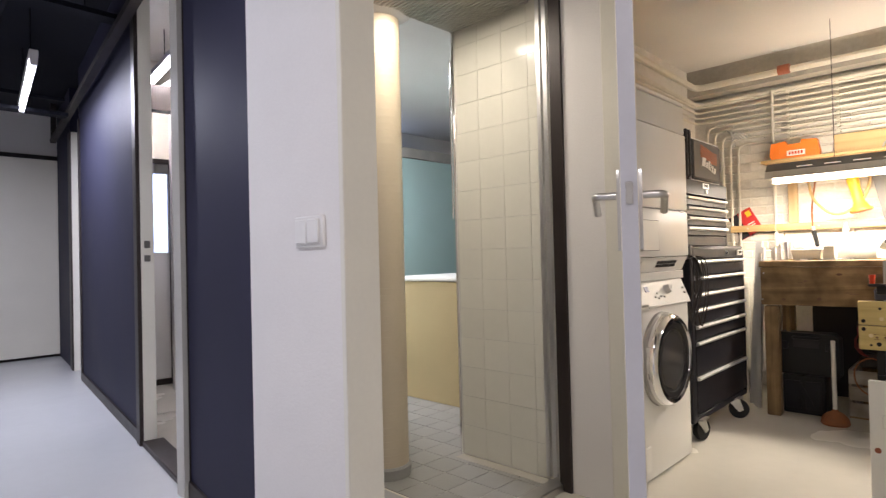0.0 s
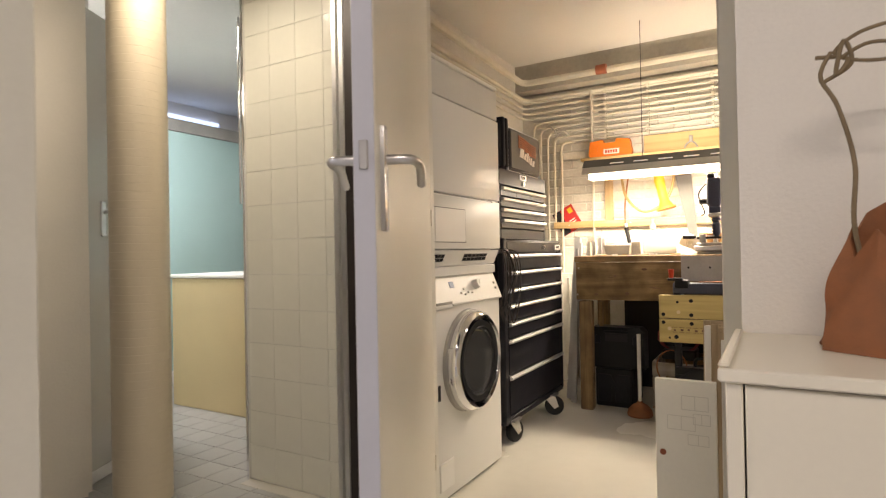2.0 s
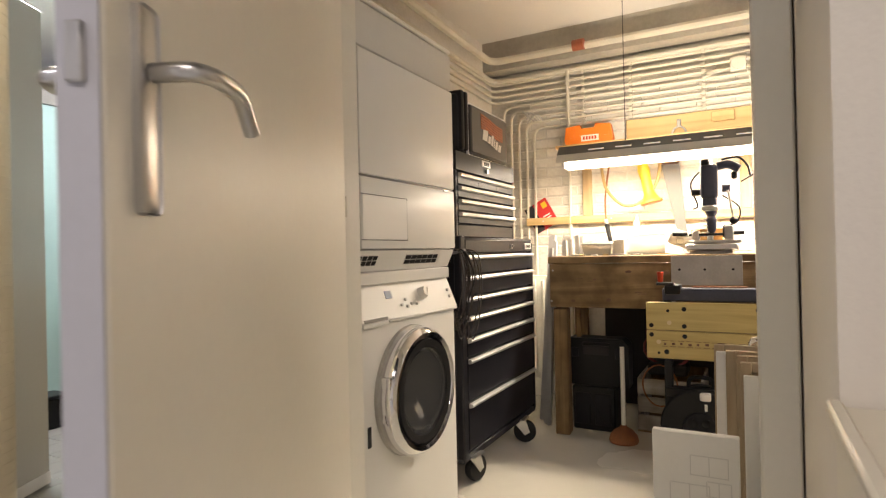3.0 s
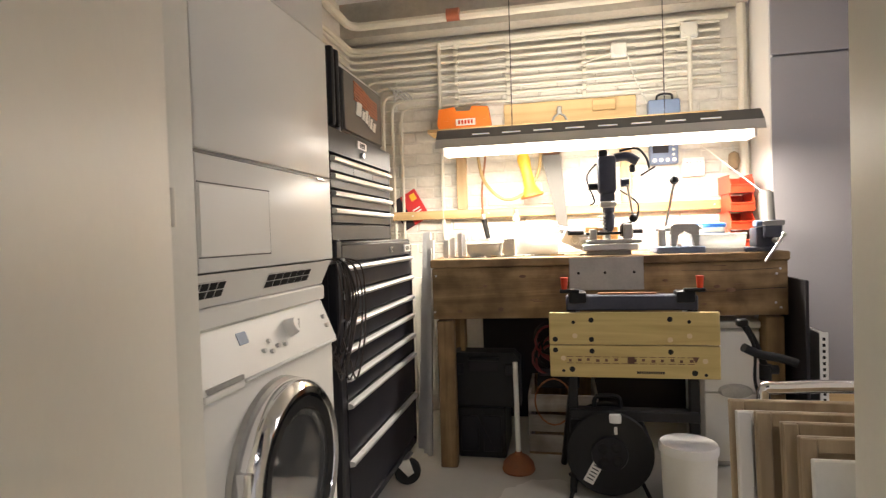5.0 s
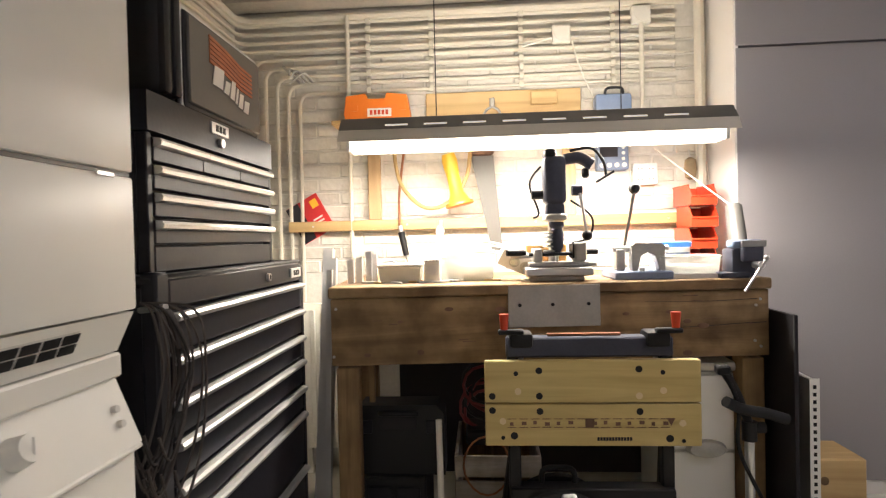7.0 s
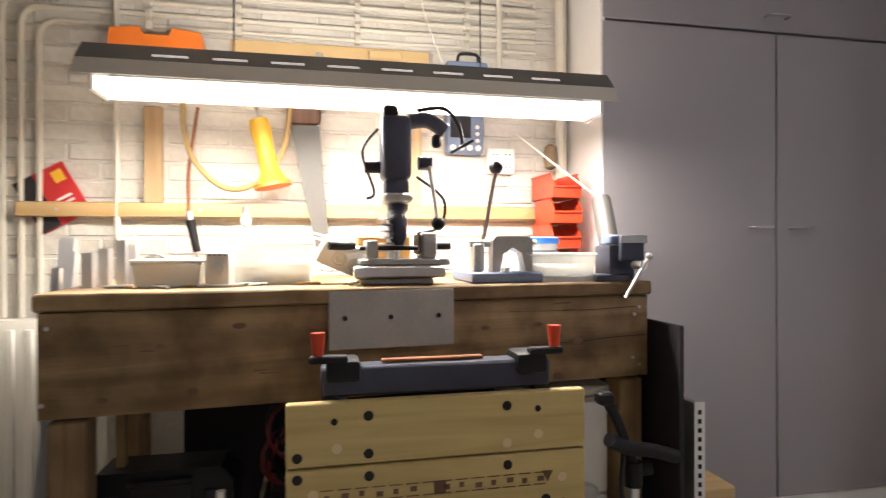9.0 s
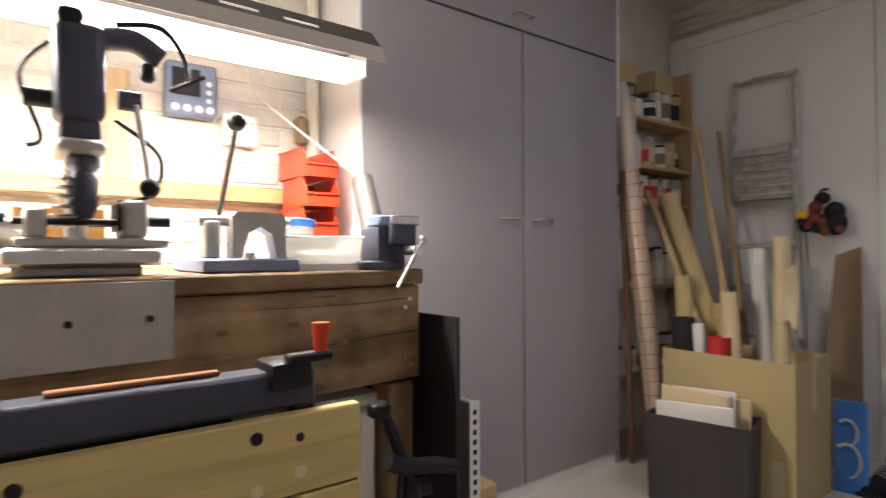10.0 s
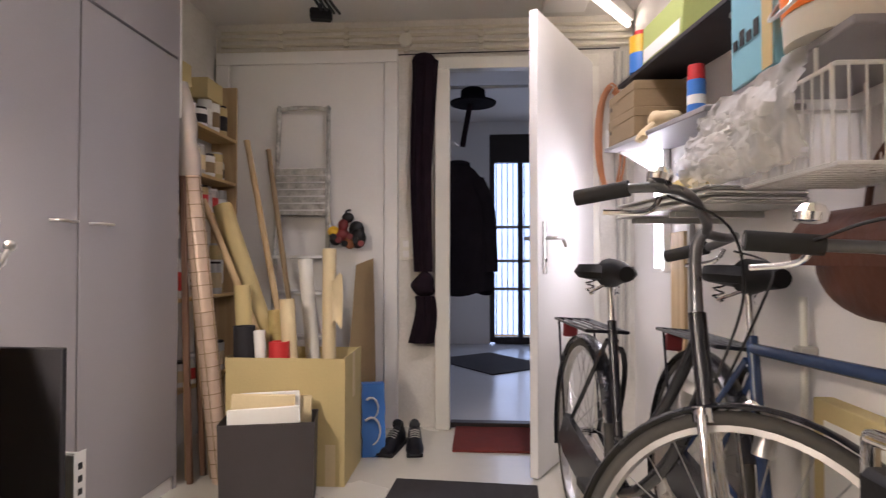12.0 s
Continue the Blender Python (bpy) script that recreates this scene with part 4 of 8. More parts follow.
def power_tool_case():
    t = thing("power_tool_case", 4.150, 2.475, 1.405, 0, "dark grey power tool case with an orange printed panel", "tool case")
    part("shell", box(B(), 0, 0.0, 0.0, 0.10, 0.30, 0.265, 0.03, 3), "black", t)
    for k in range(2):
        part("rib", box(B(), 0.012 + k * 0.042, -0.008, 0.01, 0.042 + k * 0.042, 0.304, 0.272, 0.010, 2), "black", t)
    part("body", box(B(), 0.105, 0.0, 0.0, 0.545, 0.11, 0.232, 0.012, 2), "toolbox", t, "flat grey case front")
    part("rim", box(B(), 0.102, 0.006, -0.002, 0.551, 0.02, 0.240, 0.006, 2), "alu", t, "pale metal rim")
    pn = part("front_panel", box(B(), 0.118, -0.006, 0.012, 0.537, 0.004, 0.222, 0.004), "reflector", t)
    bm = B()
    for k in range(6):
        z = 0.205 - k * 0.012
        slab(bm, [(0.215, z), (0.30, z - 0.008), (0.40, z - 0.026), (0.475, z - 0.030), (0.475, z - 0.037), (0.40, z - 0.034), (0.30, z - 0.017), (0.215, z - 0.009)], 0.002, pose(0, -0.0085, 0))
    part("orange_stripes", bm, "faded_orange", pn, "faded orange stripes")
    bm = B()
    for k, (w, h) in enumerate(((0.055, 0.050), (0.03, 0.034), (0.026, 0.050), (0.012, 0.044), (0.026, 0.040), (0.032, 0.034))):
        x = 0.225 + sum((0.062, 0.037, 0.032, 0.019, 0.033)[:k])
        slab(bm, [(x, 0.085 - k * 0.006), (x + w, 0.083 - k * 0.006), (x + w + 0.012, 0.085 - k * 0.006 + h), (x + 0.014, 0.085 - k * 0.006 + h)], 0.0012, pose(0, -0.0098, 0))
    part("logo_bars", bm, "paper", pn, "pale logo shapes")
    return t


def workbench():
    t = thing("workbench", 4.972, 0.838, 0, 4.6, "heavy worn timber workbench with dark stains", "workbench")
    W = 1.478
    for k in range(3):
        part("top_plank", box(B(), -0.012 + k * 0.235, -0.006, 0.895, 0.218 + k * 0.235, W + 0.006, 0.932, 0.005), "bench", t)
    part("apron", box(B(), 0.0, 0.0, 0.668, 0.05, W, 0.893, 0.004, 2), "bench", t, "deep stained front beam")
    part("crack", tube(B(), smooth_path([(0.0, 0.01, 0.782), (0.0, 0.11, 0.779), (0.0, 0.22, 0.773), (0.0, 0.36, 0.770)], 5), 0.0016, 6, taper=0.0006), "ink", t, "dark drying crack in the beam")
    part("crack", tube(B(), smooth_path([(0.0, 0.04, 0.862), (0.0, 0.2, 0.857), (0.0, 0.42, 0.860)], 5), 0.0012, 6, taper=0.0005), "ink", t, "dark drying crack in the beam")
    rk = random.Random(5)
    for k in range(16):
        y, z, r = rk.uniform(0.05, W - 0.05), rk.choice((rk.uniform(0.775, 0.87), rk.uniform(0.68, 0.735))), rk.uniform(0.004, 0.010)
        m = pose(-0.0006, y, z, 0, -90, 0) @ Matrix.Diagonal((1, rk.uniform(1.2, 2.2), 1, 1))
        part("knot", lathe(B(), [(r * 0.3, 0.0006), (r, 0.0003), (r * 1.05, -0.0004)], m, 12), "dark_wood", t, "dark knot in the timber")
    for k in range(14):
        y, z, w = rk.uniform(0.05, W - 0.12), rk.uniform(0.675, 0.88), rk.uniform(0.02, 0.07)
        part("nick", box(B(), -0.0007, y, z, 0.0002, y + w, z + rk.uniform(0.0015, 0.004)), "dark_wood", t, "dark saw nick in the timber")
    for y in (0.0, W - 0.05):
        part("side_rail", box(B(), 0.052, y, 0.70, 0.68, y + 0.048, 0.893, 0.004), "bench", t)
    for x in (0.008, 0.60):
        for y in (0.012, W - 0.088):
            part("leg", box(B(), x, y, 0, x + 0.075, y + 0.075, 0.66 if x < 0.1 else 0.69, 0.005), "bench_leg", t)
    part("back_rail", box(B(), 0.63, 0.05, 0.70, 0.67, W - 0.05, 0.86), "bench", t)
    pl = part("drill_plate", box(B(), -0.014, 0.575, 0.785, -0.0015, 0.883, 0.925, 0.002), "galv", t, "bolted zinc-grey metal plate")
    for y in (0.615, 0.735, 0.845):
        part("bolt", cyl(B(), (-0.014, y, 0.86), (-0.019, y, 0.86), 0.006, n=8), "black", pl)
    for y, z in ((0.03, 0.86), (0.03, 0.70), (0.045, 0.84), (0.05, 0.72), (1.46, 0.86), (1.47, 0.70)):
        part("nail", cyl(B(), (0.001, y, z), (-0.003, y, z), 0.005, n=8), "steel", t)
    return t


def wall_cabinet():
    t = thing("built_in_cabinet", 5.41, -0.60, 0, 0, "tall grey-lilac built-in cupboard with two doors", "cupboard")
    # white instead of lilac-grey: the bench lamp's light is put into the colour
    part("side_panel", box(B(), 0.002, 1.335, 0, 0.29, 1.352, CEIL - 0.002), "white", t, "side panel coloured white for the bench lamp's light on it")
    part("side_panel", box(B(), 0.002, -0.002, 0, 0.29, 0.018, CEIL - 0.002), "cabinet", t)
    part("edge_strip", box(B(), 0.0, -0.020, 1.60, 0.03, -0.003, CEIL - 0.002, 0.002), "white", t, "pale strip on the cupboard corner")
    part("carcass", box(B(), 0.024, 0.02, 0.005, 0.285, 1.333, CEIL - 0.004), "cabinet", t)
    part("plinth", box(B(), 0.012, 0.02, 0.0, 0.024, 1.33, 0.055), "white", t, "pale plinth")
    for y0, y1, hy in ((0.004, 0.615, 0.476), (0.622, 1.345, 0.655)):
        dr = part("door", box(B(), 0, y0, 0.06, 0.02, y1, 1.843, 0.002), "cabinet", t)
        bm = tube(B(), smooth_path([(0, hy, 1.10), (-0.028, hy + 0.005, 1.10), (-0.03, hy + 0.045, 1.10), (-0.028, hy + 0.085, 1.10), (0, hy + 0.09, 1.10)], 5), 0.0045, 8)
        part("handle", bm, "steel", dr, "thin steel bow handle")
    dr = part("upper_door", box(B(), 0, 0.004, 1.853, 0.02, 1.345, CEIL - 0.012, 0.002), "cabinet", t)
    bm = tube(B(), smooth_path([(0, 0.58, 1.905), (-0.028, 0.585, 1.905), (-0.03, 0.625, 1.905), (-0.028, 0.665, 1.905), (0, 0.67, 1.905)], 5), 0.0045, 8)
    part("handle", bm, "steel", dr, "thin steel bow handle")
    return t


def bench_lamp():
    t = thing("hanging_strip_light", 5.15, 1.603, 1.40, 0, "long hanging fluorescent strip light over the bench", "strip light")
    bm = B()
    for s in (-1, 1):
        a = [(s * 0.03, 0.145), (s * 0.075, 0.095), (s * 0.078, 0.098), (s * 0.032, 0.149)]
        slab(bm, a, 1.44, pose(0, -0.72, 0))
        part("reflector_rim", slab(B(), [(s * 0.0755, 0.0945), (s * 0.10, 0.052), (s * 0.103, 0.052), (s * 0.0785, 0.0975)], 1.44, pose(0, -0.72, 0)), "lip", t, "pale lower rim of the reflector")
    part("reflector", bm, "reflector", t, "grey slotted metal reflector")
    part("housing", box(B(), -0.032, -0.72, 0.10, 0.032, 0.72, 0.15, 0.004), "reflector", t)
    for k in range(8):
        y = -0.51 + k * 0.145
        bm = slab(B(), [(-0.0655, 0.1115), (-0.0606, 0.1170), (-0.0622, 0.1184), (-0.0671, 0.1129)], 0.084, pose(0, y - 0.042, 0))
        part("slot", bm, "slot_glow", t, "light slot in the reflector")
    part("diffuser", box(B(), -0.055, -0.69, 0.026, 0.055, 0.69, 0.060, 0.004, 2), "tube", t, "glowing white tube cover")
    for s in (-1, 1):
        part("end_cap", box(B(), -0.06, s * 0.69 - 0.006, 0.022, 0.06, s * 0.69 + 0.006, 0.10, 0.003), "alu", t)
    for y in (-0.33, 0.36):
        part("wire", cyl(B(), (0, y, 0.148), (0, y, CEIL - 1.40), 0.002, n=6), "ink", t, "thin suspension wire")
    return t


def workmate():
    t = thing("folding_workbench", 4.69, 1.49, 0, 0, "folding workbench with bamboo jaws tipped upright and red cranks", "folding workbench")
    holes = (((0.219, 0.685, 0.007), (0.152, 0.693, 0.010), (-0.136, 0.696, 0.010), (-0.204, 0.686, 0.007), (0.290, 0.618, 0.010), (0.152, 0.618, 0.010)),
             ((0.290, 0.576, 0.010), (0.151, 0.573, 0.010), (-0.137, 0.572, 0.010), (0.227, 0.501, 0.011), (0.26, 0.495, 0.006), (-0.221, 0.493, 0.011), (-0.26, 0.486, 0.006)))
    for (z0, z1), hs in zip(((0.598, 0.722), (0.470, 0.594)), holes):
        j = part("jaw_board", box(B(), -0.028, -0.312, z0, -0.002, 0.312, z1, 0.003), "jaw", t, "bamboo jaw board with dog holes")
        for y, z, r in hs:
            part("dog_hole", cyl(B(), (-0.027, y, z), (-0.0285, y, z), r, n=14), "black", j)
    for y, z in ((0.26, 0.544), (-0.258, 0.538), (0.214, 0.632), (-0.205, 0.633), (-0.136, 0.618)):
        part("dowel", cyl(B(), (-0.028, y, z), (-0.0288, y, z), 0.010, n=16), "cream_paper", t, "pale dowel plug")
    bm = B()
    for k in range(14):
        y = 0.235 - k * 0.034
        box(bm, -0.0292, y - 0.014, 0.525, -0.0282, y + 0.012, 0.527)
        box(bm, -0.0292, y - 0.014, 0.550, -0.0282, y + 0.012, 0.552)
        if k not in (6,):
            box(bm, -0.0292, y - 0.006 - 0.004 * (k % 2), 0.531 + 0.002 * (k % 3), -0.0282, y + 0.004, 0.541 + 0.002 * (k % 3))
    box(bm, -0.0292, -0.005, 0.525, -0.0282, 0.02, 0.552)
    slab(bm, [(0, 0.01), (0.012, -0.013), (-0.012, -0.013)], 0.001, pose(-0.0292, -0.225, 0.540, 0, 0, -90) @ pose(0, 0, 0, 0, 180, 0))
    part("pictogram_strip", bm, "dark_wood", t, "row of printed safety pictograms")["kind"] = "stuff"
    bm = B()
    for k in range(12):
        box(bm, -0.0292, -0.02 - k * 0.0085, 0.487, -0.0282, -0.0135 - k * 0.0085, 0.497)
    part("printed_bars", bm, "ink", t, "small printed lettering bars")
    part("beam", box(B(), 0.0, -0.245, 0.725, 0.06, 0.245, 0.785, 0.006), "gun", t, "dark steel cross beam")
    part("red_bar", box(B(), 0.025, -0.10, 0.786, 0.045, 0.12, 0.793, 0.002), "leather", t, "reddish wooden strip")
    for s in (-1, 1):
        y = s * 0.20
        part("crank_housing", box(B(), -0.012, y - 0.035, 0.755, 0.07, y + 0.035, 0.80, 0.01, 2), "black", t)
        c = part("crank_arm", box(B(), -0.02, min(y, y + s * 0.06) - 0.008, 0.797, 0.008, max(y, y + s * 0.06) + 0.008, 0.812, 0.004), "black", t)
        part("crank_grip", cyl(B(), (-0.006, y + s * 0.05, 0.812), (-0.006, y + s * 0.05, 0.858), 0.011, 0.015, 14), "redorange", c, "red crank grip")
        part("threaded_rod", cyl(B(), (0.03, y, 0.60), (0.03, y, 0.76), 0.008, n=10), "steel", t)
        part("upright", box(B(), 0.0, s * 0.225 - 0.018, 0.13, 0.03, s * 0.225 + 0.018, 0.73, 0.004), "black", t)
        part("rear_leg", tube(B(), [(0.03, s * 0.22, 0.50), (0.27, s * 0.27, 0.012)], 0.014, 8), "black", t)
        part("front_leg", tube(B(), [(0.015, s * 0.225, 0.14), (-0.02, s * 0.235, 0.012)], 0.014, 8), "black", t)
    part("shelf_bar", box(B(), -0.02, -0.24, 0.30, 0.04, 0.24, 0.34, 0.004), "black", t)
    return t


washing_machine()
tumble_dryer()
tool_trolley()
tool_chest()
power_tool_case()
workbench()
wall_cabinet()
bench_lamp()
workmate()


# ---- workshop: east wall, conduits ----
def conduit(pts, r, label="painted steel conduit along the wall", clips=()):
    t = thing("conduit", *pts[0], 0, label, "pipe", "conduits on the walls")
    o = Vector(pts[0])
    part("pipe", tube(B(), [Vector(p) - o for p in pts], r, 8), "pipe", t)
    for c in clips:
        cc = Vector(c) - o
        part("clip", box(B(), cc.x - 0.016, cc.y - 0.011, cc.z - r - 0.005, cc.x + 0.012, cc.y + 0.011, cc.z + r + 0.005, 0.002), "pipe", t)
    return t


def bend(pts, k=0.05):
    """Straight runs with rounded corners."""
    P, out = [Vector(p) for p in pts], [Vector(pts[0])]
    for a, b, c in zip(P, P[1:], P[2:]):
        u, v = (a - b).normalized(), (c - b).normalized()
        for s in range(6):
            w = s / 5
            out.append((1 - w) ** 2 * (b + u * k) + 2 * w * (1 - w) * b + w * w * (b + v * k))
    return out + [P[-1]]


for i in range(9):
    z = 1.80 + i * 0.0415
    x = 5.678
    if i < 5:
        y = 2.66 + i * 0.055
        run = bend([(x, 0.90, z), (x, y, z), (x, y, 0.80)], 0.07)
    else:
        yn = 2.955
        run = bend([(x, 0.90, z), (x, yn, z), (3.30, yn, z + 0.02)], 0.06)
    conduit(run, 0.0095, clips=[(x, yy, z) for yy in (1.18, 1.60, 2.02, 2.32)])
conduit(bend([(5.672, 0.86, 2.155), (5.672, 2.95, 2.155), (3.30, 2.95, 2.20)], 0.08), 0.018, "thick painted heating pipe under the beam")
conduit(bend([(5.52, 0.80, 2.245), (5.52, 2.90, 2.245), (3.30, 2.90, 2.29)], 0.08), 0.024, "thick painted pipe along the beam")
conduit(bend([(5.655, 2.415, 2.15), (5.655, 2.415, 1.02), (5.655, 2.385, 0.95)], 0.02), 0.010, "white conduit dropping to the bench")
conduit([(5.655, 1.055, 2.09), (5.655, 1.055, 1.60)], 0.011, "white conduit dropping behind the lamp")
conduit([(5.655, 0.80, 2.38), (5.655, 0.80, 0.95)], 0.022, "thick cream downpipe beside the cupboard")
solid("pipe_plug", cyl(B(), (5.49, 2.26, 2.245), (5.49, 2.33, 2.245), 0.034, n=18), "rust", "rust-red screw plug on the pipe", "pipe fitting")
for y, z in ((1.415, 2.02), (1.055, 2.09)):
    t = thing("junction_box", 5.645, y, z, 0, "off-white junction box among the conduits", "junction box")
    part("box", box(B(), 0, -0.042, -0.042, 0.035, 0.042, 0.042, 0.008, 2), "cream", t)
    part("cover", cyl(B(), (0, 0, 0), (-0.006, 0, 0), 0.034, n=20), "cream", t)
solid("loose_cable", tube(B(), smooth_path([(5.64, 1.46, 2.0), (5.63, 1.56, 1.97), (5.63, 1.60, 1.96)], 6), 0.004), "cream", "short white cable from the junction box", "cable")
solid("loose_cable", tube(B(), smooth_path([(5.64, 1.37, 1.98), (5.63, 1.34, 1.86), (5.64, 1.28, 1.72), (5.65, 1.25, 1.62)], 6), 0.004), "cream", "thin white cable hanging from the junction box", "cable")
t = thing("pipe_tangle", 5.60, 2.62, 1.83, 0, "grey pipe clamps and wire ends at the corner", "pipe clamp")
for k in range(4):
    part("wire", tube(B(), smooth_path([(0, -0.05 + k * 0.02, 0), (-0.05, -0.02 + k * 0.03, 0.03 + 0.01 * k), (-0.06, 0.04, -0.02 + 0.02 * k)], 5), 0.006), "galv", t)
t = thing("radiator", 5.59, 2.40, 0.12, 0, "cream panel radiator in the corner", "radiator")
part("panel", box(B(), 0, 0, 0, 0.05, 0.52, 0.68, 0.008, 2), "cream", t)
for k in range(9):
    part("rib", box(B(), -0.010, 0.02 + k * 0.055, 0.03, 0.002, 0.045 + k * 0.055, 0.65, 0.004), "cream", t)
part("bracket", box(B(), 0.05, 0.1, 0.2, 0.105, 0.42, 0.25), "cream", t)
part("foot", box(B(), 0.01, 0.22, -0.12, 0.04, 0.28, 0.0), "cream", t)

# rails and boards on the wall
t = thing("tool_rail", 5.646, 0.80, 1.135, 0, "long yellow pine rail screwed to the brick wall", "tool rail")
part("rail", box(B(), 0, 0, 0, 0.026, 1.92, 0.05, 0.003), "pine", t)
for y in (0.15, 0.75, 1.35, 1.8):
    part("screw", cyl(B(), (0, y, 0.025), (-0.002, y, 0.025), 0.005, n=10), "steel", t)
solid("pine_batten", box(B(), 5.664, 2.275, 1.186, 5.688, 2.335, 1.52, 0.003), "pine_z", "upright pine batten above the rail", "batten")
solid("pine_batten", box(B(), 5.664, 1.36, 1.186, 5.688, 1.42, 1.50, 0.003), "pine_z", "upright pine batten behind the drill", "batten")
t = thing("tool_shelf", 5.53, 0.95, 1.615, 0, "narrow pine wall shelf behind the lamp", "shelf")
part("board", box(B(), 0, 0, 0, 0.168, 1.52, 0.02, 0.003), "pine", t)
solid("pine_board", box(B(), 5.67, 1.33, 1.637, 5.688, 2.05, 1.775, 0.003), "pine", "wide yellow pine board on the wall", "board")
solid("pine_block", box(B(), 5.645, 1.44, 1.70, 5.669, 1.56, 1.76, 0.003), "pine", "small pine block on the board", "block")
t = thing("pliers", 5.655, 1.74, 1.64, 0, "old pliers leaning on the shelf", "pliers")
for s in (-1, 1):
    part("handle", tube(B(), smooth_path([(0, 0, 0.06), (0, s * 0.03, 0.04), (0, s * 0.045, 0.0)], 5), 0.006), "galv", t)
part("jaw", box(B(), -0.006, -0.012, 0.055, 0.006, 0.012, 0.10, 0.004), "galv", t)
t = thing("socket_set_case", 5.57, 2.12, 1.636, 0, "orange plastic socket set case standing on the shelf", "tool case")
bm = slab(B(), [(0, 0), (0.29, 0), (0.30, 0.03), (0.29, 0.115), (0.20, 0.125), (0.19, 0.10), (0.11, 0.10), (0.10, 0.125), (0.01, 0.115), (-0.005, 0.03)], 0.06, pose(0, 0.0, 0, 0, 0, 90) @ pose(0, -0.06, 0))
part("shell", bm, "orange", t)
part("label", box(B(), -0.006, 0.08, 0.018, -0.0005, 0.19, 0.055), "paper", t, "pale label plate")
bm = B()
for k in range(5):
    box(bm, -0.008, 0.094 + k * 0.018, 0.026, -0.006, 0.106 + k * 0.018, 0.047)
part("label_bars", bm, "redorange", t, "red logo bars")
for y in (0.03, 0.25):
    part("latch", box(B(), -0.004, y - 0.015, 0.045, 0.0, y + 0.015, 0.075), "orange", t)
t = thing("drill_case", 5.58, 1.12, 1.636, 0, "small grey-blue tool case on the shelf", "tool case")
part("shell", box(B(), 0, 0, 0, 0.07, 0.16, 0.085, 0.012, 2), "steelblue", t)
part("handle", tube(B(), smooth_path([(0.0, 0.04, 0.08), (-0.006, 0.05, 0.105), (-0.006, 0.11, 0.105), (0.0, 0.12, 0.08)], 4), 0.006), "black", t)

# things hanging on the wall
t = thing("sandpaper_book", 5.678, 2.623, 1.200, 0, "red and black cardboard packet wedged behind the rail", "packet")
m = pose(0, 0, 0, -29, 0, 0)
part("card", box(B(), 0.0, -0.085, -0.095, 0.009, 0.085, 0.095, m=m), "red", t)
part("dark_half", box(B(), -0.002, 0.018, -0.094, 0.0, 0.084, 0.094, m=m), "ink", t, "black half of the cover")
part("yellow_print", box(B(), -0.003, -0.07, 0.035, -0.001, -0.035, 0.075, m=m), "yellow", t, "yellow printed letter")
bm = B()
for k in range(3):
    box(bm, -0.003, -0.06, -0.02 - k * 0.018, -0.001, -0.01, -0.012 - k * 0.018, m=m)
part("print_bars", bm, "paper", t, "pale printed lines")
t = thing("air_hose", 5.62, 2.02, 1.5, 0, "yellow rubber hose hanging in a loop", "hose")
part("hose", tube(B(), smooth_path([(0, 0.175, 0.06), (0, 0.175, -0.05), (-0.02, 0.14, -0.17), (-0.03, 0.04, -0.265), (-0.03, -0.07, -0.245), (-0.02, -0.155, -0.13), (0, -0.18, 0.06)], 8), 0.0095, 10), "hose", t)
t = thing("inspection_lamp", 5.60, 1.90, 1.25, 0, "yellow plastic inspection lamp hanging on the wall", "work lamp")
m = pose(0, 0, 0, -12, 0, 0)
part("cone", lathe(B(), [(0.058, 0), (0.05, 0.012), (0.032, 0.05), (0.03, 0.13), (0.036, 0.20), (0.03, 0.23)], m), "yellow", t)
part("rim", lathe(B(), [(0.060, -0.012), (0.066, -0.008), (0.064, 0.004), (0.05, 0.006)], m), "orange", t, "orange lamp rim")
part("hook", tube(B(), smooth_path([m @ Vector((0, 0, 0.23)), m @ Vector((0.01, 0, 0.27)), m @ Vector((0.05, 0, 0.28))], 5), 0.004), "steel", t)
t = thing("hand_saw", 5.640, 1.72, 1.03, 0, "steel hand saw hanging on the rail", "saw")
part("blade", slab(B(), [(-0.015, 0.0), (0.035, 0.0), (0.125, 0.44), (0.02, 0.44)], 0.002, pose(0, 0, 0, 0, 0, 90)), "reflector", t)
part("handle", box(B(), -0.012, 0.015, 0.44, 0.012, 0.13, 0.56, 0.02, 2), "dark_wood", t, "wooden saw handle")
t = thing("soldering_iron", 5.63, 2.155, 1.0, 0, "black hand tool hanging from a brown cord", "soldering iron")
part("grip", cyl(B(), (0, 0.0, 0.015), (0, 0.022, 0.125), 0.013, 0.016, 12), "black", t)
part("tip", cyl(B(), (0, -0.008, -0.02), (0, 0.0, 0.015), 0.003, 0.007, 8), "steel", t)
part("ferrule", cyl(B(), (0, 0.022, 0.125), (0, 0.026, 0.155), 0.011, n=10), "alu", t)
part("cord", tube(B(), smooth_path([(0, 0.026, 0.15), (0.01, 0.03, 0.28), (0.02, 0.015, 0.42), (0.02, 0.0, 0.52)], 5), 0.006), "leather", t, "brown cord")
t = thing("light_bulb", 5.635, 1.995, 1.10, 0, "clear light bulb on the rail", "light bulb")
part("glass", lathe(B(), [(0.004, 0.0), (0.017, 0.008), (0.021, 0.025), (0.014, 0.045), (0.012, 0.05)], None, 14), "tub", t)
part("cap", cyl(B(), (0, 0, 0.05), (0, 0, 0.075), 0.012, n=12), "steel", t)
t = thing("charger_panel", 5.635, 1.125, 1.385, 0, "dark blue electronic panel with round dials", "control panel")
part("housing", box(B(), 0, 0, 0, 0.05, 0.145, 0.16, 0.006), "steelblue", t)
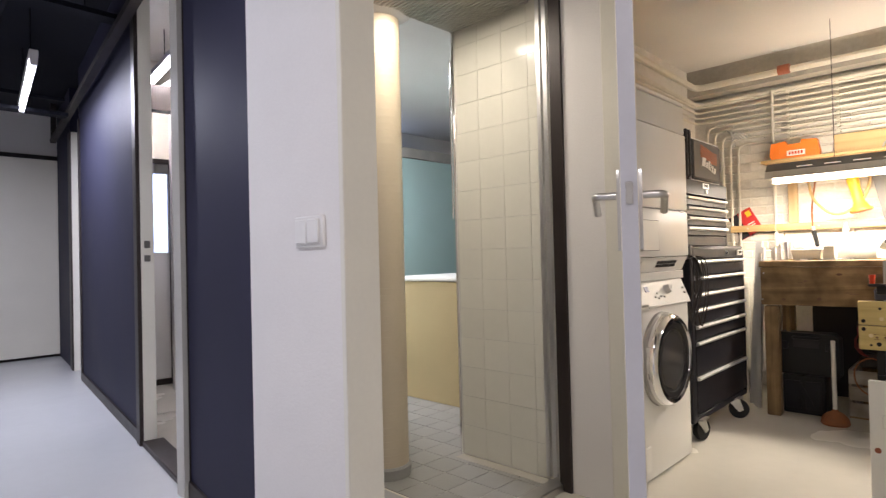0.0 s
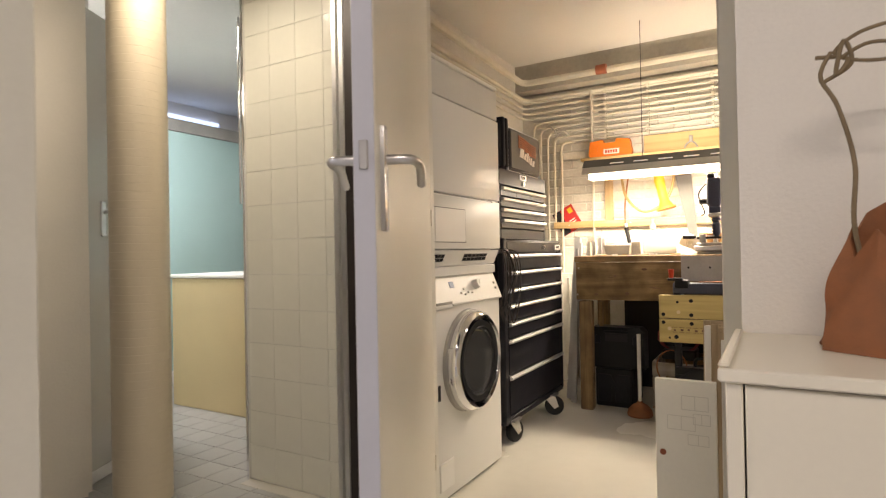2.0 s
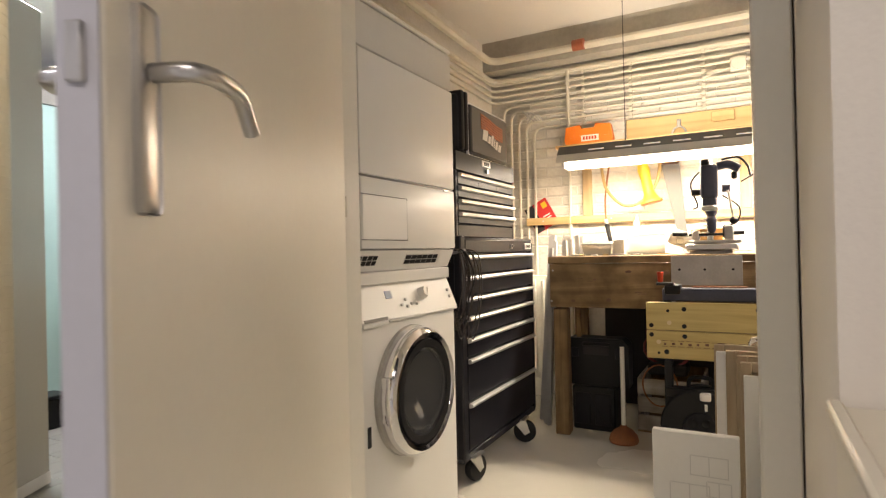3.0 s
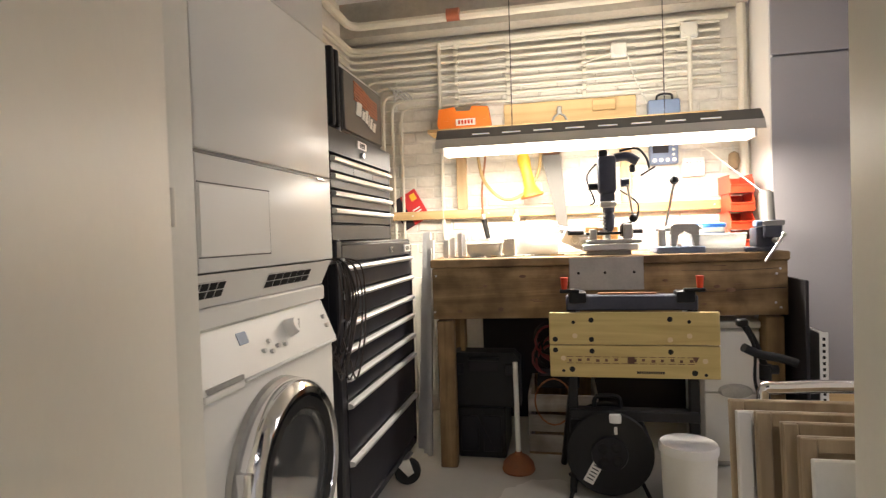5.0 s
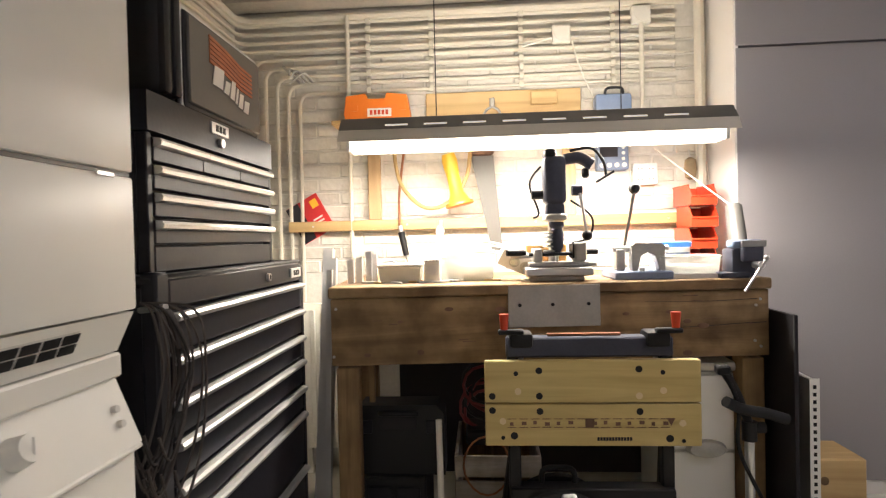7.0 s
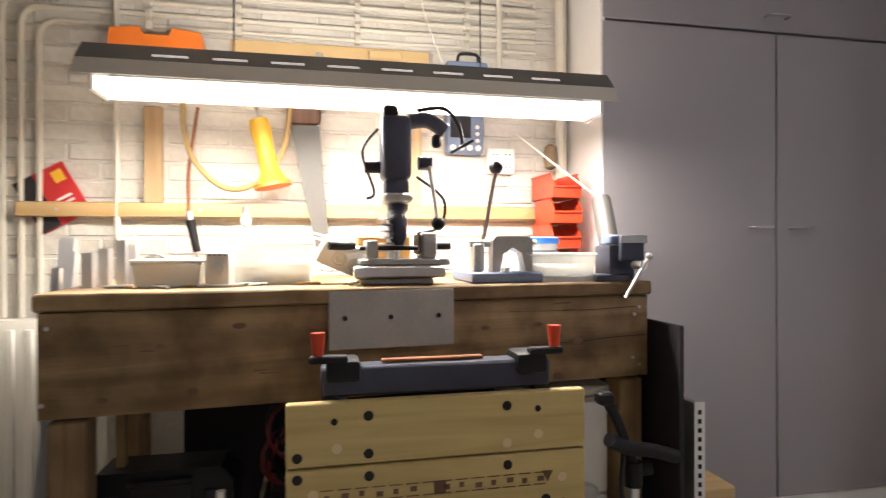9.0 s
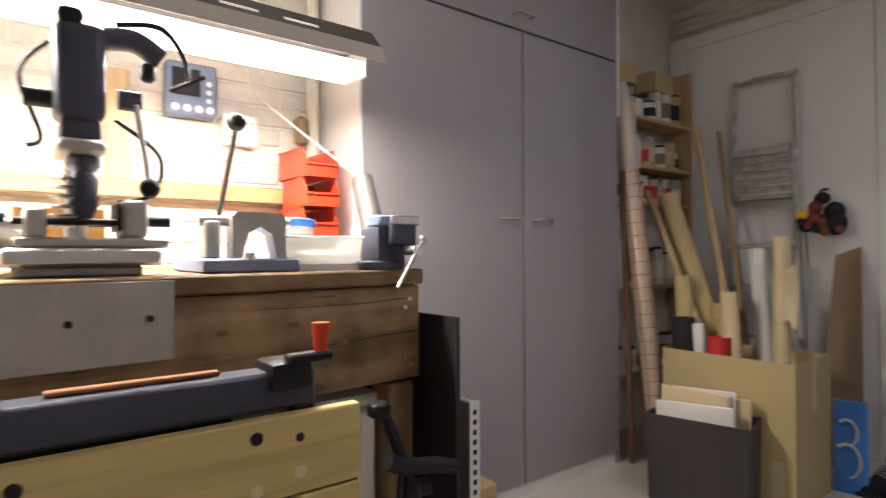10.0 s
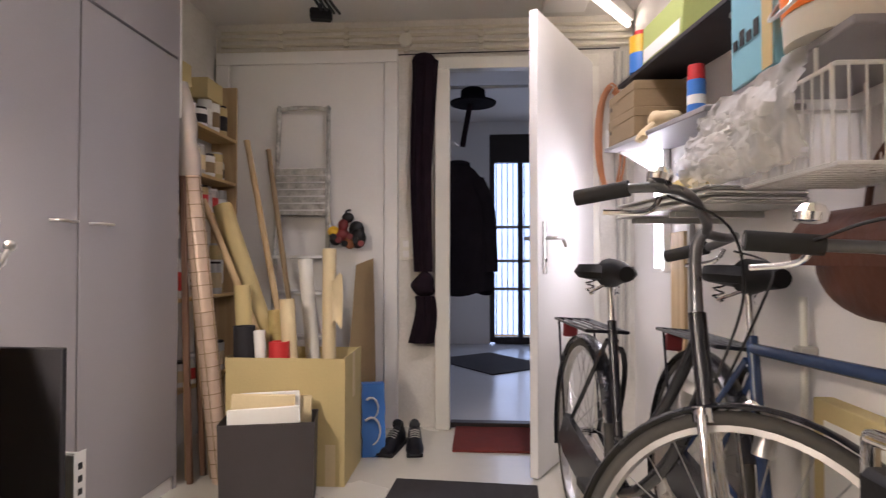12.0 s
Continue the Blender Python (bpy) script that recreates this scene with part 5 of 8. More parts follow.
part("screen", box(B(), -0.002, 0.05, 0.06, 0.0, 0.13, 0.14), "ink", t, "dark display")
for k in range(4):
    part("dial", cyl(B(), (0, 0.022 + k * 0.033, 0.022), (-0.006, 0.022 + k * 0.033, 0.022), 0.011, n=14), "paper", t)
for k in range(3):
    part("button", cyl(B(), (0, 0.025, 0.05 + k * 0.026), (-0.004, 0.025, 0.05 + k * 0.026), 0.008, n=12), "paper", t)
t = thing("wall_socket", 5.66, 0.99, 1.315, 0, "white four-way wall socket", "socket")
part("plate", box(B(), 0, 0, 0, 0.028, 0.11, 0.10, 0.006, 2), "white", t)
for y in (0.03, 0.08):
    for z in (0.026, 0.074):
        w = part("well", lathe(B(), [(0.018, 0), (0.02, 0.004), (0.016, 0.004), (0.014, 0.001)], pose(0, y, z, 0, -90, 0), 16), "white", t)
        for s in (-1, 1):
            part("pin_hole", cyl(B(), (-0.001, y + s * 0.008, z), (-0.003, y + s * 0.008, z), 0.003, n=8), "ink", w)
t = thing("bottle_brush", 5.63, 0.855, 1.33, 0, "dark bottle brush hanging by the bins", "brush")
part("bristles", lathe(B(), [(0.006, 0), (0.022, 0.01), (0.028, 0.05), (0.024, 0.09), (0.008, 0.10)], None, 14), "twig", t)
part("stem", cyl(B(), (0, 0, 0.10), (0.02, 0, 0.14), 0.003, n=6), "steel", t)
solid("taut_cord", tube(B(), [(5.60, 1.02, 1.47), (5.45, 0.92, 1.33), (5.30, 0.83, 1.20)], 0.003, 6), "cream", "thin pale cord stretched to a tube", "cord")

# ---- on the workbench ----
Z = 0.9325


def plastic_tub(x, y, w, d, h, label, material="tub", lid=None, filled=None):
    t = thing("plastic_tub", x, y, Z, 0, label, "plastic tub")
    o = [(0.008, 0.0), (w - 0.008, 0.0), (w, h), (0, h)]
    bm = box(B(), 0, 0, 0, d, w, h)
    for v in bm.verts:
        if v.co.z < 0.01:
            v.co.x += 0.008 if v.co.x < d / 2 else -0.008
            v.co.y += 0.008 if v.co.y < w / 2 else -0.008
    tops = [f for f in bm.faces if f.calc_center_median().z > h - 0.001]
    bmesh.ops.delete(bm, geom=tops, context="FACES")
    bmesh.ops.recalc_face_normals(bm, faces=bm.faces)
    bmesh.ops.solidify(bm, geom=bm.faces[:], thickness=0.0025)
    part("shell", bm, material, t)
    part("rim", tube(B(), [(0, 0, h), (d, 0, h), (d, w, h), (0, w, h)], 0.004, 6, True), material, t)
    if filled:
        part("contents", box(B(), 0.014, 0.014, 0.006, d - 0.014, w - 0.014, h * 0.6, 0.01), filled, t)
    if lid:
        part("lid", box(B(), -0.004, -0.004, h + 0.003, d + 0.004, w + 0.004, h + 0.010, 0.003), lid, t)
    return t


plastic_tub(5.0, 2.02, 0.155, 0.11, 0.058, "pale green plastic tub of screws on the bench", "tub", "paper", "jaw")
plastic_tub(5.04, 1.755, 0.18, 0.20, 0.105, "clear plastic box of odds and ends", "tub", None, "paper")
plastic_tub(5.06, 1.88, 0.11, 0.16, 0.085, "second clear plastic box on the bench", "tub")
plastic_tub(4.99, 0.985, 0.205, 0.14, 0.075, "long ivory plastic tub full of paper", "tub", None, "paper")
t = thing("test_socket_box", 4.985, 1.950, Z, 0, "grey box with a socket and a dotted top", "socket box")
part("body", box(B(), 0, 0, 0, 0.07, 0.058, 0.085, 0.004), "enamel_grey", t)
part("socket", cyl(B(), (0, 0.029, 0.045), (-0.004, 0.029, 0.045), 0.018, n=18), "steel", t)
for k in range(4):
    part("hole", cyl(B(), (0.0, 0.012 + k * 0.0115, 0.078), (-0.001, 0.012 + k * 0.0115, 0.078), 0.002, n=6), "ink", t)
t = thing("extension_socket", 5.06, 1.635, Z, 0, "white extension socket strip lying tilted", "socket strip")
m = pose(0, 0, 0.006, 25, -22, 0)
part("body", box(B(), 0, 0, 0, 0.05, 0.13, 0.075, 0.012, 2, m), "white", t)
for y in (0.03, 0.075):
    part("socket", lathe(B(), [(0.017, 0), (0.02, 0.004), (0.015, 0.004), (0.013, 0.001)], m @ pose(0, y, 0.038, 0, -90, 0), 16), "enamel_grey", t)
solid("coiled_wire", tube(B(), smooth_path([(5.25, 1.98, Z + 0.06), (5.22, 1.90, Z + 0.13), (5.2, 1.78, Z + 0.14), (5.2, 1.66, Z + 0.10), (5.22, 1.60, Z + 0.05), (5.24, 1.70, Z + 0.11), (5.25, 1.85, Z + 0.12), (5.27, 2.0, Z + 0.012)], 8), 0.004), "galv", "loose coil of grey wire on the bench", "wire")
for k, (y, h) in enumerate(((2.27, 0.085), (2.245, 0.095), (2.215, 0.115), (2.20, 0.105))):
    t = thing("aluminium_offcut", 5.03 + 0.03 * k, y, Z, 6, "short aluminium profile offcut standing on the bench", "metal offcut", "aluminium offcuts")
    bm = box(B(), 0, 0, 0, 0.004, 0.022, h)
    box(bm, 0.004, 0, 0, 0.05, 0.003, h)
    part("profile", bm, "alu", t)
t = thing("rubber_stopper", 5.12, 2.155, Z, 0, "round grey rubber wheel lying on the bench", "wheel")
part("disc", cyl(B(), (0, 0, 0.04), (0.03, 0, 0.04), 0.04, n=20), "galv", t)
part("hub", cyl(B(), (-0.004, 0, 0.04), (0.034, 0, 0.04), 0.012, n=12), "ink", t)
RB = random.Random(3)
for k in range(16):
    y, x = RB.uniform(1.45, 2.2), RB.uniform(4.975, 5.04)
    L, a = RB.uniform(0.02, 0.09), RB.uniform(40, 140)
    mm = pose(x, y, Z + 0.004, 0, 0, a)
    solid("small_tool", cyl(B(), mm @ Vector((-L / 2, 0, 0)), mm @ Vector((L / 2, 0, 0)), 0.004, n=8), RB.choice(["steel", "galv", "alu", "pine"]), "small metal offcut lying on the bench", "offcut", "small offcuts on the bench")


def drill_stand():
    t = thing("drill_press", 4.945, 1.54, Z, 0, "dark electric drill clamped in a drill stand", "drill press")
    part("column", cyl(B(), (0.10, 0.01, 0.0), (0.10, 0.01, 0.46), 0.014, n=14), "steel", t)
    part("foot", box(B(), 0.02, -0.09, 0.0, 0.20, 0.10, 0.018, 0.004), "galv", t)
    part("body", box(B(), 0.0, -0.032, 0.265, 0.09, 0.045, 0.43, 0.018, 3), "gun", t, "dark blue-grey motor housing")
    part("neck", box(B(), 0.01, -0.026, 0.225, 0.08, 0.036, 0.27, 0.01, 2), "gun", t)
    part("cap", box(B(), 0.005, 0.0, 0.425, 0.08, 0.042, 0.455, 0.012, 2), "black", t)
    g = part("handle", tube(B(), smooth_path([(0.045, -0.03, 0.42), (0.045, -0.08, 0.425), (0.045, -0.125, 0.40)], 6), 0.02, 12), "gun", t, "pistol grip of the drill")
    part("trigger", box(B(), 0.035, -0.115, 0.355, 0.055, -0.09, 0.39, 0.006), "black", g)
    part("cable", tube(B(), smooth_path([(0.045, -0.05, 0.45), (0.03, -0.12, 0.455), (0.03, -0.16, 0.41), (0.03, -0.17, 0.36)], 7), 0.005), "black", t)
    part("cable_clip", tube(B(), [(0.0, -0.13, 0.335), (0.0, -0.19, 0.37)], 0.004), "black", t)
    part("clamp", box(B(), -0.004, -0.032, 0.208, 0.12, 0.042, 0.232, 0.006), "galv", t, "grey stand clamp")
    part("chuck", lathe(B(), [(0.012, 0.10), (0.022, 0.12), (0.024, 0.165), (0.018, 0.18), (0.026, 0.19), (0.026, 0.205)], pose(0.04, 0, 0), 18), "gun", t)
    for k in range(6):
        part("chuck_ring", lathe(B(), [(0.018, 0), (0.022, 0.003), (0.018, 0.006)], pose(0.04, 0.028, 0.085 + k * 0.016), 14), "steel", t)
    part("drill_bit", cyl(B(), (0.04, 0, 0.05), (0.04, 0, 0.10), 0.006, n=8), "steel", t)
    f = part("feed_lever", tube(B(), [(0.0, -0.075, 0.30), (0.0, -0.095, 0.17)], 0.005), "steel", t, "steel feed lever")
    part("knob", ball(B(), (0.0, -0.097, 0.155), 0.018), "black", f)
    part("lever_hub", cyl(B(), (0.02, -0.05, 0.31), (0.02, -0.085, 0.31), 0.018, n=14), "gun", t)
    part("side_knob", cyl(B(), (0.04, 0.04, 0.30), (0.04, 0.085, 0.30), 0.016, n=12), "black", t)
    part("side_cable", tube(B(), smooth_path([(0.05, 0.05, 0.40), (0.05, 0.09, 0.34), (0.05, 0.06, 0.24), (0.05, 0.08, 0.22)], 6), 0.004), "black", t)
    part("loop_cable", tube(B(), smooth_path([(0.05, -0.05, 0.28), (0.04, -0.12, 0.22), (0.04, -0.11, 0.15), (0.04, -0.05, 0.13)], 6), 0.004), "black", t)
    part("spacer", box(B(), 0.125, -0.045, 0.018, 0.185, 0.10, 0.125, 0.003), "spacer_orange", t, "wooden spacer block")


def machine_vise():
    t = thing("machine_vise", 4.945, 1.54, Z + 0.0185, 0, "grey machine vise under the drill", "vise")
    part("base", box(B(), -0.01, -0.115, 0.0, 0.11, 0.115, 0.03, 0.005), "steel", t)
    part("bed", box(B(), 0.0, -0.13, 0.031, 0.10, 0.10, 0.048, 0.004), "galv", t)
    part("fixed_jaw", box(B(), 0.0, 0.055, 0.049, 0.10, 0.085, 0.095, 0.004), "galv", t)
    part("moving_jaw", box(B(), 0.0, -0.095, 0.049, 0.10, -0.055, 0.115, 0.006), "galv", t)
    part("jaw_plate", box(B(), 0.005, -0.054, 0.06, 0.095, -0.048, 0.11, 0.002), "black", t)
    part("screw", cyl(B(), (0.05, 0.085, 0.07), (0.05, 0.16, 0.07), 0.009, n=12), "steel", t)
    for x in (0.02, 0.08):
        part("guide_rod", cyl(B(), (x, 0.10, 0.075), (x, -0.05, 0.075), 0.006, n=10), "black", t)
    part("grip", cyl(B(), (0.05, 0.11, 0.08), (0.03, 0.175, 0.082), 0.011, n=12), "black", t, "black spindle grip")
    part("end_nut", cyl(B(), (0.05, -0.095, 0.08), (0.05, -0.14, 0.08), 0.010, n=10), "black", t)


def lever_press():
    t = thing("lever_press", 4.96, 1.153, Z, 0, "small lever press on a blue-grey steel base", "hand press")
    part("base", box(B(), 0, 0, 0, 0.24, 0.195, 0.028, 0.004), "steelblue", t)
    br = slab(B(), [(0, 0), (0.018, 0), (0.03, 0.05), (0.055, 0.065), (0.08, 0.05), (0.092, 0), (0.11, 0), (0.112, 0.085), (0.10, 0.095), (0.01, 0.095), (-0.002, 0.085)], 0.05, pose(0.03, 0.02, 0.029, 0, 0, 90) @ pose(0, -0.05, 0))
    part("bridge", br, "galv", t, "grey cast bridge")
    part("shaft", cyl(B(), (0.06, 0.0, 0.105), (0.06, 0.19, 0.105), 0.011, n=14), "steel", t)
    part("cheek", box(B(), 0.04, 0.150, 0.029, 0.10, 0.182, 0.105, 0.008, 2), "galv", t)
    lv = part("lever", tube(B(), [(0.06, 0.15, 0.11), (0.09, 0.105, 0.305)], 0.006), "chrome", t, "chrome lever")
    part("knob", ball(B(), (0.09, 0.104, 0.318), 0.020), "black", lv, "black ball knob")
    part("spring", tube(B(), [(0.10 + 0.012 * math.cos(a), 0.05 + 0.012 * math.sin(a), 0.04 + 0.0015 * k) for k, a in enumerate([i * 0.6 for i in range(50)])], 0.002, 5), "steel", t)
    part("bolt", cyl(B(), (0.02, 0.10, 0.028), (0.02, 0.10, 0.04), 0.010, n=6), "galv", t)


def bench_vise():
    t = thing("bench_vise", 4.965, 0.90, Z, 0, "small dark blue bench vise at the corner of the bench", "bench vise")
    part("body", box(B(), 0.0, -0.02, 0.0, 0.09, 0.06, 0.10, 0.01, 2), "gun", t)
    part("front_jaw", box(B(), -0.025, -0.035, 0.055, 0.0, 0.035, 0.125, 0.006), "gun", t)
    part("rear_jaw", box(B(), 0.0, -0.04, 0.101, 0.06, 0.055, 0.128, 0.005), "steelblue", t)
    part("jaw_plate", box(B(), -0.03, -0.04, 0.105, -0.02, 0.04, 0.126, 0.002), "steel", t)
    s = part("spindle", cyl(B(), (-0.02, -0.005, 0.045), (-0.06, -0.01, 0.045), 0.012, n=12), "steel", t)
    part("handle", tube(B(), [(-0.06, -0.025, 0.068), (-0.06, 0.045, -0.040)], 0.0045), "steel", s, "steel tommy bar")
    part("end_ball", ball(B(), (-0.06, -0.025, 0.069), 0.010), "steel", s)
    part("clamp_foot", box(B(), -0.005, 0.0, -0.002, 0.06, 0.10, 0.02, 0.004), "gun", t)


def storage_bin(z, dx, rz):
    t = thing("storage_bin", 5.42 + dx, 0.822, Z + z, rz, "red-orange plastic storage bin in a stack", "storage bin", "stacked storage bins")
    w, d, h = 0.108, 0.19, 0.083
    part("floor", box(B(), 0, 0, 0, d, w, 0.004), "redorange", t)
    for y in (0, w - 0.004):
        part("side", slab(B(), [(0, 0.0), (d, 0.0), (d, h), (0.03, h), (0.0, 0.046)], 0.004, pose(0, y, 0)), "redorange", t)
    part("back", box(B(), d - 0.004, 0.004, 0.004, d, w - 0.004, h), "redorange", t)
    part("front", box(B(), 0, 0.004, 0.004, 0.004, w - 0.004, 0.038), "redorange", t)
    part("lip", box(B(), -0.006, 0.0, 0.034, 0.004, w, 0.042, 0.002), "redorange", t)
    part("rim", box(B(), 0.03, -0.003, h, d, 0.005, h + 0.006), "redorange", t)
    part("rim", box(B(), 0.03, w - 0.005, h, d, w + 0.003, h + 0.006), "redorange", t)


drill_stand()
machine_vise()
lever_press()
bench_vise()
for k in range(4):
    storage_bin(0.001 + k * 0.0902, (0, 0.006, -0.004, 0.004)[k], (0, 2, -1, 3)[k])
t = thing("paint_pot", 5.20, 1.085, Z, 0, "white and blue plastic paint pot with a lid", "paint pot")
part("body", cyl(B(), (0, 0, 0), (0, 0, 0.105), 0.062, 0.068, 28), "paper", t)
part("label", cyl(B(), (0, 0, 0.025), (0, 0, 0.085), 0.0655, 0.0682, 28), "steelblue", t, "blue printed label band")
part("lid", lathe(B(), [(0.06, 0.105), (0.073, 0.105), (0.073, 0.122), (0.06, 0.126)], None, 28), "blue", t, "blue lid")
t = thing("cardboard_tube", 5.12, 0.86, 0.934, 0, "grey cardboard tube leaning by the vise", "tube")
part("tube", cyl(B(), (0, 0, 0.014), (0.17, -0.045, 0.25), 0.032, n=20), "reflector", t)
for k in range(5):
    solid("sheet_offcut", box(B(), 4.98 + 0.004 * k, 0.98 - 0.004 * k, Z - 0.001 + 0.0, 4.984 + 0.004 * k, 1.19, Z + 0.014 - 0.002 * k), "alu", "thin aluminium strip lying under the tub", "metal strip", "strips under the tub")

# ---- left of and under the workbench ----
for k, (x0, y0, x1, y1, h, w) in enumerate(((5.02, 2.385, 5.25, 2.39, 1.02, 0.03), (5.08, 2.42, 5.35, 2.43, 1.06, 0.04), (4.99, 2.37, 5.12, 2.375, 0.98, 0.02), (5.15, 2.45, 5.42, 2.46, 0.95, 0.03))):
    t = thing("aluminium_profile", x0, y0, 0, 0, "long aluminium profile leaning beside the bench", "metal profile", "leaning aluminium profiles")
    d = Vector((x1 - x0, y1 - y0, h))
    bm = box(B(), 0, 0, 0, 0.003, w, d.length)
    box(bm, 0.003, 0, 0, w, 0.003, d.length)
    mm = Vector((0, 0, 1)).rotation_difference(d.normalized()).to_matrix().to_4x4()
    bmesh.ops.transform(bm, matrix=mm, verts=bm.verts)
    part("profile", bm, "alu", t)
solid("timber_strip", box(B(), 5.06, 2.21, 0.0, 5.09, 2.23, 0.64, 0.002), "bench_leg", "narrow timber strip against the bench leg", "timber")
t = thing("dark_storage_box", 5.0, 2.02, 0, 0, "low dark plastic crate under the bench", "crate")
part("body", box(B(), 0, 0, 0, 0.30, 0.225, 0.235, 0.008), "black", t)
for y in (0.02, 0.125):
    part("panel", box(B(), -0.006, y, 0.03, 0.0, y + 0.085, 0.20, 0.004), "toolbox", t)
part("tape", slab(B(), [(0.05, 0.04), (0.07, 0.04), (0.16, 0.20), (0.13, 0.20)], 0.002, pose(-0.008, 0.0, 0, 0, 0, 90)), "toolbox", t, "dark tape strip")
t = thing("black_tool_case", 5.02, 1.95, 0.2355, 0, "black plastic power tool case under the bench", "tool case")
o = [(0, 0.0), (0.33, 0.0), (0.34, 0.03), (0.335, 0.22), (0.31, 0.252), (0.03, 0.252), (0.0, 0.22)]
part("shell", slab(B(), o, 0.12, pose(0, 0, 0, 0, 0, 90) @ pose(0, -0.12, 0)), "black", t)
part("recess", box(B(), -0.003, 0.10, 0.165, 0.0, 0.235, 0.215, 0.002), "ink", t)
part("handle", tube(B(), smooth_path([(-0.002, 0.10, 0.222), (-0.012, 0.12, 0.225), (-0.012, 0.215, 0.225), (-0.002, 0.235, 0.222)], 5), 0.010), "black", t)
for y in (0.05, 0.28):
    part("latch", box(B(), -0.01, y - 0.018, 0.15, 0.0, y + 0.018, 0.20, 0.004), "toolbox", t)
# no real board: a near-black sheet paints the deep shade under the bench
solid("bench_back_board", box(B(), 5.625, 0.88, 0.0, 5.645, 2.20, 0.74, 0.002), "ink", "black sheet added for the deep shade under the bench", "board")
t = thing("plunger", 4.88, 1.955, 0, 0, "sink plunger with a brown rubber cup", "plunger")
part("cup", lathe(B(), [(0.068, 0.0), (0.072, 0.008), (0.066, 0.035), (0.045, 0.06), (0.018, 0.075), (0.014, 0.085)], None, 28), "leather", t, "brown rubber cup")
part("stick", cyl(B(), (0, 0, 0.08), (0.03, 0.006, 0.47), 0.011, n=12), "paper", t, "pale wooden stick")
t = thing("wooden_crate", 5.08, 1.60, 0, 0, "weathered slatted wooden crate under the bench", "crate")
for k in range(3):
    part("slat", box(B(), 0, 0, 0.01 + k * 0.095, 0.014, 0.32, 0.09 + k * 0.095, 0.003), "grey_wood", t)
for y in (0, 0.306):
    part("side", box(B(), 0.015, y, 0.01, 0.40, y + 0.014, 0.285, 0.003), "grey_wood", t)
part("base", box(B(), 0.0, 0.0, 0.0, 0.40, 0.32, 0.009), "bench_leg", t)
part("back", box(B(), 0.386, 0.015, 0.01, 0.40, 0.305, 0.285), "bench_leg", t)
RC = random.Random(11)
t = thing("red_cable_coil", 5.22, 1.78, 0.285, 0, "tangle of dark red cables heaped on the crate", "cable coil")
for k in range(7):
    a0, rr = RC.uniform(0, 6), RC.uniform(0.07, 0.13)
    pts = [(0.02 * math.sin(3 * a + k), rr * math.cos(a + a0), 0.12 + k * 0.02 + rr * 0.8 * math.sin(a + a0)) for a in [i * 0.42 for i in range(15)]]
    part("cable", tube(B(), pts, 0.0065, 6, True), RC.choice(["dark_red", "dark_red", "black"]), t)
part("reel_core", box(B(), -0.05, -0.10, 0.0, 0.12, 0.10, 0.06, 0.01), "black", t)
t = thing("loose_cable_loop", 5.05, 1.80, 0.10, 0, "thin pale cable looped over the crate", "cable")
part("cable", tube(B(), [(-0.01 - 0.006 * math.sin(3 * a), 0.085 * math.cos(a), 0.16 + 0.105 * math.sin(a)) for a in [i * 0.314 for i in range(20)]], 0.004, 6, True), "leather", t)


def cable_reel():
    t = thing("cable_reel", 4.66, 1.585, 0, 0, "black cable reel with four sockets and a paper tag", "cable reel")
    m = pose(0, 0, 0.178, 0, -90, 0)
    for z0, z1 in ((0.0, 0.012), (-0.13, -0.118)):
        part("flange", lathe(B(), [(0.02, z0), (0.158, z0), (0.165, (z0 + z1) / 2), (0.158, z1), (0.02, z1)], m, 40), "black", t)
    part("wound_cable", lathe(B(), [(0.06, -0.117)] + [(0.118 + 0.006 * (k % 2), -0.115 + k * 0.0092) for k in range(13)] + [(0.06, -0.001)], m, 36), "rubber", t, "black wound cable")
    hub = part("hub", lathe(B(), [(0.01, 0.012), (0.07, 0.012), (0.066, 0.022), (0.01, 0.024)], m, 30), "toolbox", t)
    for a in range(4):
        c = (-0.024, 0.036 * math.cos(a * 1.571 + 0.7), 0.178 + 0.036 * math.sin(a * 1.571 + 0.7))
        part("socket", lathe(B(), [(0.010, 0.0), (0.020, 0.0), (0.021, 0.004), (0.017, 0.005), (0.010, 0.001)], Matrix.Translation(c) @ pose(0, 0, 0, 0, -90, 0), 18), "black", hub)
    tag = part("tag", box(B(), -0.0155, 0.045, 0.06, -0.0125, 0.085, 0.155, m=pose(0, 0.065, 0.10, 28, 0, 0) @ pose(0, -0.065, -0.10)), "paper", t, "white paper tag with writing")
    bm = B()
    for k in range(5):
        box(bm, -0.0165, 0.052, 0.075 + k * 0.014, -0.0156, 0.078, 0.079 + k * 0.014, m=pose(0, 0.065, 0.10, 28, 0, 0) @ pose(0, -0.065, -0.10))
    part("tag_writing", bm, "ink", tag)
    part("plug", box(B(), -0.03, -0.045, 0.30, 0.0, 0.0, 0.335, 0.008, 2), "white", t, "white mains plug")
    part("small_label", box(B(), -0.014, -0.03, 0.255, -0.0125, -0.018, 0.285), "paper", t)
    for y in (-0.12, 0.12):
        part("stand_leg", tube(B(), smooth_path([(-0.03, y * 1.25, 0.006), (0.05, y, 0.06), (0.06, y * 0.6, 0.18), (0.13, y, 0.06), (0.19, y * 1.25, 0.006)], 5), 0.008), "black", t)
    part("lift_handle", tube(B(), smooth_path([(0.06, 0.05, 0.33), (0.06, 0.04, 0.38), (0.06, -0.04, 0.38), (0.06, -0.05, 0.33)], 5), 0.009), "black", t)


cable_reel()
t = thing("white_bucket", 4.575, 1.315, 0, 0, "white plastic bucket with its lid on", "bucket")
